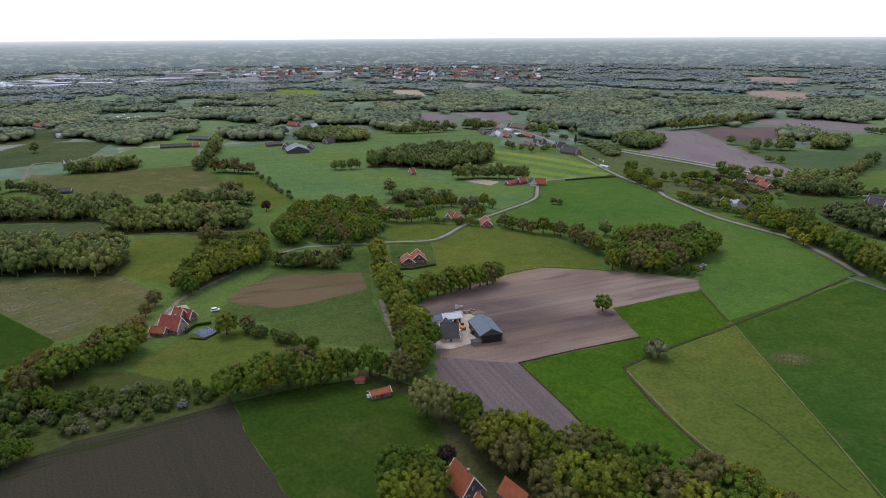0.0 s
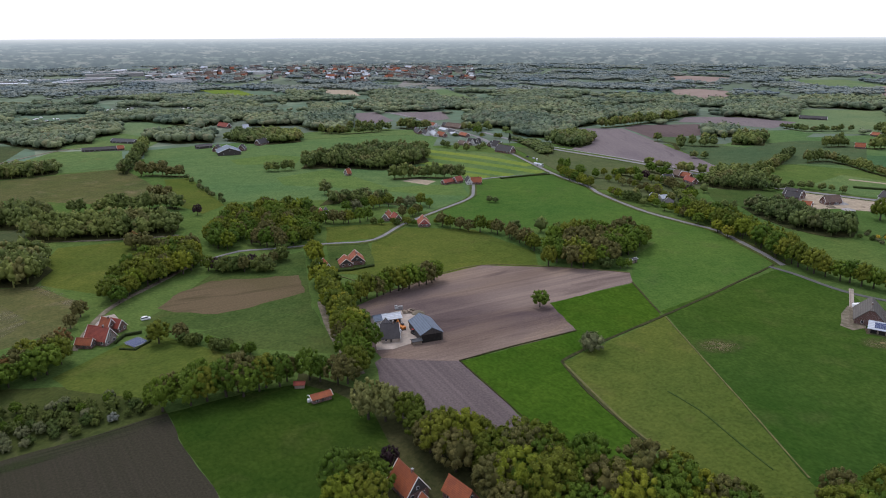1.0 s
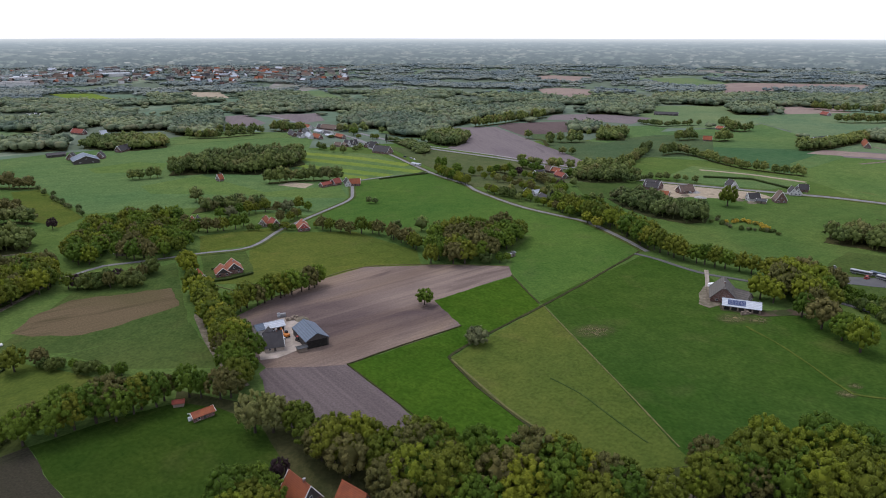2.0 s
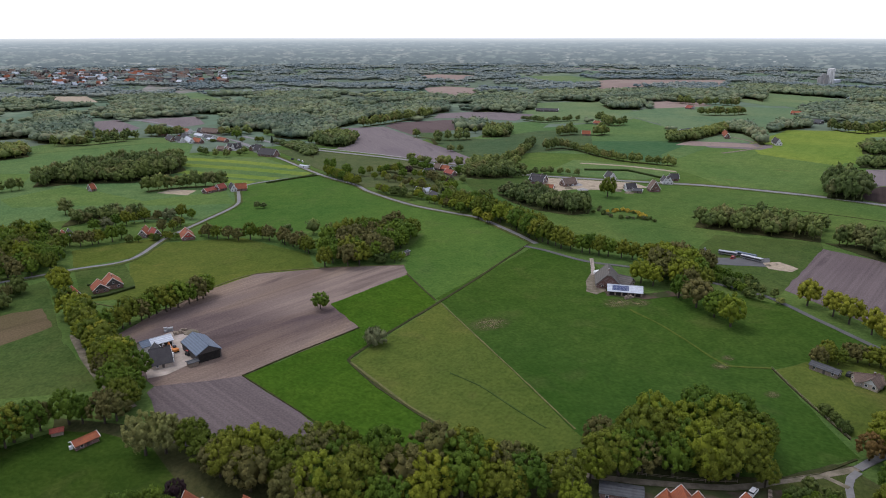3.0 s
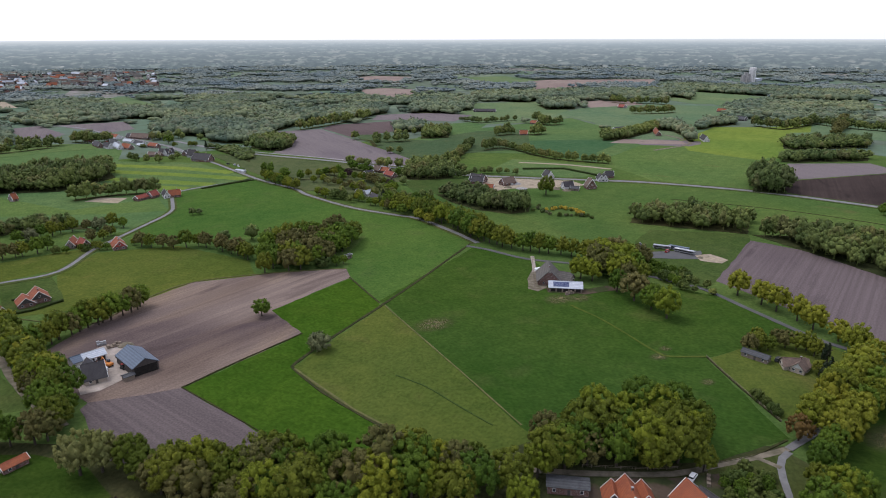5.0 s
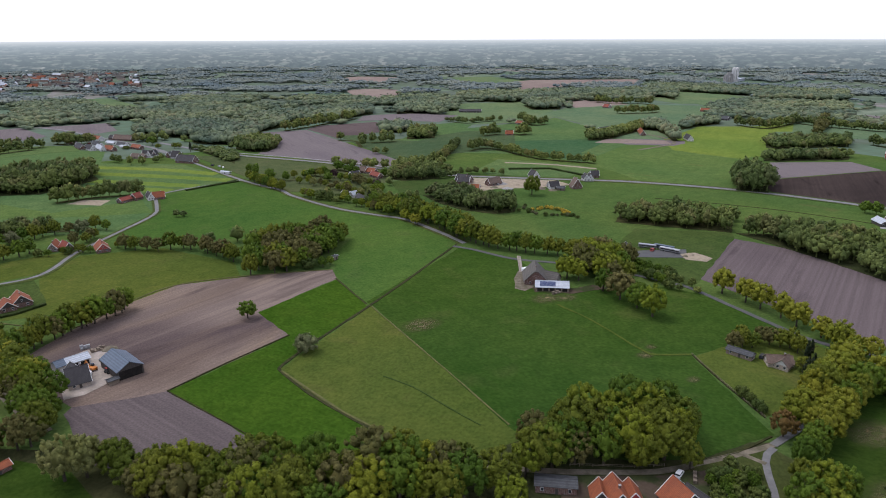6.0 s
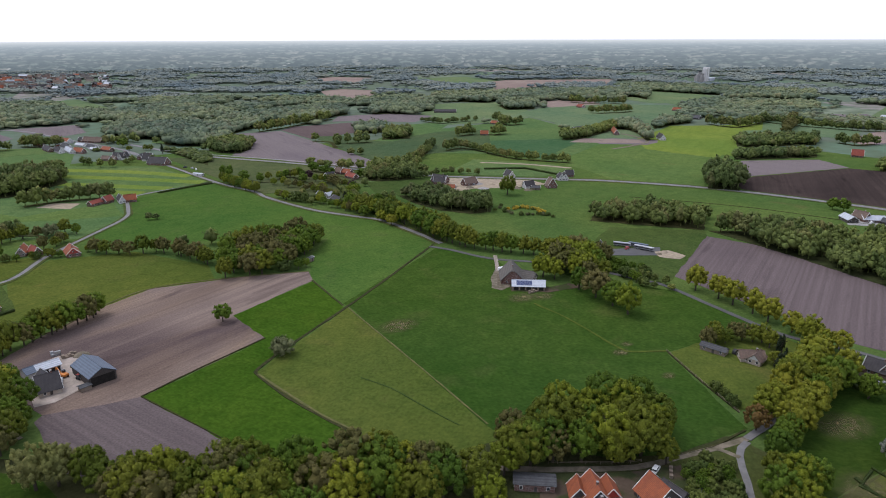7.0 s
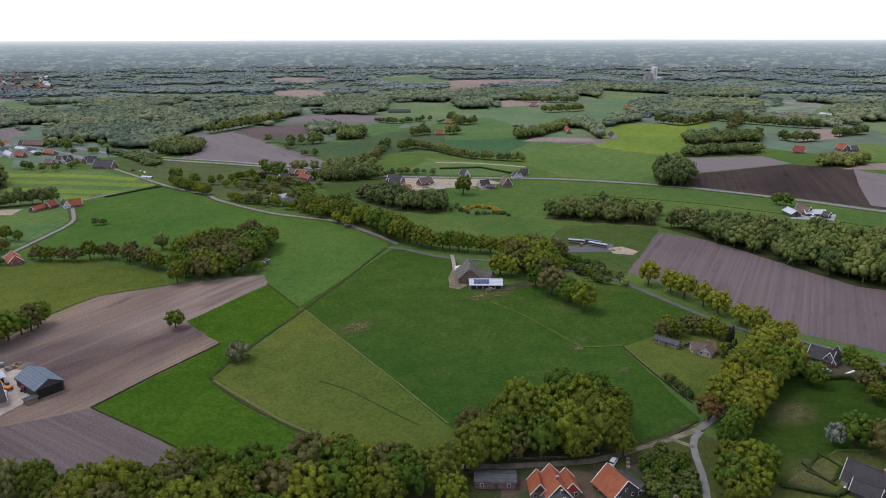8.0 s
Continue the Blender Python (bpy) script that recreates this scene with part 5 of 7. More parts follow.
# scattered farms further off
FARMS = [
    ([(607, 809), (616, 802)], 10, 7, "tile_orange", "brick"), ([(799, 639), (784, 619)], 10, 8, "tile_dark", "render"), ([(798, 724), (771, 693)], 10, 8, "tile_orange", "brick"),
    ([(862, 403), (868, 392)], 12, 9, "tile_red", "brick"), ([(931, 379), (924, 366)], 14, 9, "tile_orange", "brick"), ([(931, 365), (938, 359)], 12, 7, "sheet_grey", "brick"),
    ([(1032, 790), (1040, 747)], 18, 7, "sheet_grey", "timber"), ([(724, 1114), (757, 1088)], 16, 6, "tile_dark", "timber"), ([(751, 764), (779, 769)], 12, 6, "sheet_grey", "brick"),
    ([(1315, 575), (1311, 554)], 12, 6, "sheet_white", "render"), ([(704, 907), (706, 894)], 10, 6, "tile_orange", "brick"), ([(556, 257), (548, 246)], 11, 5.5, "sheet_white", "timber"),
    ([(561, 246), (572, 235)], 13, 5, "sheet_white", "brick"), ([(564, 253), (562, 242)], 10, 7.5, "tile_brown", "brick"), ([(566, 233), (566, 228)], 8, 5, "sheet_grey", "timber"),
    ([(339.1, 311.9), (335.3, 306.2)], 6, 5.5, "tile_dark", "brick"), ([(-360, 966), (-326, 954)], 14, 6, "sheet_grey", "timber"), ([(-371, 890), (-326, 903)], 10, 5, "tile_dark", "timber"),
    ([(-331, 897), (-324, 901)], 10, 6, "tile_orange", "brick"), ([(-669, 1124), (-648, 1108)], 11, 7, "tile_orange", "brick"), ([(-562, 991), (-557, 997)], 10, 7, "sheet_white", "render"),
    ([(-433, 769), (-430, 776)], 8, 6, "sheet_grey", "render"), ([(-416, 772), (-408, 768)], 9, 6, "tile_red", "brick"), ([(-370, 618), (-363, 622)], 9, 5.5, "tile_red", "brick"),
    ([(-363, 624), (-350, 626)], 9, 4.5, "tile_dark", "timber"), ([(-250, 1117), (-232, 1101)], 12, 8, "tile_red", "brick"), ([(-207, 1078), (-200, 1085)], 10, 8, "sheet_white", "render"),
    ([(-159, 917), (-150, 932)], 12, 8, "tile_dark", "brick"), ([(-91.6, 471), (-83.1, 469.4)], 6, 4.5, "sheet_grey", "planks"), ([(159.1, 396.9), (162.7, 399)], 4, 2.8, "sheet_grey", "planks"),
    ([(361, 557), (369, 549)], 11, 7, "tile_dark", "brick"), ([(1121, 868), (1124, 851)], 12, 7, "tile_orange", "brick"), ([(1020, 1026), (1020, 1010)], 14, 7, "tile_red", "brick"),
]
for (ridge, wid, top, rf, wl_) in FARMS:
    house("farm_building", {"tile_dark": "farm building with a dark roof", "tile_brown": "farmhouse with a brown tiled roof", "tile_orange": "farmhouse with an orange roof",
                            "tile_red": "farmhouse with a red roof", "sheet_grey": "barn with grey roof sheets", "sheet_white": "barn with a pale metal roof"}[rf]
          + " among fields", ridge, wid, 2.9 if top > 5.2 else 2.5, top, rf, wl_, far=True, chimney=rf.startswith("tile") and top > 6, category="barn" if rf.startswith("sheet") else "house")


def simple_house(x, y, L, W, h, top, ang, roof, wall, name, label, category="house"):
    """A small distant building: walls, and a roof as a part."""
    e = thing(name, label, category, pose(x, y, 0, 0, 0, ang), "buildings of the far town")
    part("wall", box(-L / 2, L / 2, -W / 2, W / 2, -0.5, h), M[wall], e)
    bm = bmesh.new()
    if top > h + 0.5:
        o = 0.4
        slab([(-L / 2 - o, -W / 2 - o, h), (L / 2 + o, -W / 2 - o, h), (L / 2 + o, 0, top), (-L / 2 - o, 0, top)], 0.25, bm)
        slab([(-L / 2 - o, W / 2 + o, h), (L / 2 + o, W / 2 + o, h), (L / 2 + o, 0, top), (-L / 2 - o, 0, top)], 0.25, bm)
    else:
        box(-L / 2 - 0.3, L / 2 + 0.3, -W / 2 - 0.3, W / 2 + 0.3, h, h + 0.5, bm)
    part("roof", bm, M[roof], e)


def town():
    rng = random.Random(21)
    spans = [(-33, -13, 2250, 2800, "hall", 46), (-22, -9, 2500, 3000, "hall", 14), (-17, -1, 2250, 3200, "home", 120), (-4, 8, 2150, 3000, "home", 150)]
    for a0, a1, r0, r1, what, count in spans:
        for _ in range(count):
            az, r = radians(rng.uniform(a0, a1)), rng.uniform(r0, r1)
            x, y = r * math.sin(az), r * math.cos(az)
            if what == "hall":
                simple_house(x, y, rng.uniform(35, 110), rng.uniform(25, 50), rng.uniform(7, 12), 0, rng.choice((10, 100, 20)), rng.choice(("sheet_white", "sheet_white", "concrete")), rng.choice(("render", "concrete")),
                             "factory_hall", "pale flat-roofed hall at the edge of town", "hall")
            else:
                simple_house(x, y, rng.uniform(14, 34), rng.uniform(9, 12), rng.uniform(6, 10), rng.uniform(13, 16), rng.uniform(0, 180), rng.choice(("tile_brown", "tile_brown", "tile_brown", "tile_dark", "tile_orange", "thatch", "sheet_white")),
                             rng.choice(("brick", "render", "brick_pale", "brick")), "town_house", "distant town house with a tiled roof")


town()


CAMP = [(-556, 1242, 55), (-574, 1226, 35), (-433, 1360, 75), (-382, 1357, 60), (-490, 1396, 40)]      # clearings of the camp site: x, y, radius
CLEAR.extend(CAMP)


def silo_works():
    """Tall pale silo tower with lower silos beside it."""
    (x, y), = [(1943, 1392)]
    e = thing("feed_mill", "tall pale concrete mill tower with silos among woods", "mill", pose(x, y, 0, 0, 0, 20))
    CLEAR.append((x * 0.985, y * 0.985, 95))
    part("tower", box(-8, 8, -8, 8, -0.5, 44, None, 0.5), M["render"], e)
    part("tower", box(-20, -10, -6, 6, -0.5, 40, None, 0.5), M["render"], e)
    for i, (dx, h) in enumerate(((-34, 20), (-48, 24), (-58, 15), (-84, 17), (-96, 20), (-26, 14))):
        part("silo", tube(5.2, -0.5, h * 1.3, 16, 5.0, None, (dx, rng_y[i])), M["concrete"], e)
    part("hall", box(16, 70, -12, 12, -0.5, 9), M["sheet_white"], e)


rng_y = (0, 6, -4, 5, -3, 8)
silo_works()

# ---------------------------------------------------------------- trees
def icosphere(sub):
    bm = bmesh.new()
    bmesh.ops.create_icosphere(bm, subdivisions=sub, radius=1)
    bm.verts.ensure_lookup_table()
    v = np.array([q.co[:] for q in bm.verts])
    f = np.array([[q.index for q in p.verts] for p in bm.faces])
    bm.free()
    return v, f


ICO = {k: icosphere(k) for k in (1, 2)}
ICO[0] = (np.array([[1, 0, 0], [-1, 0, 0], [0, 1, 0], [0, -1, 0], [0, 0, 1], [0, 0, -1]], float),
          np.array([[0, 2, 4], [2, 1, 4], [1, 3, 4], [3, 0, 4], [2, 0, 5], [1, 2, 5], [3, 1, 5], [0, 3, 5]]))


def crown_arrays(seed, lobes, cards, size, core, wide=1.0, tall=1.0, tip=0.0, low=0.2):
    """Crown of unit height and about unit width as vertices and triangles: rounded boughs packed over a dome, rough with small leaf sprays."""
    rng = np.random.default_rng(seed)
    vs, fs, count = [], [], 0
    mid = np.array((0, 0, (low + 0.42 * (1 - low)) * tall))
    up, down = 0.58 * (1 - low) * tall, 0.42 * (1 - low) * tall
    base = 1.0 / math.sqrt(lobes)
    centres, radii, outs = [], [], []
    for i in range(lobes):
        z = 1 - 1.62 * (i + 0.5) / lobes + rng.uniform(-0.06, 0.06)
        z = max(-0.7, min(1, z))
        a = 2.39996 * i + rng.uniform(-0.4, 0.4)
        q = math.sqrt(1 - z * z)
        out = np.array((math.cos(a) * q, math.sin(a) * q, z))
        r = base * rng.uniform(0.62, 1.2)
        h = (z * (up if z > 0 else down) + mid[2]) / tall
        reach = (0.5 * wide * (1 - tip * h), 0.5 * wide * (1 - tip * h), up if z > 0 else down)
        rel = max(0.2, 1 - r * 1.55) * rng.uniform(0.86, 1.1)
        centres.append(mid + out * reach * rel)
        radii.append(r * (0.42 + 0.12 * rng.random()) * (0.55 + 0.45 * wide) * 1.42 * (1 - 0.45 * tip * h))
        outs.append(out)
    centres, radii, outs = np.array(centres), np.array(radii), np.array(outs)
    v, f = ICO[core]
    for c, r in zip(centres, radii):
        vs.append(v * r * rng.uniform(0.72, 0.98, 3) * (1 + rng.normal(0, 0.15, (len(v), 1))) + c)
        fs.append(f + count)
        count += len(v)
    vs.append(v * (0.25 * wide * (1 - 0.5 * tip), 0.25 * wide * (1 - 0.5 * tip), 0.30 * (1 - low) * tall) + mid)
    fs.append(f + count)
    count += len(v)
    pick = rng.choice(len(centres), cards, p=radii ** 2 / (radii ** 2).sum())
    d = rng.normal(0, 1, (cards, 3)) + outs[pick] * 1.0 + (0, 0, 0.35)
    d /= np.linalg.norm(d, axis=1)[:, None]
    p = centres[pick] + d * (radii[pick] * rng.uniform(0.74, 1.16, cards))[:, None]
    nrm = 0.8 * d + 0.3 * outs[pick] + rng.normal(0, 0.5, (cards, 3))
    nrm /= np.linalg.norm(nrm, axis=1)[:, None]
    u = np.cross(nrm, rng.normal(0, 1, (cards, 3)))
    u /= np.linalg.norm(u, axis=1)[:, None]
    w = np.cross(nrm, u)
    s = size * rng.uniform(0.6, 1.35, cards)[:, None]
    spray = np.stack([p + u * s, p - u * s * 0.6 + w * s * 0.9, p - u * s * 0.6 - w * s * 0.9], 1).reshape(-1, 3)
    vs.append(spray)
    fs.append(np.arange(cards)[:, None] * 3 + count + [0, 1, 2])
    return np.concatenate(vs), np.concatenate(fs)


def array_mesh(name, v, f, material):
    me = bpy.data.meshes.new(name)
    me.vertices.add(len(v))
    me.vertices.foreach_set("co", np.asarray(v, np.float32).ravel())
    me.loops.add(len(f) * 3)
    me.loops.foreach_set("vertex_index", np.asarray(f, np.int32).ravel())
    me.polygons.add(len(f))
    me.polygons.foreach_set("loop_start", np.arange(0, len(f) * 3, 3, dtype=np.int32))
    me.materials.append(material)
    me.update()
    return me


def trunk_mesh(seed):
    """Tapered trunk with five limbs, for a tree of unit height."""
    rng = random.Random(seed)
    bm = bmesh.new()

    def limb(a, b, r1, r2, seg=6):
        d = Vector(b) - Vector(a)
        m = Matrix.Translation((Vector(a) + Vector(b)) / 2) @ d.to_track_quat("Z", "Y").to_matrix().to_4x4()
        bmesh.ops.create_cone(bm, cap_ends=True, segments=seg, radius1=r1, radius2=r2, depth=d.length, matrix=m)

    limb((0, 0, -0.02), (0.01, 0, 0.3), 0.034, 0.024, 8)
    limb((0.01, 0, 0.29), (0, 0.01, 0.68), 0.025, 0.01)
    for i in range(5):
        a = i * 1.26 + rng.uniform(-0.3, 0.3)
        z = 0.24 + 0.07 * i
        limb((0, 0, z), (math.cos(a) * 0.26, math.sin(a) * 0.26, z + 0.24), 0.013, 0.004, 5)
    me = bpy.data.meshes.new("trunk")
    bm.to_mesh(me)
    bm.free()
    me.materials.append(M["bark"])
    return me


TRUNKS = [trunk_mesh(i) for i in range(3)]
NEAR, SPARE = {}, {}      # crown meshes by leaf material, for close and for distant trees
for leafname in ("oak", "lime", "fresh", "green", "brown", "rust", "pale", "purple", "blossom"):
    NEAR[leafname] = [array_mesh("crown", *crown_arrays(i * 7 + len(leafname), 70, 3000, 0.018, 1, wide=1.05, low=0.16), M[leafname]) for i in range(3)]
    SPARE[leafname] = [array_mesh("crown", *crown_arrays(i * 7 + len(leafname), 34, 640, 0.030, 1, wide=1.05, low=0.14), M[leafname]) for i in range(3)]
NEAR["conifer"] = [array_mesh("crown", *crown_arrays(90 + i, 30, 900, 0.026, 1, wide=0.5, tip=0.75, low=0.06), M["conifer"]) for i in range(2)]
for key, material, wide in (("bush", "bush", 1.5), ("grey_bush", "grey_bush", 1.5), ("white_bush", "blossom", 1.4), ("gorse", "gorse", 1.8)):
    NEAR[key] = [array_mesh("foliage", *crown_arrays(70 + i + len(key), 16, 420, 0.055, 1, wide=wide, low=0.0), M[material]) for i in range(3)]
WHAT = {
    "oak": ("oak_tree", "broad oak with olive-green spring leaves"), "lime": ("lime_tree", "rounded tree with fresh yellow-green leaves"),
    "fresh": ("oak_tree", "young oak with light green spring leaves"), "green": ("maple_tree", "leafy tree with bright green foliage"), "brown": ("ash_tree", "tree with sparse brownish budding leaves"),
    "rust": ("beech_tree", "tree with copper-brown young leaves"), "pale": ("willow_tree", "pale grey-green willow"),
    "purple": ("copper_beech", "dark purple copper beech"), "blossom": ("cherry_tree", "tree covered in white blossom"),
    "conifer": ("spruce_tree", "dark green narrow conifer"), "bush": ("bush", "rounded green shrub"),
    "grey_bush": ("bush", "greyish green shrub"), "white_bush": ("bush", "shrub with white blossom"), "gorse": ("bush", "gorse bush in yellow bloom"),
}
TREES = random.Random(5)
SPOTS = []


def tree(kind, x, y, height, where, width=None, close=False):
    """One tree or shrub as a thing of its own, standing at x, y."""
    rng = TREES
    height *= 1.2
    if not close and any((x - cx) ** 2 + (y - cy) ** 2 < (cr + 0.28 * height) ** 2 for cx, cy, cr in CLEAR):
        return None
    name, words = WHAT[kind]
    shrub = kind in ("bush", "grey_bush", "white_bush", "gorse")
    w = (width or height * rng.uniform(0.76, 0.98)) / height
    if kind == "conifer":
        w *= 1.15
    e = thing(name, words + " " + where, "shrub" if shrub else "tree", pose(x, y, 0, 0, 0, rng.uniform(0, 360)), "trees " + where)
    crown = new("foliage" if shrub else "crown", rng.choice(SPARE[kind] if kind in SPARE and math.hypot(x, y) > 300 else NEAR[kind]))
    crown.parent = e
    crown.scale = (height * w, height * w, height)
    if not shrub:
        trunk = new("trunk", rng.choice(TRUNKS))
        trunk.parent = e
        trunk.scale = (height, height, height)
    SPOTS.append((x, y))
    return e


def along(line, spacing, jitter=0.25):
    spacing *= 1.04
    pts = smooth_line(line, 2.0)
    out, run, last = [], 0.0, pts[0]
    goal = 0.0
    for p in pts:
        run += math.hypot(p[0] - last[0], p[1] - last[1])
        last = p
        if run >= goal:
            out.append((p[0] + TREES.uniform(-1, 1) * spacing * jitter, p[1] + TREES.uniform(-1, 1) * spacing * jitter))
            goal += spacing * TREES.uniform(0.85, 1.15)
    return out


def row(kinds, line, spacing, height, where, jitter=0.25):
    for x, y in along(line, spacing, jitter):
        tree(TREES.choice(kinds), x, y, height * TREES.uniform(0.82, 1.15), where)


def fill(outline, spacing):
    spacing *= 1.04
    xs, ys = [p[0] for p in outline], [p[1] for p in outline]
    out = []
    y = min(ys)
    odd = 0
    while y <= max(ys):
        x = min(xs) + odd * spacing / 2
        while x <= max(xs):
            p = (x + TREES.uniform(-0.33, 0.33) * spacing, y + TREES.uniform(-0.33, 0.33) * spacing)
            if inside(p, outline):
                out.append(p)
            x += spacing
        y += spacing * 0.87
        odd = 1 - odd
    return out


def grove(kinds, outline, spacing, height, where):
    for x, y in fill(outline, spacing):
        tree(TREES.choice(kinds), x, y, height * TREES.uniform(0.8, 1.15), where)


MID = {}
for leafname in ("wood", "oak", "lime", "brown", "green", "conifer", "purple"):
    MID[leafname] = [crown_arrays(200 + i, 14, 190, 0.050, 1, wide=1.02, low=0.08) for i in range(4)]
LEAN = [crown_arrays(250 + i, 7, 44, 0.080, 1, wide=1.08, low=0.05) for i in range(4)]
def dome(seed, lumps, cards, core=1):
    """A far crown of unit height and width: one or a few lumpy domes with a ragged outline."""
    rng = np.random.default_rng(seed)
    v, f = ICO[core]
    vs, fs, c = [], [], 0
    for i in range(lumps):
        a, d, k = rng.uniform(0, 6.3), rng.uniform(0.14, 0.27), rng.uniform(0.58, 0.82)
        vs.append(v * (0.5 * k, 0.5 * k, 0.42 * k) * (1 + rng.normal(0, 0.09, (len(v), 1))) + (math.cos(a) * d, math.sin(a) * d, 0.56 + rng.uniform(-0.1, 0.06)))
        fs.append(f + c)
        c += len(v)
    for i in range(cards):
        q = rng.normal(0, 1, 3)
        q[2] = abs(q[2])
        q = q / np.linalg.norm(q) * (0.5, 0.5, 0.44) + (0, 0, 0.56)
        vs.append(q + rng.normal(0, 0.09, (3, 3)))
        fs.append(np.array([[c, c + 1, c + 2]]))
        c += 3
    return np.concatenate(vs), np.concatenate(fs)


FARC = [dome(300 + i, 4, 7) for i in range(8)]
LOWC = [dome(400 + i, 2, 3, 0) for i in range(8)]


def joined(name, label, spots, templates, material, category="wood", trunks=True, soft=False):
    """Many crowns joined into one mesh: spots are x, y, height, width."""
    vs, fs, count = [], [], 0
    rng = np.random.default_rng(len(spots))
    post = np.array([[-1, -1, 0], [1, -1, 0], [0, 1, 0], [0, 0, 1]], float)
    pf = np.array([[0, 1, 3], [1, 2, 3], [2, 0, 3]])
    for x, y, h, w in spots:
        v, f = templates[rng.integers(len(templates))]
        a = rng.uniform(0, 6.28)
        c, s = math.cos(a), math.sin(a)
        r = np.stack([(v[:, 0] * c - v[:, 1] * s) * w + x, (v[:, 0] * s + v[:, 1] * c) * w + y, v[:, 2] * h], 1)
        vs.append(r)
        fs.append(f + count)
        count += len(v)
        if trunks:
            vs.append(post * (0.03 * h, 0.03 * h, 0.6 * h) + (x, y, 0))
            fs.append(pf + count)
            count += 4
    if not vs:
        return None
    ob = new(name, array_mesh(name, np.concatenate(vs), np.concatenate(fs), M[material]))
    if soft:
        ob.data.polygons.foreach_set("use_smooth", [True] * len(ob.data.polygons))
    return tagged(ob, label, category, kind="stuff")


def clear(points):
    return [(x, y) for x, y in points if not any((x - cx) ** 2 + (y - cy) ** 2 < (cr + 3) ** 2 for cx, cy, cr in CLEAR)]


def wood(label, outline, spacing, height, material="wood"):
    spots = [(x, y, 1.42 * height * TREES.uniform(0.75, 1.15), 1.2 * height * TREES.uniform(0.85, 1.15)) for x, y in clear(fill(outline, spacing))]
    SPOTS.extend(s[:2] for s in spots)
    FIELDS.append(outline)
    # The floor's dark colour paints shade at the feet of the trees.
    field("woodland_floor", "leaf-strewn floor with painted shade beneath the wood", outline, "floor", False)
    return joined("wood", label, spots, MID[material], material)


def belt(label, line, spacing, height, material="wood", jitter=0.3):
    spots = [(x, y, 1.42 * height * TREES.uniform(0.75, 1.2), 1.2 * height * TREES.uniform(0.9, 1.25)) for x, y in clear(along(line, spacing, jitter))]
    SPOTS.extend(s[:2] for s in spots)
    # Dark strip laid under the row as the trees' painted shade.
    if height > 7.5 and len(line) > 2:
        strip("field_edge", "painted shade strip beneath the tree row", line, height * 0.55, "floor", 0.0, 0, 0.3, "field edge")
    return joined("tree_row", label, spots, MID[material], material, "tree row")


# foreground rows and groves, each tree on its own
MIXED = ("oak", "oak", "green", "fresh", "green", "brown", "fresh")
grove(MIXED, [(4.9, 209.7), (17.1, 205.6), (30.4, 200.3), (45.3, 195.8), (69.5, 182.8), (91, 176.4), (108.5, 161.6), (131.3, 150.3), (128.6, 141.5), (105.6, 144.9), (61.5, 156.9), (40, 170), (29.4, 186.2), (17.4, 196.4)], 9.0, 14, "in the oak belt")
row(("brown", "oak"), [(-14.3, 269.7), (-10.4, 256.8)], 7.0, 11, "beside the tilled field")
tree("pale", -6.8, 228.2, 14.5, "beside the tilled field", 14, True)
tree("pale", -0.3, 226.3, 13.5, "beside the tilled field", 13, True)
tree("pale", 5.4, 228.5, 9, "beside the tilled field", 10, True)
row(("oak", "green", "brown"), [(7.6, 219.2), (15, 210.7), (22.5, 203.8), (33.5, 198.1)], 7.0, 13, "beside the tilled field")
grove(("oak", "green", "brown", "oak"), [(13.7, 189.7), (33.2, 195.6), (57.2, 184.9), (70.4, 180.6), (51.1, 160.7), (18.4, 161)], 9.0, 14, "in the oak belt")
grove(("oak", "fresh", "oak", "green"), [(133.2, 158.1), (145.5, 163), (163.7, 161.6), (182.5, 158.6), (191.5, 148.4), (190.2, 137), (177.4, 123.9), (162.9, 127.5), (146.8, 136), (130.9, 149.9)], 8.6, 14.5, "in the oak grove")
tree("brown", *[(135.6, 159.7)][0], 13, "at the grove edge")
tree("fresh", *[(109.9, 138.9)][0], 10, "beside the brick shed", 11)
tree("green", *[(119.8, 128.9)][0], 6, "beside the brick shed")
tree("lime", *[(159.2, 132.9)][0], 8, "at the grove edge")
tree("oak", *[(173.6, 123.4)][0], 9, "at the grove edge")
tree("brown", *[(142.4, 145.9)][0], 11, "at the grove edge")
row(("lime", "lime", "lime", "oak"), [(300.3, 137.4), (270.7, 130), (244.4, 124.2), (223, 118.7)], 6.5, 11.5, "along the lime avenue", 0.12)
row(("lime", "lime", "lime", "green"), [(304.8, 126.3), (279, 119.6), (253.6, 114.7), (232.2, 109.6), (216.2, 105), (203.2, 101.8)], 6.5, 12, "along the lime avenue", 0.12)
row(("rust", "lime"), [(218.2, 117.9), (209, 110.6)], 6, 9, "along the lime avenue")
grove(("green", "fresh", "oak"), [(194.5, 97.5), (209.2, 92.9), (197.4, 82.7), (174.9, 75.2), (168.3, 80.4)], 8.0, 12, "beside the fork")
row(("lime",), [(323.6, 222.7), (321.9, 205.4), (317.7, 183.2), (314.4, 166.4), (309.8, 148.7)], 12.0, 12, "along the field road", 0.1)
row(("lime",), [(306.9, 150), (308.4, 142.2), (309.9, 134.7)], 7.0, 10, "along the field road", 0.1)
grove(("fresh", "brown", "oak", "green"), [(292.7, 314.6), (312.5, 303.8), (314.1, 287.4), (290.2, 264.8), (275, 266.5), (278.4, 287.1)], 7.6, 14, "behind the thatched farm")
row(("bush", "green", "oak"), [(308.8, 279.9), (307.5, 264.4), (305.8, 245.1)], 4.5, 6, "behind the thatched farm")
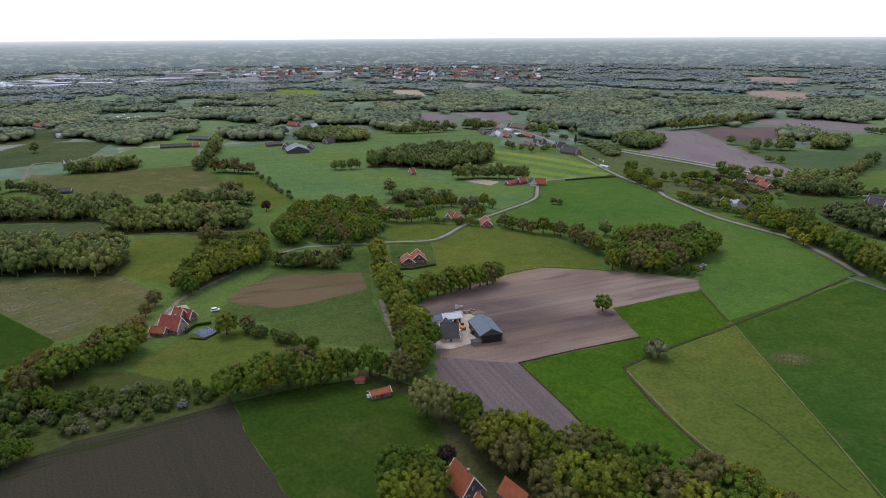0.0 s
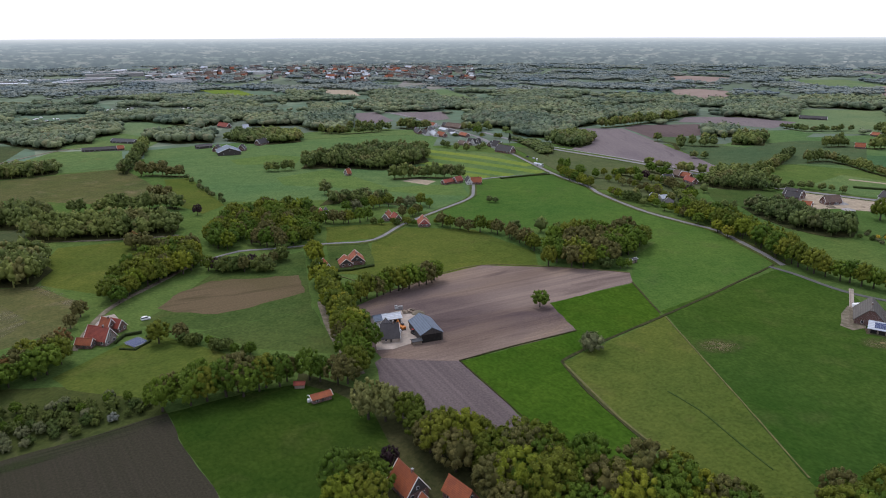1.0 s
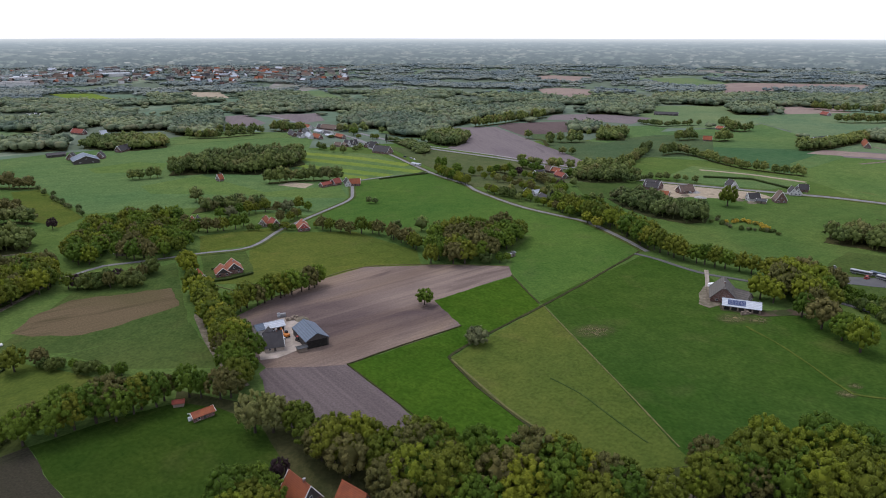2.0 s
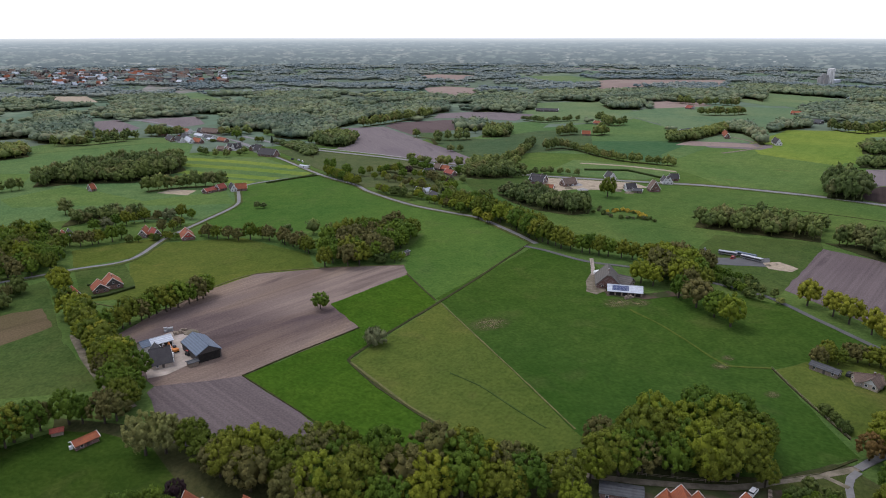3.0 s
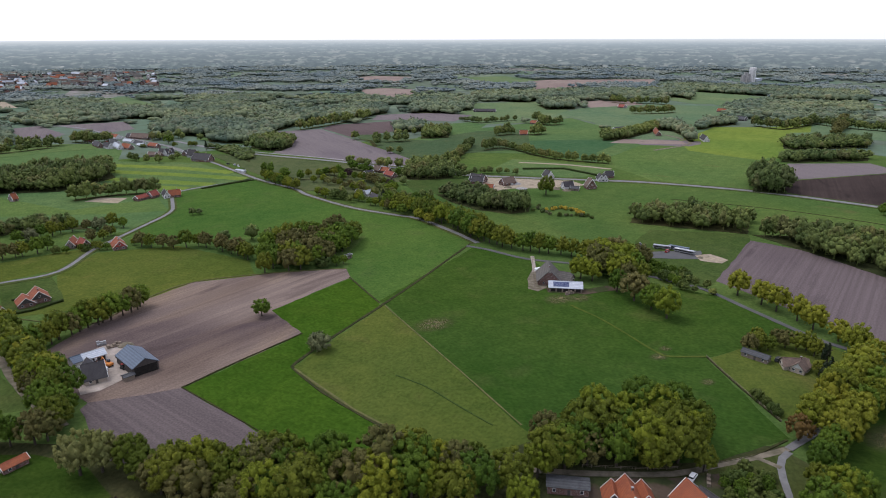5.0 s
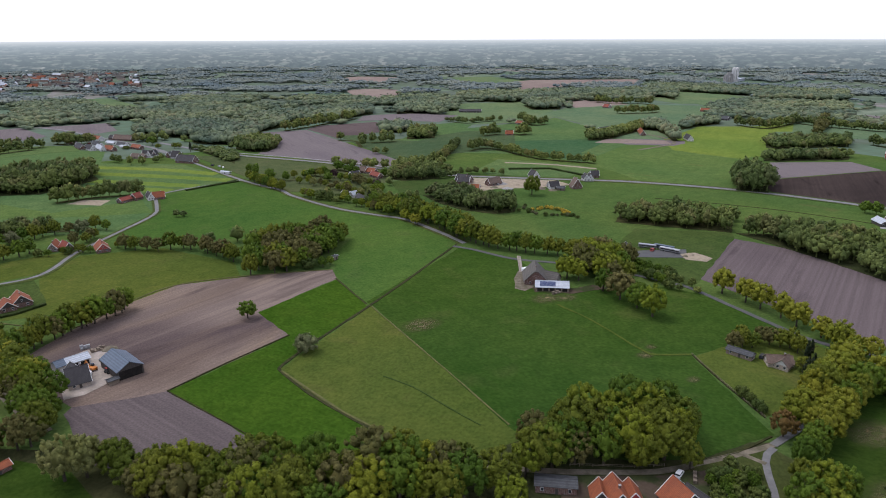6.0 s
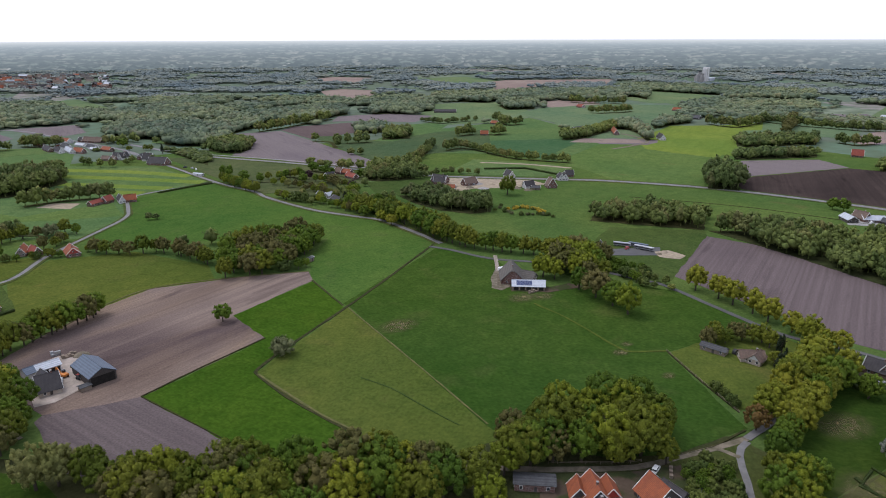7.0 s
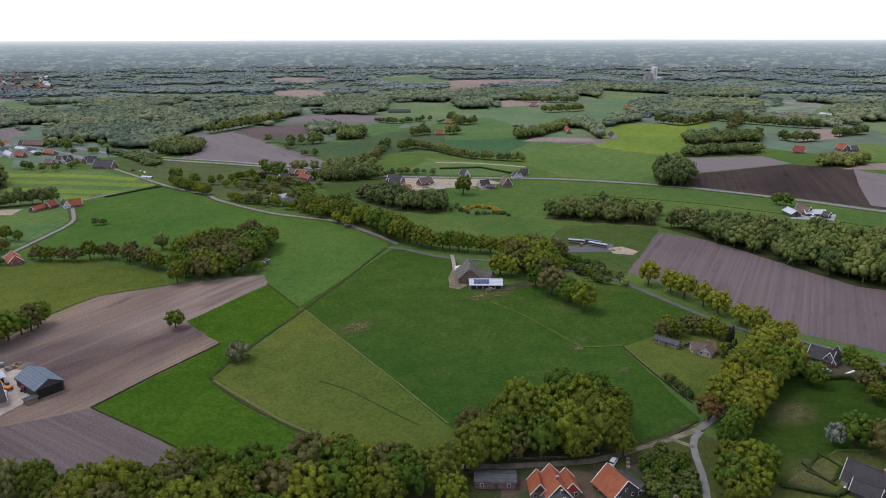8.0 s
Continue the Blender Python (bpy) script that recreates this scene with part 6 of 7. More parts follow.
row(("oak", "green", "oak", "fresh"), [(252, 489), (254, 469), (260, 434), (259.2, 401.6), (259.3, 379.9), (269.3, 353.4), (281.4, 337.5), (292.4, 321)], 6.6, 13, "along the country road")
row(("oak", "green"), [(-86, 243.2), (-71, 247.6), (-53.4, 253), (-41.8, 258.2)], 7.0, 14, "behind the green pasture")
row(("oak", "green", "brown"), [(-84, 248.2), (-67.6, 253.2), (-49.6, 258.8)], 8.0, 13, "behind the green pasture")
row(("brown", "green", "oak"), [(-41.4, 260.7), (-32.9, 260.6), (-23, 258.5), (-13.2, 253.5)], 6.5, 12, "behind the green pasture")
row(("fresh", "oak"), [(-43.8, 429.8), (-35.1, 377.6), (-26.7, 338.2), (-19.2, 305.5), (-12.4, 285.4)], 6.5, 12, "along the avenue")
row(("oak", "lime"), [(-36.1, 408.7), (-28.4, 359.1), (-21.5, 326.6), (-15.3, 305.4)], 7.5, 11, "along the avenue")
row(("oak", "brown", "oak", "green"), [(-23.7, 339.0), (-9.3, 350.6), (6.6, 361.0), (21.6, 369.4), (33.3, 378.3)], 4.6, 12, "north of the tilled field", 0.3)
tree("green", *[(84.1, 331)][0], 8.6, "alone in the tilled field", 10.5)
tree("grey_bush", *[(95.9, 277)][0], 8, "beside the ditch", 9)
grove(("oak", "green", "brown"), [(101.2, 397.5), (119.8, 390.8), (140.5, 385.4), (163.1, 405), (188.4, 437.6), (165.9, 456.5), (123.5, 446.7)], 9.5, 13, "in the field grove")
row(("oak", "brown"), [(48, 497.5), (65.4, 481.6), (88.4, 469.4), (99.1, 442), (103.5, 423.3)], 7.5, 10, "along the meadow hedge")
row(("green", "bush"), [(141.2, 387.4), (147.7, 386.2), (155.3, 391.2)], 6, 6, "at the field grove edge")
grove(("fresh", "green", "fresh", "oak"), [(-15.8, 184.2), (-7.9, 196), (0.7, 189.8), (2.3, 175.8), (-11.3, 168.3), (-16.6, 170.9)], 7.5, 13, "beside the orange-roofed farm")
row(("purple",), [(2.6, 198.4), (5.4, 194.3)], 8, 9, "beside the orange-roofed farm")
row(("brown", "oak", "green"), [(-168.2, 246.9), (-163, 258.7), (-153.4, 268.8), (-145.8, 276.9), (-143.4, 297.5), (-146.9, 314.1)], 7.5, 11, "beside the red farm")
row(("oak", "brown", "oak", "rust"), [(-178, 251.7), (-169.7, 264.4), (-159.9, 274.3), (-152.3, 285.5), (-149.8, 304.7)], 6.5, 11, "beside the red farm")
row(("purple", "brown"), [(-156.4, 328.7), (-154.6, 350)], 12, 8, "beside the red farm")
row(("brown", "oak"), [(-105.8, 305.4), (-100.6, 306.6), (-96.7, 307.9)], 6, 9, "beside the red farm")
row(("bush", "bush", "green"), [(-95, 306.6), (-83.6, 299.9), (-71, 292.2), (-62.1, 287.2)], 4.0, 5, "in the hedge", 0.4)
grove(("bush", "bush", "bush", "green", "bush", "grey_bush"), [(-166.2, 202.4), (-158.6, 209.1), (-138.4, 220.8), (-107.6, 234), (-90, 245.1), (-108.8, 255.6), (-128.3, 251.1), (-140.3, 246.6), (-157.7, 244.5), (-185.2, 251.8), (-196.3, 247.3)], 5.8, 4.0, "in the scrub")
row(("green", "oak", "bush"), [(-175.1, 222), (-168.3, 231.8), (-163.1, 238), (-146.2, 231.5)], 6, 8, "in the scrub")
row(("oak", "green", "bush"), [(-158.8, 191.4), (-152.9, 196.8), (-147.1, 203.2), (-144.4, 208.9)], 6, 7, "in the scrub")
row(("grey_bush",), [(-137.5, 217), (-133.6, 219.6), (-128.6, 222.2)], 4, 3.2, "in the scrub")
row(("white_bush", "bush"), [(-127.5, 224.5), (-114.8, 229.9), (-106.4, 236.5), (-94.3, 240.7)], 6, 3, "in the scrub")
grove(("oak", "oak", "green", "brown", "fresh"), [(-146.7, 350.7), (-132, 387.2), (-112.6, 405.7), (-114.9, 439.9), (-126.7, 462.6), (-138.4, 446.8), (-153.1, 420), (-154.4, 374.9)], 7.4, 11.5, "beside the farm track")
row(("bush", "brown", "oak"), [(-106.4, 410), (-87.4, 405.3), (-66, 406)], 7, 8, "beside the farm track")
row(("bush",), [(258.8, 157.5), (256.9, 150.4), (257, 143.4)], 5, 2.6, "in the bungalow garden")
row(("bush",), [(231.9, 143.5), (227.4, 135), (225.3, 129.8)], 4, 4, "beside the garden ditch")
tree("green", *[(276.5, 106.4)][0], 7.5, "before the dark-roofed house")
tree("green", *[(309, 105.8)][0], 8, "behind the dark-roofed house")
row(("brown", "oak"), [(298.7, 94.1), (299.2, 88.8), (301.6, 83.3)], 6, 11, "beside the dark-roofed house")
tree("blossom", *[(238.1, 81.3)][0], 8, "in the paddock", 7)
row(("conifer", "brown", "green"), [(243.7, 77), (244.7, 71.8), (249.1, 68.4)], 6, 10, "beside the slate-roofed house")
row(("green", "brown", "oak"), [(290.6, 91.9), (282.7, 81), (279.1, 73.3)], 8, 9, "at the paddock edge")
grove(("bush", "bush", "bush", "green"), [(174.5, 118.6), (185.7, 117.5), (191.3, 111), (182.1, 100.1), (169.3, 92.3), (158.2, 100.9)], 4.2, 4.0, "beside the orange barn")
row(("green", "oak"), [(201, 619), (189, 677), (198, 688)], 12, 9, "beside the road bend")
row(("bush", "green", "brown", "fresh"), [(209, 587), (219, 559), (233, 545), (237, 522), (243, 504), (252, 569), (240, 602)], 8, 7, "in the cottage gardens")
row(("oak", "oak", "green"), [(245, 513), (260, 490), (264, 461), (266, 430), (266.6, 398.7), (269.8, 388.1)], 7.0, 12.5, "along the country road")
row(("green", "oak", "brown", "fresh"), [(-42, 516), (-28, 512), (-17, 515), (-10, 522)], 6, 9.5, "in the hamlet")
row(("green", "oak", "bush"), [(-5, 508), (7, 505), (21, 508)], 6, 5, "in the hamlet")
row(("oak", "purple", "brown"), [(18, 527), (25, 530), (31, 539)], 6, 8, "in the hamlet")
row(("green", "bush", "oak"), [(21, 501), (27, 501), (44, 504), (51, 504)], 5, 5.5, "in the hamlet")
row(("oak", "green", "brown", "grey_bush"), [(-39, 545), (-21, 552), (3, 563), (32, 562), (46, 550)], 8, 9, "behind the hamlet")
row(("gorse", "bush"), [(361, 433), (370, 421), (369, 407)], 5, 2.2, "in the rough meadow")
row(("bush",), [(344, 436), (348, 418), (368, 398), (369, 386)], 7, 2.5, "in the rough meadow")

row(("oak", "green", "brown", "lime", "pale", "conifer", "fresh"), [(229, 638), (241, 618), (251, 590), (255, 553), (257, 521)], 8, 7.5, "in the cottage gardens", 0.6)
row(("green", "brown", "purple", "oak", "fresh"), [(231, 670), (257, 664), (273, 632), (278, 594), (280, 556)], 8, 8, "in the cottage gardens", 0.6)
row(("oak", "fresh"), [(191, 671), (198, 652), (200, 614)], 9, 9, "beside the road bend")

tree("green", -11.8, 305.9, 11.6, "beside the farmyard", 12.1, True)
tree("green", -6.9, 288.7, 11.6, "beside the farmyard", 12.6, True)
tree("green", -15.7, 280.2, 12.1, "beside the farmyard", 13.8, True)
tree("green", -10.4, 271.5, 11.6, "beside the farmyard", 12.6, True)
tree("brown", -19.6, 295.7, 9.9, "beside the farmyard", 10.3, True)
tree("brown", 266.0, 173.8, 8, "round the bungalow", 8, True)
tree("oak", 271.7, 173.2, 8, "round the bungalow", 8, True)
tree("oak", 274.8, 170.2, 7, "round the bungalow", 8, True)
tree("brown", 284.3, 167.7, 8, "round the bungalow", 9, True)
tree("oak", 286.6, 163.7, 8, "round the bungalow", 9, True)
tree("oak", 289.6, 160.7, 9, "round the bungalow", 9, True)
tree("oak", 287.4, 155.6, 8, "round the bungalow", 8, True)
tree("conifer", 282.5, 148.4, 10, "round the bungalow", 5.5, True)
tree("conifer", 287.4, 149.4, 9, "round the bungalow", 5, True)
tree("oak", 272.9, 144.4, 6, "round the bungalow", 7, True)
tree("conifer", 279.3, 143.2, 7, "round the bungalow", 5, True)
tree("fresh", 265.5, 288.7, 13.0, "beside the thatched farm", 15.0, True)
tree("fresh", 269.0, 282.3, 11.7, "beside the thatched farm", 12.5, True)
tree("green", 268.7, 261.5, 12.3, "beside the thatched farm", 11.2, True)
tree("brown", 267.1, 246.8, 14.3, "beside the thatched farm", 17.5, True)
tree("green", 265.8, 233.0, 13.0, "beside the thatched farm", 13.8, True)
tree("fresh", 263.8, 220.5, 15.0, "beside the thatched farm", 15.0, True)
tree("fresh", 289.1, 294.3, 16.9, "beside the thatched farm", 17.5, True)
tree("brown", 299.9, 295.7, 16.9, "beside the thatched farm", 17.5, True)
tree("fresh", 299.9, 286.0, 15.6, "beside the thatched farm", 16.2, True)
row(("bush", "green"), [(317.9, 290.8), (317.4, 276.3), (320.1, 265.5), (318.7, 249.5)], 4.5, 5.5, "behind the thatched farm")
row(("gorse",), [(354.0, 430.0), (366.0, 430.0), (373.0, 422.0), (373.0, 407.0)], 3.2, 2.4, "in the rough meadow", 0.5)
row(("bush", "grey_bush"), [(355.0, 443.0), (347.0, 421.0), (359.0, 407.0), (374.0, 394.0)], 5, 2.6, "in the rough meadow", 0.5)
tree("lime", 241.0, 561.0, 6, "in the cottage gardens", 8, True)
tree("oak", 252.0, 553.0, 6, "in the cottage gardens", 8, True)
tree("fresh", 244.0, 495.0, 8, "in the cottage gardens", 11, True)
tree("green", 244.0, 482.0, 8, "in the cottage gardens", 10, True)
tree("fresh", 248.0, 459.0, 8.5, "in the cottage gardens", 11, True)
tree("lime", 248.0, 444.0, 8, "in the cottage gardens", 10, True)
tree("brown", 275.0, 609.0, 10, "in the cottage gardens", 14, True)
tree("fresh", 271.0, 558.0, 9, "in the cottage gardens", 13, True)
row(("rust",), [(-163.0, 469.0), (-162.0, 468.0)], 30, 11, "beside the western lane")
row(("conifer", "purple"), [(-149.0, 551.0), (-144.0, 547.0)], 6, 9, "beside the western lane")

tree("green", 146, 989, 11, "in the village", 14, True)
tree("conifer", 178, 905, 12, "in the village", 8, True)
tree("oak", 166, 944, 7, "in the village", 8, True)
tree("bush", 111, 973, 4, "in the village", 8, True)
tree("oak", 148, 954, 6, "in the village", 8, True)
tree("oak", 171, 941, 7, "in the village", 8, True)

tree("oak", 390.0, 477.0, 16, "on the building plot", 17, True)

# woods and rows further off
wood("dense mixed wood with fresh leaves", [(-315, 393), (-271, 389.7), (-202.8, 391.5), (-204.6, 421), (-228, 446), (-279, 439), (-334, 420)], 9, 13)
grove(("oak", "oak", "green", "brown", "fresh", "green"), [(-127.8, 466.9), (-121, 530), (-88, 561), (-50, 541), (-45, 503), (-47.7, 455.5), (-76.9, 453.4), (-97.3, 456.5), (-110.9, 446.2)], 9.0, 11.5, "behind the hamlet")
row(("purple", "brown", "oak", "bush"), [(-102.8, 410), (-88.7, 411.9), (-71.5, 418.5), (-65.1, 425.4)], 7, 8, "beside the farm track")
wood("dark row of wood beside a crop", [(-397, 508), (-350, 516), (-267, 520), (-261, 558), (-308, 567), (-370, 549), (-418, 537)], 9, 11)
wood("wood along the sandy lane", [(-245, 482), (-151, 491), (-154, 519), (-206, 527), (-240, 521), (-258, 501)], 9, 12)
belt("brown-leaved copse by the lane", [(-168.5, 460.8), (-157.5, 457.8), (-153.1, 463.2)], 7, 9, "brown")
belt("row of dark trees across the stubble", [(-230.0, 567.0), (-211.0, 568.0), (-181.0, 580.0), (-168.0, 571.0)], 6, 11)
belt("single tree row", [(-255, 569), (-245, 569)], 8, 9)
wood("long wood in the wide pasture", [(-84, 744), (-40, 743), (4, 725), (58, 771), (54, 833), (-2, 835), (-56, 797), (-81, 787)], 10, 13)
belt("row of bare-stemmed trees", [(-119, 732), (-89, 738)], 8, 9)
belt("row behind the red-roofed sheds", [(14, 677), (44, 681), (84, 674)], 8, 11)
belt("tall trees beside the pasture", [(-243, 723), (-221, 719), (-200, 713)], 9, 11, "brown")
belt("hedge with blossom", [(-192, 700), (-159, 636), (-135, 589)], 9, 4)
belt("trees along the stubble edge", [(-400, 719), (-375, 724), (-340, 743)], 8, 10)
belt("trees beside the village wood", [(-201, 613), (-194, 625), (-183, 597)], 8, 8, "brown")
belt("poplars by the hamlet", [(-48, 616), (-44, 616)], 5, 12)
belt("bushes along the pasture", [(93, 569), (106, 568)], 8, 5)
wood("thick wood between the paddocks", [(304.0, 530.0), (301.0, 496.0), (304.0, 464.0), (320.0, 438.0), (338.0, 435.0), (354.0, 453.0), (338.0, 490.0), (324.0, 524.0)], 8.5, 10)
wood("square hedge wood beside the cottages", [(308.0, 613.0), (321.0, 596.0), (356.0, 586.0), (373.0, 612.0), (347.0, 633.0), (326.0, 637.0)], 8, 9)
belt("hedge along the cottage meadow", [(272.0, 586.0), (265.0, 548.0), (276.0, 524.0), (296.0, 518.0)], 8, 6)
belt("garden trees at the building plot", [(360, 587), (383, 591), (409, 586), (429, 562)], 9, 6)
wood("wood beside the long field", [(385, 367), (405, 340), (436, 299), (470, 323), (442, 360), (410, 385)], 9, 11)
wood("long wood along the ridged field", [(437, 296), (430.8, 230.8), (422.3, 180.4), (417.9, 145.7), (441.4, 102.7), (510, 123), (513, 167), (495, 215), (475, 266)], 9.5, 12)
wood("tall copse at the roadside", [(564, 388), (580, 365), (628, 398), (618, 422)], 9, 17)
belt("hedge beside the machine yard", [(304.3, 243.8), (311, 232.5), (317.5, 246.1), (314.6, 261.5)], 6, 4)
belt("trees at the farm yard", [(578, 278), (580, 269)], 8, 9, "green")
wood("wood before the hamlet houses", [(-51, 572), (-32, 580), (8, 571), (22, 562), (8, 592), (-43, 602)], 9, 9)
belt("garden trees of the village", [(86, 876), (111, 840), (148, 874), (158, 829)], 14, 7)
belt("garden trees along the cottages", [(285, 691), (293, 668), (302, 636), (317, 623)], 9, 8, "green")

belt("trees along the sandy lane", [(-414, 619), (-403, 636), (-351, 602)], 9, 9)
belt("cottage trees", [(200, 725), (222, 659), (254, 669), (257, 632)], 16, 8, "green")


def far_wood(label, outline, spacing, height):
    """A wood too far off to tell its trees apart, on a floor darkened with painted shade."""
    spots = [(x, y, 1.15 * height * TREES.uniform(0.75, 1.15), spacing * TREES.uniform(1.25, 1.9)) for x, y in clear(fill(outline, spacing))]
    SPOTS.extend(q[:2] for q in spots)
    FIELDS.append(outline)
    field("woodland_floor", "leaf-strewn floor with painted shade beneath the wood", outline, "floor", False)
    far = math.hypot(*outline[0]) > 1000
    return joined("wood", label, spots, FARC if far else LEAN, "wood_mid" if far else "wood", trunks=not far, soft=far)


far_wood("broad mixed wood behind the village", [(137, 1120), (170, 1080), (203, 1021), (198, 979), (224, 941), (259, 927), (304, 1021), (330, 1136), (264, 1218), (189, 1249)], 10, 13)
far_wood("dark copse at the ploughed field's corner", [(233, 896), (241, 865), (259, 850), (282, 875), (302, 928), (283, 951), (254, 949)], 9, 13)
far_wood("wood along the far lane", [(300, 1069), (316, 1045), (362, 1084), (395, 1137), (464, 1138), (467, 1107), (527, 1155), (569, 1176), (608, 1263), (561, 1314), (476, 1284), (380, 1267), (335, 1188)], 11, 13)
belt("tall spaced trees along the far lane", [(349, 1034), (389, 1053), (442, 1084), (512, 1122)], 13, 13, "wood")
far_wood("dark wood beyond the purple fields", [(-12, 1397), (33, 1413), (140, 1334), (192, 1296), (203, 1251), (270, 1244), (348, 1231), (391, 1380), (286, 1412), (187, 1466), (91, 1569), (-1, 1593)], 11.5, 13)
far_wood("dark wood at the pasture's end", [(-104, 1059), (-79, 1045), (-47, 1043), (-42, 1155), (-46, 1257), (-63, 1359), (-130, 1395)], 11, 13)
belt("row of round trees along the wide pasture", [(-54, 1058), (-28, 1055), (-8, 1050), (16, 1048)], 11, 11, "wood")
belt("clump of trees before the village", [(36, 1073), (48, 1055), (64, 1052), (79, 1056)], 7, 12, "wood")
far_wood("scrubby copse between the two roads", [(186, 922), (195, 855), (202, 787), (221, 850), (209, 909)], 9, 6)
belt("lone field trees on the green", [(374, 889), (393, 873), (376, 818)], 30, 10, "wood")
belt("pair of field trees on the green", [(369, 764), (381, 753)], 12, 9, "wood")
belt("short row of field trees", [(405, 848), (423, 844), (441, 840)], 12, 11, "wood")
far_wood("square copse among ploughed fields", [(459, 930), (508, 917), (536, 973), (494, 995)], 10, 12)
far_wood("rounded brownish copse in the meadow", [(464, 852), (502, 838), (538, 894), (505, 919)], 9, 13)
belt("trees round the hedge-side cottages", [(380, 665), (408, 674), (468, 735), (494, 765)], 9, 9, "wood")
belt("garden trees of the far cottages", [(484, 717), (501, 723), (513, 721), (519, 698)], 8, 10, "wood")
belt("thick hedge along the corn", [(519, 698), (517, 633), (534, 593), (553, 566)], 6, 8, "wood")
belt("trees beside the brick farm", [(574, 819), (587, 818), (603, 823)], 8, 12, "wood")
belt("trees behind the brick farm", [(620, 807), (625, 797), (642, 802)], 8, 13, "wood")
belt("low thick hedge before the purple strip", [(627, 1001), (636, 961), (670, 960), (709, 957)], 8, 8, "wood")
belt("farm trees at the meadow's top", [(732, 935), (742, 930), (712, 877), (742, 877)], 10, 11, "wood")
far_wood("long copse round the orange farm", [(671, 702), (689, 693), (726, 703), (778, 721), (813, 737), (849, 770), (765, 742), (704, 735)], 9, 13)
far_wood("dark trees of the orange farm", [(821, 740), (830, 720), (808, 684), (762, 629), (772, 630), (829, 693), (891, 763), (867, 776)], 9, 14)
far_wood("copse beside the bright pasture", [(870, 706), (926, 720), (982, 722), (1019, 752), (960, 759), (912, 744)], 9, 12)
far_wood("upper row of the double wood", [(819, 528), (827, 514), (917, 475), (971, 504), (863, 558)], 10, 13)
far_wood("lower row of the double wood", [(728, 470), (742, 459), (822, 423), (845, 435), (755, 485)], 9, 12)
far_wood("wood beyond the purple strip", [(609, 1154), (666, 1123), (736, 1143), (801, 1239), (805, 1358), (736, 1395)], 11.5, 13)
far_wood("fresh green copse among fields", [(903, 1142), (868, 1072), (918, 1045), (997, 1133), (985, 1198)], 11, 14)
far_wood("long band of far wood", [(854, 1316), (922, 1217), (966, 1224), (1057, 1206), (1179, 1189), (1307, 1120), (1270, 1059), (1410, 1171), (1440, 1254), (1109, 1372), (937, 1445)], 13, 14)
belt("garden trees of the red-roofed farm", [(1086, 1114), (1092, 1067), (1133, 1059), (1142, 1013)], 11, 12, "wood")
belt("round trees of the purple beech farm", [(964, 928), (966, 916), (999, 909), (1017, 900), (1046, 906)], 12, 12, "wood")
far_wood("straight wood edge on the horizon side", [(1464, 1327), (1507, 1029), (1451, 961), (1562, 827), (1769, 940), (1694, 1159), (1612, 1366), (1563, 1418)], 13, 13)
far_wood("long wood behind the farm barns", [(1136, 857), (1159, 844), (1272, 840), (1321, 779), (1337, 704), (1452, 767), (1375, 860), (1347, 929), (1252, 927)], 12, 13)
belt("tree row right of the barns", [(993, 691), (986, 665), (997, 644), (1062, 654), (1102, 665)], 10, 12, "wood")
far_wood("farm trees beside the dark field", [(789, 337), (810, 316), (845, 310), (875, 324), (838, 353)], 9, 12)
belt("long roadside row of spring trees", [(1096, 659), (1089, 613), (1097, 568), (1112, 502), (1127, 490)], 9, 11, "wood")
belt("column of brownish trees", [(994, 561), (1061, 596), (1138, 636)], 9, 13, "brown")
far_wood("eastern wood", [(1350, 570), (1263, 515), (1274, 475), (1345, 449), (1531, 515), (1463, 611)], 12, 14)
belt("garden trees of the eastern farm", [(1048, 432), (1079, 429), (1112, 419)], 10, 10, "wood")
belt("trees of the eastern farmhouse", [(959, 467), (955, 443), (983, 434)], 10, 11, "wood")
far_wood("brown-leaved wood beside the strip", [(-562, 989), (-517, 981), (-445, 916), (-406, 904), (-416, 955), (-384, 954), (-404, 1011), (-380, 1047), (-409, 1130), (-444, 1110), (-476, 1077), (-556, 1094), (-597, 1069)], 10.5, 12)
far_wood("wood beyond the wide pasture", [(-318, 973), (-270, 944), (-223, 947), (-234, 1016), (-285, 1030), (-329, 1020)], 10, 13)
far_wood("wood behind the pale-roofed farm", [(-206, 957), (-174, 935), (-141, 923), (-104, 943), (-114, 998), (-155, 1024), (-209, 1014)], 10, 13)
belt("belt of trees beside the wide pasture", [(-267, 734), (-279, 793), (-291, 863), (-305, 920)], 9, 11, "wood")
far_wood("wood before the town road", [(-208, 1128), (-168, 1111), (-133, 1124), (-80, 1040), (-49, 1026), (-44, 1127), (-82, 1209), (-185, 1231), (-223, 1216)], 11, 13)
belt("hedgerow behind the wide pasture", [(-79, 1021), (-44, 1013), (6, 1030)], 10, 10, "wood")
far_wood("copse on the stubble field", [(-402, 722), (-381, 724), (-339, 746), (-351, 774), (-410, 769)], 9, 11)
belt("lone trees in the western meadow", [(-527, 881), (-458, 878)], 80, 11, "wood")
far_wood("western wood", [(-634, 923), (-609, 932), (-600, 957), (-593, 979), (-620, 1032), (-647, 1021), (-700, 1024)], 11, 12)
far_wood("wood at the camp site", [(-761, 1118), (-675, 1128), (-604, 1155), (-613, 1202), (-444, 1245), (-381, 1191), (-278, 1109), (-223, 1216), (-261, 1310), (-328, 1275), (-460, 1292), (-578, 1201), (-689, 1223), (-835, 1230)], 12, 13)


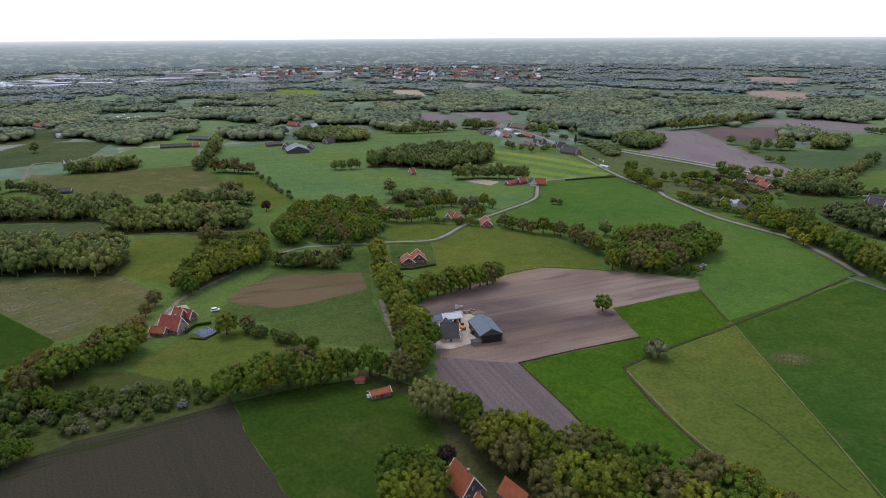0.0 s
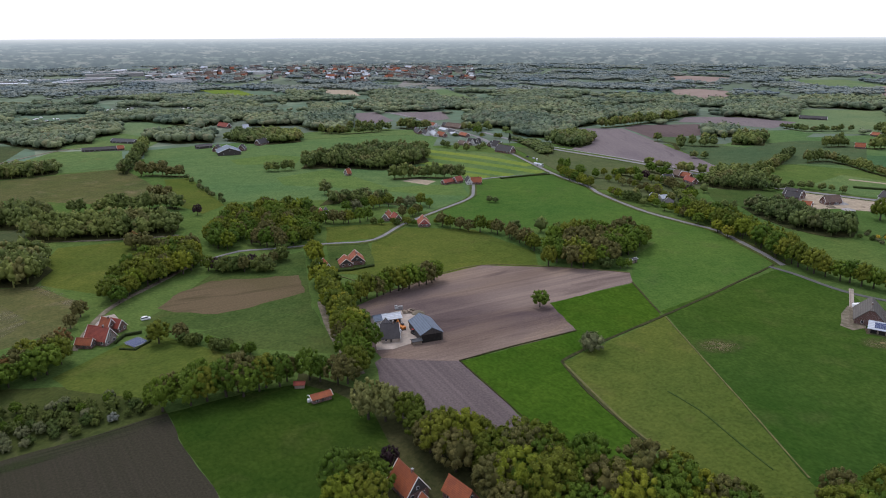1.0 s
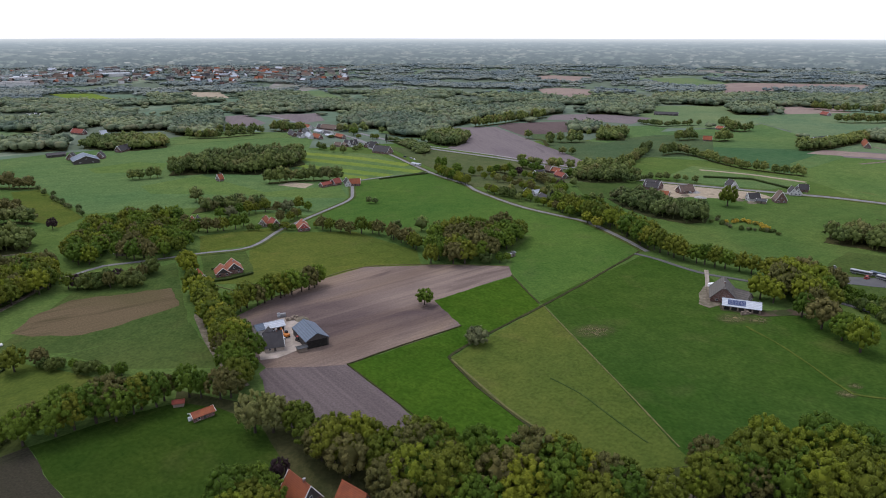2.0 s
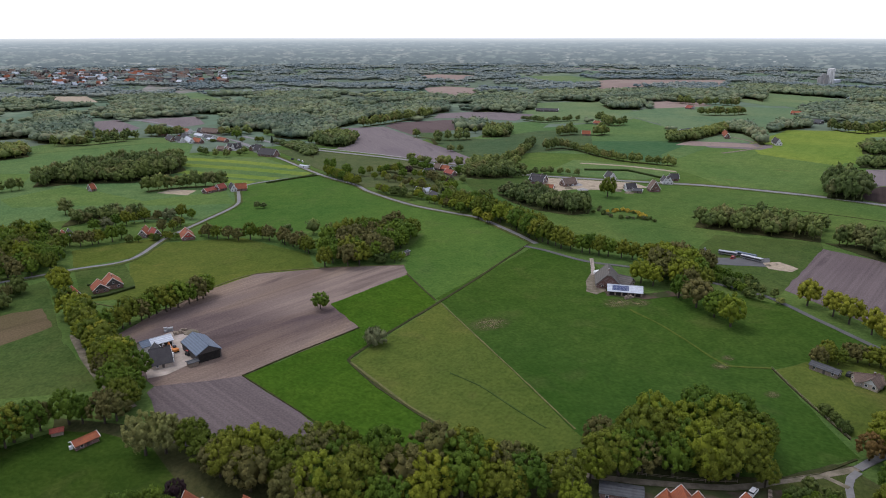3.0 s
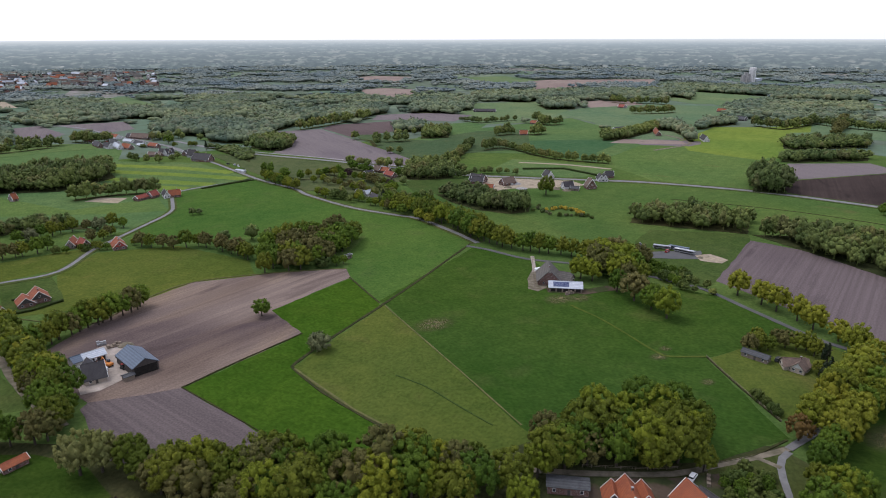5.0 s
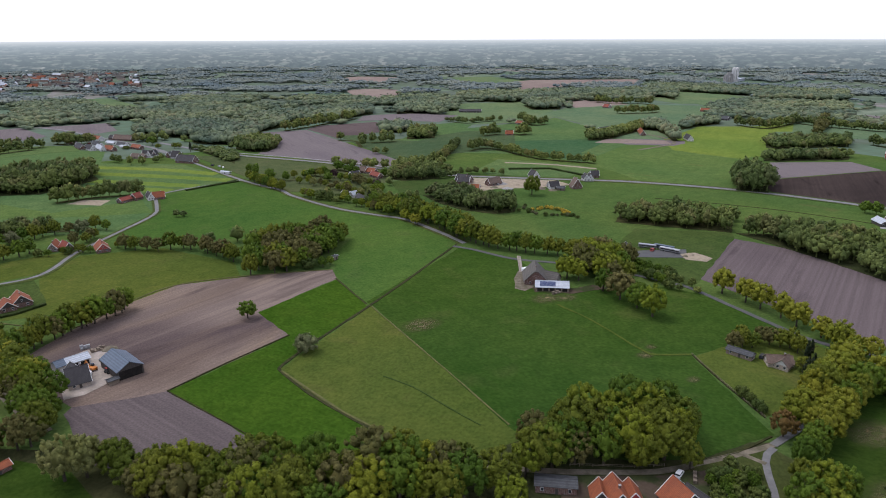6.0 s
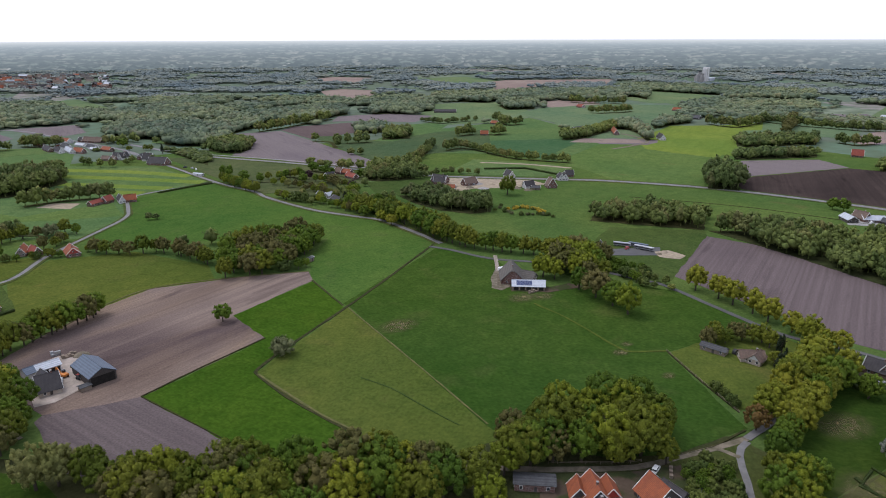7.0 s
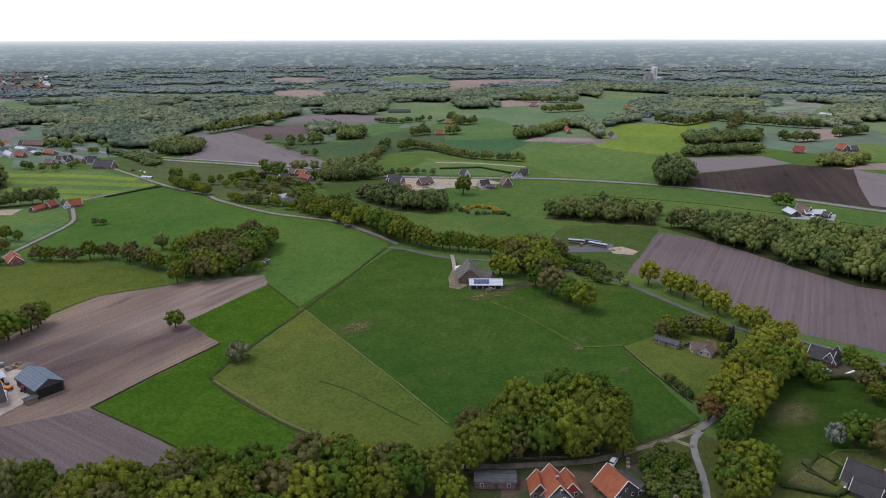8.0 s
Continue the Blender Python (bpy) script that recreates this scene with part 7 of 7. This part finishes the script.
def far_woods():
    """Woods of the far country: crowns packed where a broad noise says wood, clear of fields and roads."""
    rng = random.Random(11)
    near_spots, mid_spots, low_spots = [], [], []
    boxes = [(min(p[0] for p in o), max(p[0] for p in o), min(p[1] for p in o), max(p[1] for p in o), o) for o in FIELDS]
    taken = {(int(x // 14), int(y // 14)) for x, y in SPOTS}

    def free(x, y):
        if (int(x // 14), int(y // 14)) in taken or any((x - cx) ** 2 + (y - cy) ** 2 < (cr + 6) ** 2 for cx, cy, cr in CLEAR):
            return False
        return not any(a <= x <= b and c <= y <= d and inside((x, y), o) for a, b, c, d, o in boxes)

    r = 490.0
    while r < 3420:
        gap = 11.5 if r < 1050 else 12 if r < 1750 else 12.5 if r < 2500 else 16
        n = int(r * radians(112) / gap)
        for i in range(n):
            az = radians(-39) + radians(112) * (i + rng.uniform(-0.45, 0.45)) / n
            rr = r + rng.uniform(-0.5, 0.5) * gap
            x, y = rr * math.sin(az), rr * math.cos(az)
            q = noise.noise((x * 0.0046, y * 0.0046, 3.0)) + 0.5 * noise.noise((x * 0.013, y * 0.013, 8.0))
            hedge_line = r > 1150 and abs(noise.noise((x * 0.0055, y * 0.0055, 21.0))) < 0.012 + 0.000004 * rr
            need = 0.36 if r < 1250 else 0.16 if r < 1800 and x > 900 else 0.0
            if (q < need and not hedge_line) or not free(x, y):
                continue
            h = rng.uniform(8, 14) * (0.7 if q < need else 1.0) * (1 + 0.35 * noise.noise((x * 0.02, y * 0.02, 5.0)))
            w = gap * rng.uniform(1.2, 1.9)
            if r < 1050:
                near_spots.append((x, y, h, h * rng.uniform(0.8, 1.05)))
            elif r < 1750:
                mid_spots.append((x, y, h, w))
            else:
                low_spots.append((x, y, h, w))
        r += gap * (1.0 if r < 1750 else 1.15)
    joined("far_wood", "scattered woods and hedgerows in spring leaf", near_spots, LEAN, "wood")
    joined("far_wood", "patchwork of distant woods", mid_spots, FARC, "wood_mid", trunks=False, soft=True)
    joined("far_wood", "woods greyed by painted haze towards the horizon", low_spots, LOWC, "wood_far", trunks=False, soft=True)


far_woods()
tree("conifer", *[(244.3, 76.5)][0], 10, "beside the slate-roofed house")
tree("conifer", *[(265.5, 138.2)][0], 10, "round the bungalow")
tree("conifer", *[(271.1, 139.3)][0], 8.5, "round the bungalow")
tree("green", *[(277.8, 106.6)][0], 9, "before the dark-roofed house", 10)
tree("brown", *[(282.2, 171)][0], 8, "round the bungalow")
tree("oak", *[(276.3, 177.2)][0], 7.5, "round the bungalow")

# ---------------------------------------------------------------- loose things
def wheel(parent, x, y, r, w=0.3):
    t = part("wheel", tube(r, -w / 2, w / 2, 14), M["rubber"], parent)
    t.matrix_basis = pose(x, y, r, 90, 0, 0)
    rim = part("rim", tube(r * 0.55, -w / 2 - 0.02, w / 2 + 0.02, 10), M["metal"], t)
    return t


def tractor(x, y, ang, paint, label):
    e = thing("tractor", label, "tractor", pose(x, y, 0, 0, 0, ang))
    part("bonnet", box(0.3, 2.2, -0.45, 0.45, 0.8, 1.6, None, 0.1), M[paint], e)
    part("chassis", box(-1.2, 2.1, -0.35, 0.35, 0.5, 0.85), M["rubber"], e)
    c = part("cab", box(-1.2, 0.3, -0.75, 0.75, 1.0, 2.6, None, 0.1), M["glass"], e)
    part("cab_roof", box(-1.3, 0.4, -0.85, 0.85, 2.6, 2.75, None, 0.05), M[paint], c)
    part("exhaust", tube(0.06, 1.5, 2.5, 6, None, None, (1.4, 0.3)), M["metal"], e)
    for s in (-1, 1):
        wheel(e, -0.7, s * 0.9, 0.85, 0.45)
        wheel(e, 1.7, s * 0.8, 0.5, 0.3)
    return e


def digger(x, y, ang, label):
    e = thing("excavator", label, "excavator", pose(x, y, 0, 0, 0, ang))
    for s in (-1, 1):
        part("track", box(-1.8, 1.8, s * 1.0 - 0.3, s * 1.0 + 0.3, 0, 0.8, None, 0.25), M["rubber"], e)
    part("house", box(-1.9, 1.2, -1.2, 1.2, 0.85, 1.9, None, 0.12), M["orange"], e)
    part("cab", box(0.1, 1.4, -1.2, 0.0, 1.9, 3.0, None, 0.1), M["glass"], e)
    part("boom", beam((1.0, 0.4, 1.6), (3.6, 0.4, 4.0), 0.4, 0.5), M["orange"], e)
    part("stick", beam((3.6, 0.4, 4.0), (5.0, 0.4, 1.6), 0.3, 0.4), M["orange"], e)
    part("bucket", box(4.5, 5.4, -0.1, 0.9, 0.3, 1.3, None, 0.2), M["metal"], e)
    return e


def van(x, y, ang, paint, label, name="van", L=4.6):
    e = thing(name, label, "car", pose(x, y, 0, 0, 0, ang))
    part("body", box(-L / 2, L / 2, -0.9, 0.9, 0.35, 1.15, None, 0.12), M[paint], e)
    part("cabin", box(-L / 2 + 0.2, L / 2 - 1.1, -0.82, 0.82, 1.15, 1.85, None, 0.15), M["glass"], e)
    part("roof", box(-L / 2 + 0.3, L / 2 - 1.4, -0.78, 0.78, 1.85, 1.95, None, 0.04), M[paint], e)
    for s in (-1, 1):
        for q in (-1, 1):
            wheel(e, q * L * 0.31, s * 0.85, 0.33, 0.22)
    return e


def caravan(x, y, ang, label):
    e = thing("caravan", label, "caravan", pose(x, y, 0, 0, 0, ang))
    part("body", box(-2.6, 2.6, -1.1, 1.1, 0.5, 2.6, None, 0.35), M["white"], e)
    for q in (-1.4, 0.6):
        window(e, q, -1.1, 1.4, 1.1, 0.7, 0, "metal")
    part("door", box(-0.6, 0.0, -1.14, -1.08, 0.6, 2.2), M["concrete"], e)
    for s in (-1, 1):
        wheel(e, 0, s * 1.0, 0.35, 0.2)
    part("drawbar", beam((2.5, 0, 0.5), (3.8, 0, 0.45), 0.15, 0.12), M["metal"], e)
    return e


def trailer(x, y, ang, L, label, paint="metal"):
    e = thing("trailer", label, "trailer", pose(x, y, 0, 0, 0, ang))
    part("bed", box(-L / 2, L / 2, -1.25, 1.25, 1.0, 1.25), M["metal"], e)
    part("body", box(-L / 2 + 0.1, L / 2 - 0.2, -1.22, 1.22, 1.25, 2.9, None, 0.08), M[paint], e)
    part("stripe", box(-L / 2 + 0.3, L / 2 - 0.4, -1.27, -1.22, 1.6, 2.3), M["rubber"], e)
    for q in (-0.38, -0.3, -0.22):
        for s in (-1, 1):
            wheel(e, q * L, s * 1.05, 0.5, 0.3)
    part("leg", box(L * 0.3, L * 0.3 + 0.2, -0.6, 0.6, 0, 1.0), M["metal"], e)
    return e


def heap(x, y, r, h, material, name, label, seed=0):
    """A loose heap: a lumpy low cone."""
    rng = random.Random(seed)
    bm = bmesh.new()
    rings = []
    for k in range(5):
        q = k / 4
        rings.append([bm.verts.new((math.cos(a) * r * (1 - q) * rng.uniform(0.85, 1.15), math.sin(a) * r * (1 - q) * rng.uniform(0.85, 1.15), h * (1 - (1 - q) ** 1.5) * rng.uniform(0.85, 1.1) - (0.1 if k == 0 else 0)))
                      for a in (2 * math.pi * i / 12 for i in range(12))])
    for r1, r2 in zip(rings, rings[1:]):
        for i in range(12):
            j = (i + 1) % 12
            bm.faces.new((r1[i], r1[j], r2[j], r2[i]))
    ob = mesh_object(name, bm, M[material])
    ob.location = (x, y, 0)
    return tagged(ob, label, name.replace("_", " "))


def stack(x, y, ang, nx, ny, nz, size, material, name, label):
    """A stack of crates or bales, each one a part."""
    rng = random.Random(int(x * 7))
    e = thing(name, label, name.replace("_", " "), pose(x, y, 0, 0, 0, ang))
    sx, sy, sz = size
    for i in range(nx):
        for j in range(ny):
            for k in range(rng.randint(1, nz)):
                o = part("crate", box(i * sx - sx * 0.47, i * sx + sx * 0.47, j * sy - sy * 0.47, j * sy + sy * 0.47, k * sz, (k + 0.97) * sz, None, 0.03), M[material], e)
    return e


def hedge(line, width, height, label, material="hedge"):
    """A clipped hedge: a box-shaped bank of leaf clumps along a line."""
    rng = np.random.default_rng(len(label) + int(abs(line[0][0])))
    pts = []
    for (x1, y1), (x2, y2) in zip(line, line[1:]):
        steps = max(1, int(math.hypot(x2 - x1, y2 - y1) / 0.8))
        pts += [(x1 + (x2 - x1) * i / steps, y1 + (y2 - y1) * i / steps) for i in range(steps)]
    pts.append(line[-1])
    vs, fs, c = [], [], 0
    v0, f0 = ICO[1]
    for x, y in pts:
        r = np.sign(v0) * np.abs(v0) ** 0.5 * (width * 0.5, width * 0.5, height * 0.5) * (1 + rng.normal(0, 0.1, (len(v0), 1))) + (x, y, height * 0.5)
        vs.append(r)
        fs.append(f0 + c)
        c += len(v0)
        n = 20
        d = rng.normal(0, 1, (n, 3))
        d /= np.linalg.norm(d, axis=1)[:, None]
        q = np.sign(d) * np.abs(d) ** 0.5 * (width * 0.52, width * 0.52, height * 0.5) * rng.uniform(0.9, 1.2, (n, 1)) + (x, y, height * 0.5)
        u = np.cross(d, rng.normal(0, 1, (n, 3)))
        u /= np.linalg.norm(u, axis=1)[:, None]
        w = np.cross(d, u)
        s = 0.2
        vs.append(np.stack([q + u * s, q + w * s, q - u * s, q - w * s], 1).reshape(-1, 3))
        k = np.arange(n)[:, None] * 4 + c
        fs.append(np.concatenate([k + [0, 1, 2], k + [0, 2, 3]]))
        c += 4 * n
    ob = new("hedge", array_mesh("hedge", np.concatenate(vs), np.concatenate(fs), M[material]))
    return tagged(ob, label, "hedge")


def fence(line, label, gap=4.0, height=1.2, rails=2):
    """Post-and-wire fence: each post and each rail a part."""
    e = thing("fence", label, "fence", pose(*line[0], 0))
    pts = smooth_line(line, gap)
    o = Vector((*line[0], 0))
    posts = None
    for a in pts:
        if posts is None:
            bm = box(-0.07, 0.07, -0.07, 0.07, -0.2, height, None, 0.015)
            ob = part("post", bm, M["planks"], e)
            posts = ob.data
        else:
            ob = new("post", posts)
            ob.parent = e
        ob.location = Vector((*a, 0)) - o
    for k in range(rails):
        z = height * (0.5 + 0.42 * k)
        for a, b in zip(pts, pts[1:]):
            part("rail", beam(Vector((*a, z)) - o, Vector((*b, z)) - o, 0.05, 0.09), M["planks"], e)
    return e


# grey farm's yard
digger(*(9.3, 309.7), 120, "orange excavator parked on the gravel yard")
tractor(*(15, 303.6), 30, "red", "red tractor parked beside the open barn")
van(*(7.5, 305.1), 80, "white", "white van parked by the thatched farmhouse")
van(*(-0.5, 298.7), 20, "rubber", "dark car parked before the thatched farmhouse", "car")
stack(*(11.1, 329.1), 10, 5, 3, 2, (1.3, 1.1, 0.9), "planks", "crate_stack", "stacked wooden crates behind the white barn")
stack(*(13.8, 316.6), 40, 3, 2, 2, (1.2, 1.0, 0.8), "planks", "pallet_stack", "weathered pallets stacked on the yard")
stack(*(7.1, 335.3), 5, 3, 2, 2, (1.4, 1.2, 1.0), "metal", "crate_stack", "grey bins stacked behind the barn")
heap(*(18.2, 329), 4, 1.6, "dirt", "earth_heap", "grassy heap of earth at the barn corner", 3)
trailer(*(23.2, 306.2), -50, 7, "loaded farm trailer inside the open barn front", "planks")
# red farm
def ground_solar():
    pts = [(-122.6, 305.6), (-118.1, 311.6), (-113.2, 309.5), (-116.8, 301)]
    a, b, d = Vector((*pts[0], 0)), Vector((*pts[1], 0)), Vector((*pts[3], 0))
    e = thing("solar_array", "blue ground-mounted solar panels in tilted rows", "solar panels", pose(a.x, a.y, 0, 0, 0, math.degrees(math.atan2(b.y - a.y, b.x - a.x))))
    L, W = (b - a).length, (d - a).length
    rows, cols = 4, 6
    for j in range(rows):
        y0 = -W * (j + 0.85) / rows
        for i in range(cols):
            x0, x1 = L * i / cols, L * (i + 0.95) / cols
            part("solar_panel", slab([(x0, y0, 0.5), (x1 - 0.12, y0, 0.5), (x1 - 0.12, y0 + W / rows * 0.75, 1.3), (x0, y0 + W / rows * 0.75, 1.3)], 0.06), M["panel"], e)
        part("frame", slab([(-0.1, y0 - 0.12, 0.40), (L, y0 - 0.12, 0.40), (L, y0 + W / rows * 0.75 + 0.12, 1.26), (-0.1, y0 + W / rows * 0.75 + 0.12, 1.26)], 0.05), M["metal"], e)
        for x in (0.3, L / 2, L - 0.3):
            part("leg", box(x - 0.05, x + 0.05, y0 + W / rows * 0.6, y0 + W / rows * 0.7, 0, 1.2), M["metal"], e)


ground_solar()
hedge([(-122.7, 300.4), (-115.6, 299), (-111.4, 308.1), (-114.8, 313.6)], 0.9, 0.9, "dark clipped hedge round the solar panels")
hedge([(-127.3, 307), (-125.9, 315.2), (-119, 317.9)], 1.2, 1.6, "garden hedge of the red farm")
van(*(-121.9, 335), 30, "white", "white van parked on the meadow edge")
van(*(-135.6, 308.5), 60, "metal", "grey car parked at the red farm", "car")
# pasture stable
stack(*(-30.6, 243.5), 20, 2, 1, 2, (1.2, 1.0, 0.7), "white", "crate_stack", "white boxes beside the stable")
# thatched farm and machine yard
stack(*(241.2, 272.7), 0, 4, 1, 2, (1.5, 1.2, 1.0), "planks", "bale_stack", "straw-coloured bales beside the pasture barn")
caravan(*(252.5, 312.6), 0, "white trailer parked at the thatched farm")
trailer(*(359.6, 291.4), -72, 14, "long silver-grey lorry trailer on the yard", "metal")
trailer(*(361.7, 298.2), -69, 14, "blue-grey lorry trailer on the yard", "slate")
trailer(*(354, 306), -56, 12, "low dark lorry trailer on the yard", "metal")
van(*(351.6, 299.3), 20, "red", "small red and white car on the machine yard", "car")
heap(*(365.9, 279.8), 3.5, 1.5, "sand", "sand_heap", "heap of yellow sand at the yard's end", 5)
heap(*(360.4, 279.2), 2.5, 1.2, "dirt", "earth_heap", "low earth heap beside the sand", 6)
# bungalow and dark-roofed house
van(*(269.5, 161.3), 15, "rubber", "dark car parked beside the bungalow", "car")
van(*(293.3, 108.5), -20, "metal", "grey car before the dark-roofed house", "car")
stack(*(298.1, 102.2), -10, 4, 1, 1, (1.6, 1.0, 0.9), "white", "crate_stack", "white wrapped bales at the paddock edge")
hedge([(282.9, 119.9), (281.1, 112.8), (286.6, 106), (295.3, 100.5), (296.5, 92.1)], 2.0, 2.2, "hedge between the paddock and the house")
# orange-roofed yard
van(*(167.6, 122.7), 20, "white", "white car parked behind the orange barn")
stack(*(168, 108), -20, 4, 2, 2, (1.3, 1.1, 0.8), "metal", "junk_stack", "bluish scrap piled beside the barn")
stack(*(168.7, 105.7), 30, 3, 2, 1, (1.5, 1.2, 0.7), "white", "junk_stack", "white sacks piled beside the barn")
stack(*(168.8, 117.3), 40, 5, 1, 2, (1.2, 1.2, 0.7), "planks", "timber_stack", "stacked brown timber behind the barn")
heap(*(168.7, 99.6), 2.5, 1.2, "sand", "sand_heap", "orange sand heap beside the bushes", 8)
# slate-roofed house's garden
hedge([(229.2, 82.5), (226.9, 74), (220.2, 72.6)], 0.9, 0.8, "clipped hedge round the vegetable plot")
hedge([(227.2, 82), (215.6, 80), (215.6, 72.3), (224.2, 72.1)], 0.9, 0.8, "low clipped hedge of the vegetable garden")
hedge([(218.5, 82.9), (215.7, 76), (215.2, 70.8)], 0.9, 0.9, "outer clipped hedge of the garden")
hedge([(201.1, 80.9), (204.8, 74.5), (209.6, 68), (215.4, 67)], 1.6, 1.6, "flowering hedge along the garden path")
stack(*(216, 68), 10, 3, 1, 1, (1.4, 1.0, 0.7), "white", "garden_table", "white garden furniture beside the house")
# eastern farm
heap(*(550, 249), 4, 1.8, "sand", "sand_heap", "yellow sand heap on the eastern farmyard", 9)
van(*(560, 238), 0, "white", "white car on the eastern farmyard", "car")
# building plot
for i, (x, y) in enumerate([(370, 532), (379, 521), (388, 511), (427, 501), (419, 482), (396, 530), (405, 519), (415, 493)]):
    heap(x, y, 3.5 + i % 3, 1.5 + 0.4 * (i % 2), ("sand", "dirt", "concrete")[i % 3], "rubble_heap", "pale heap of sand and rubble on the building plot", 20 + i)
for i, (x, y) in enumerate([(361, 526), (389, 528), (434, 506)]):
    van(x, y, 30 * i, ("white", "metal", "rubber")[i], "car parked at the building plot", "car")
for i, (x, y) in enumerate([(76, 1027), (80, 1013), (83, 1000), (75, 1052), (184, 768), (182, 777), (177, 788)]):
    van(x, y, 20 * i, ("white", "metal", "rubber", "red")[i % 4], "car parked in the village", "car")
# caravans of the far camp site
for i in range(40):
    rr = random.Random(i)
    x, y, r = CAMP[i % len(CAMP)]
    a, d = rr.uniform(0, 6.28), r * math.sqrt(rr.uniform(0.02, 0.95))
    caravan(x + math.cos(a) * d, y + math.sin(a) * d, rr.uniform(0, 180), "white caravan on the far camp site")
# fences and hedges of the lanes
fence([(245, 180.3), (235, 157.1), (224.2, 129.1)], "wooden fence along the bungalow garden ditch", 5)
fence([(265.4, 335.9), (248.6, 312.9), (232, 290.3)], "wooden fence beside the sandy drive", 4)
fence([(140.5, 146.1), (158.3, 133.6), (167.6, 128.9)], "wooden fence along the dirt track", 4)
hedge([(124, 668), (153, 678), (177, 683)], 2.0, 1.6, "dark clipped hedge along the side road")
hedge([(-33.3, 399.9), (-19.2, 400.8), (-5.1, 408.1)], 1.5, 1.5, "garden hedge of the gabled houses")
hedge([(-29.1, 423.5), (-24.6, 422.2), (-23, 421)], 1.2, 1.2, "short green garden hedge beside the house")
hedge([(448, 588), (487, 566), (492, 521)], 2.0, 2.2, "hedge behind the roadside houses")
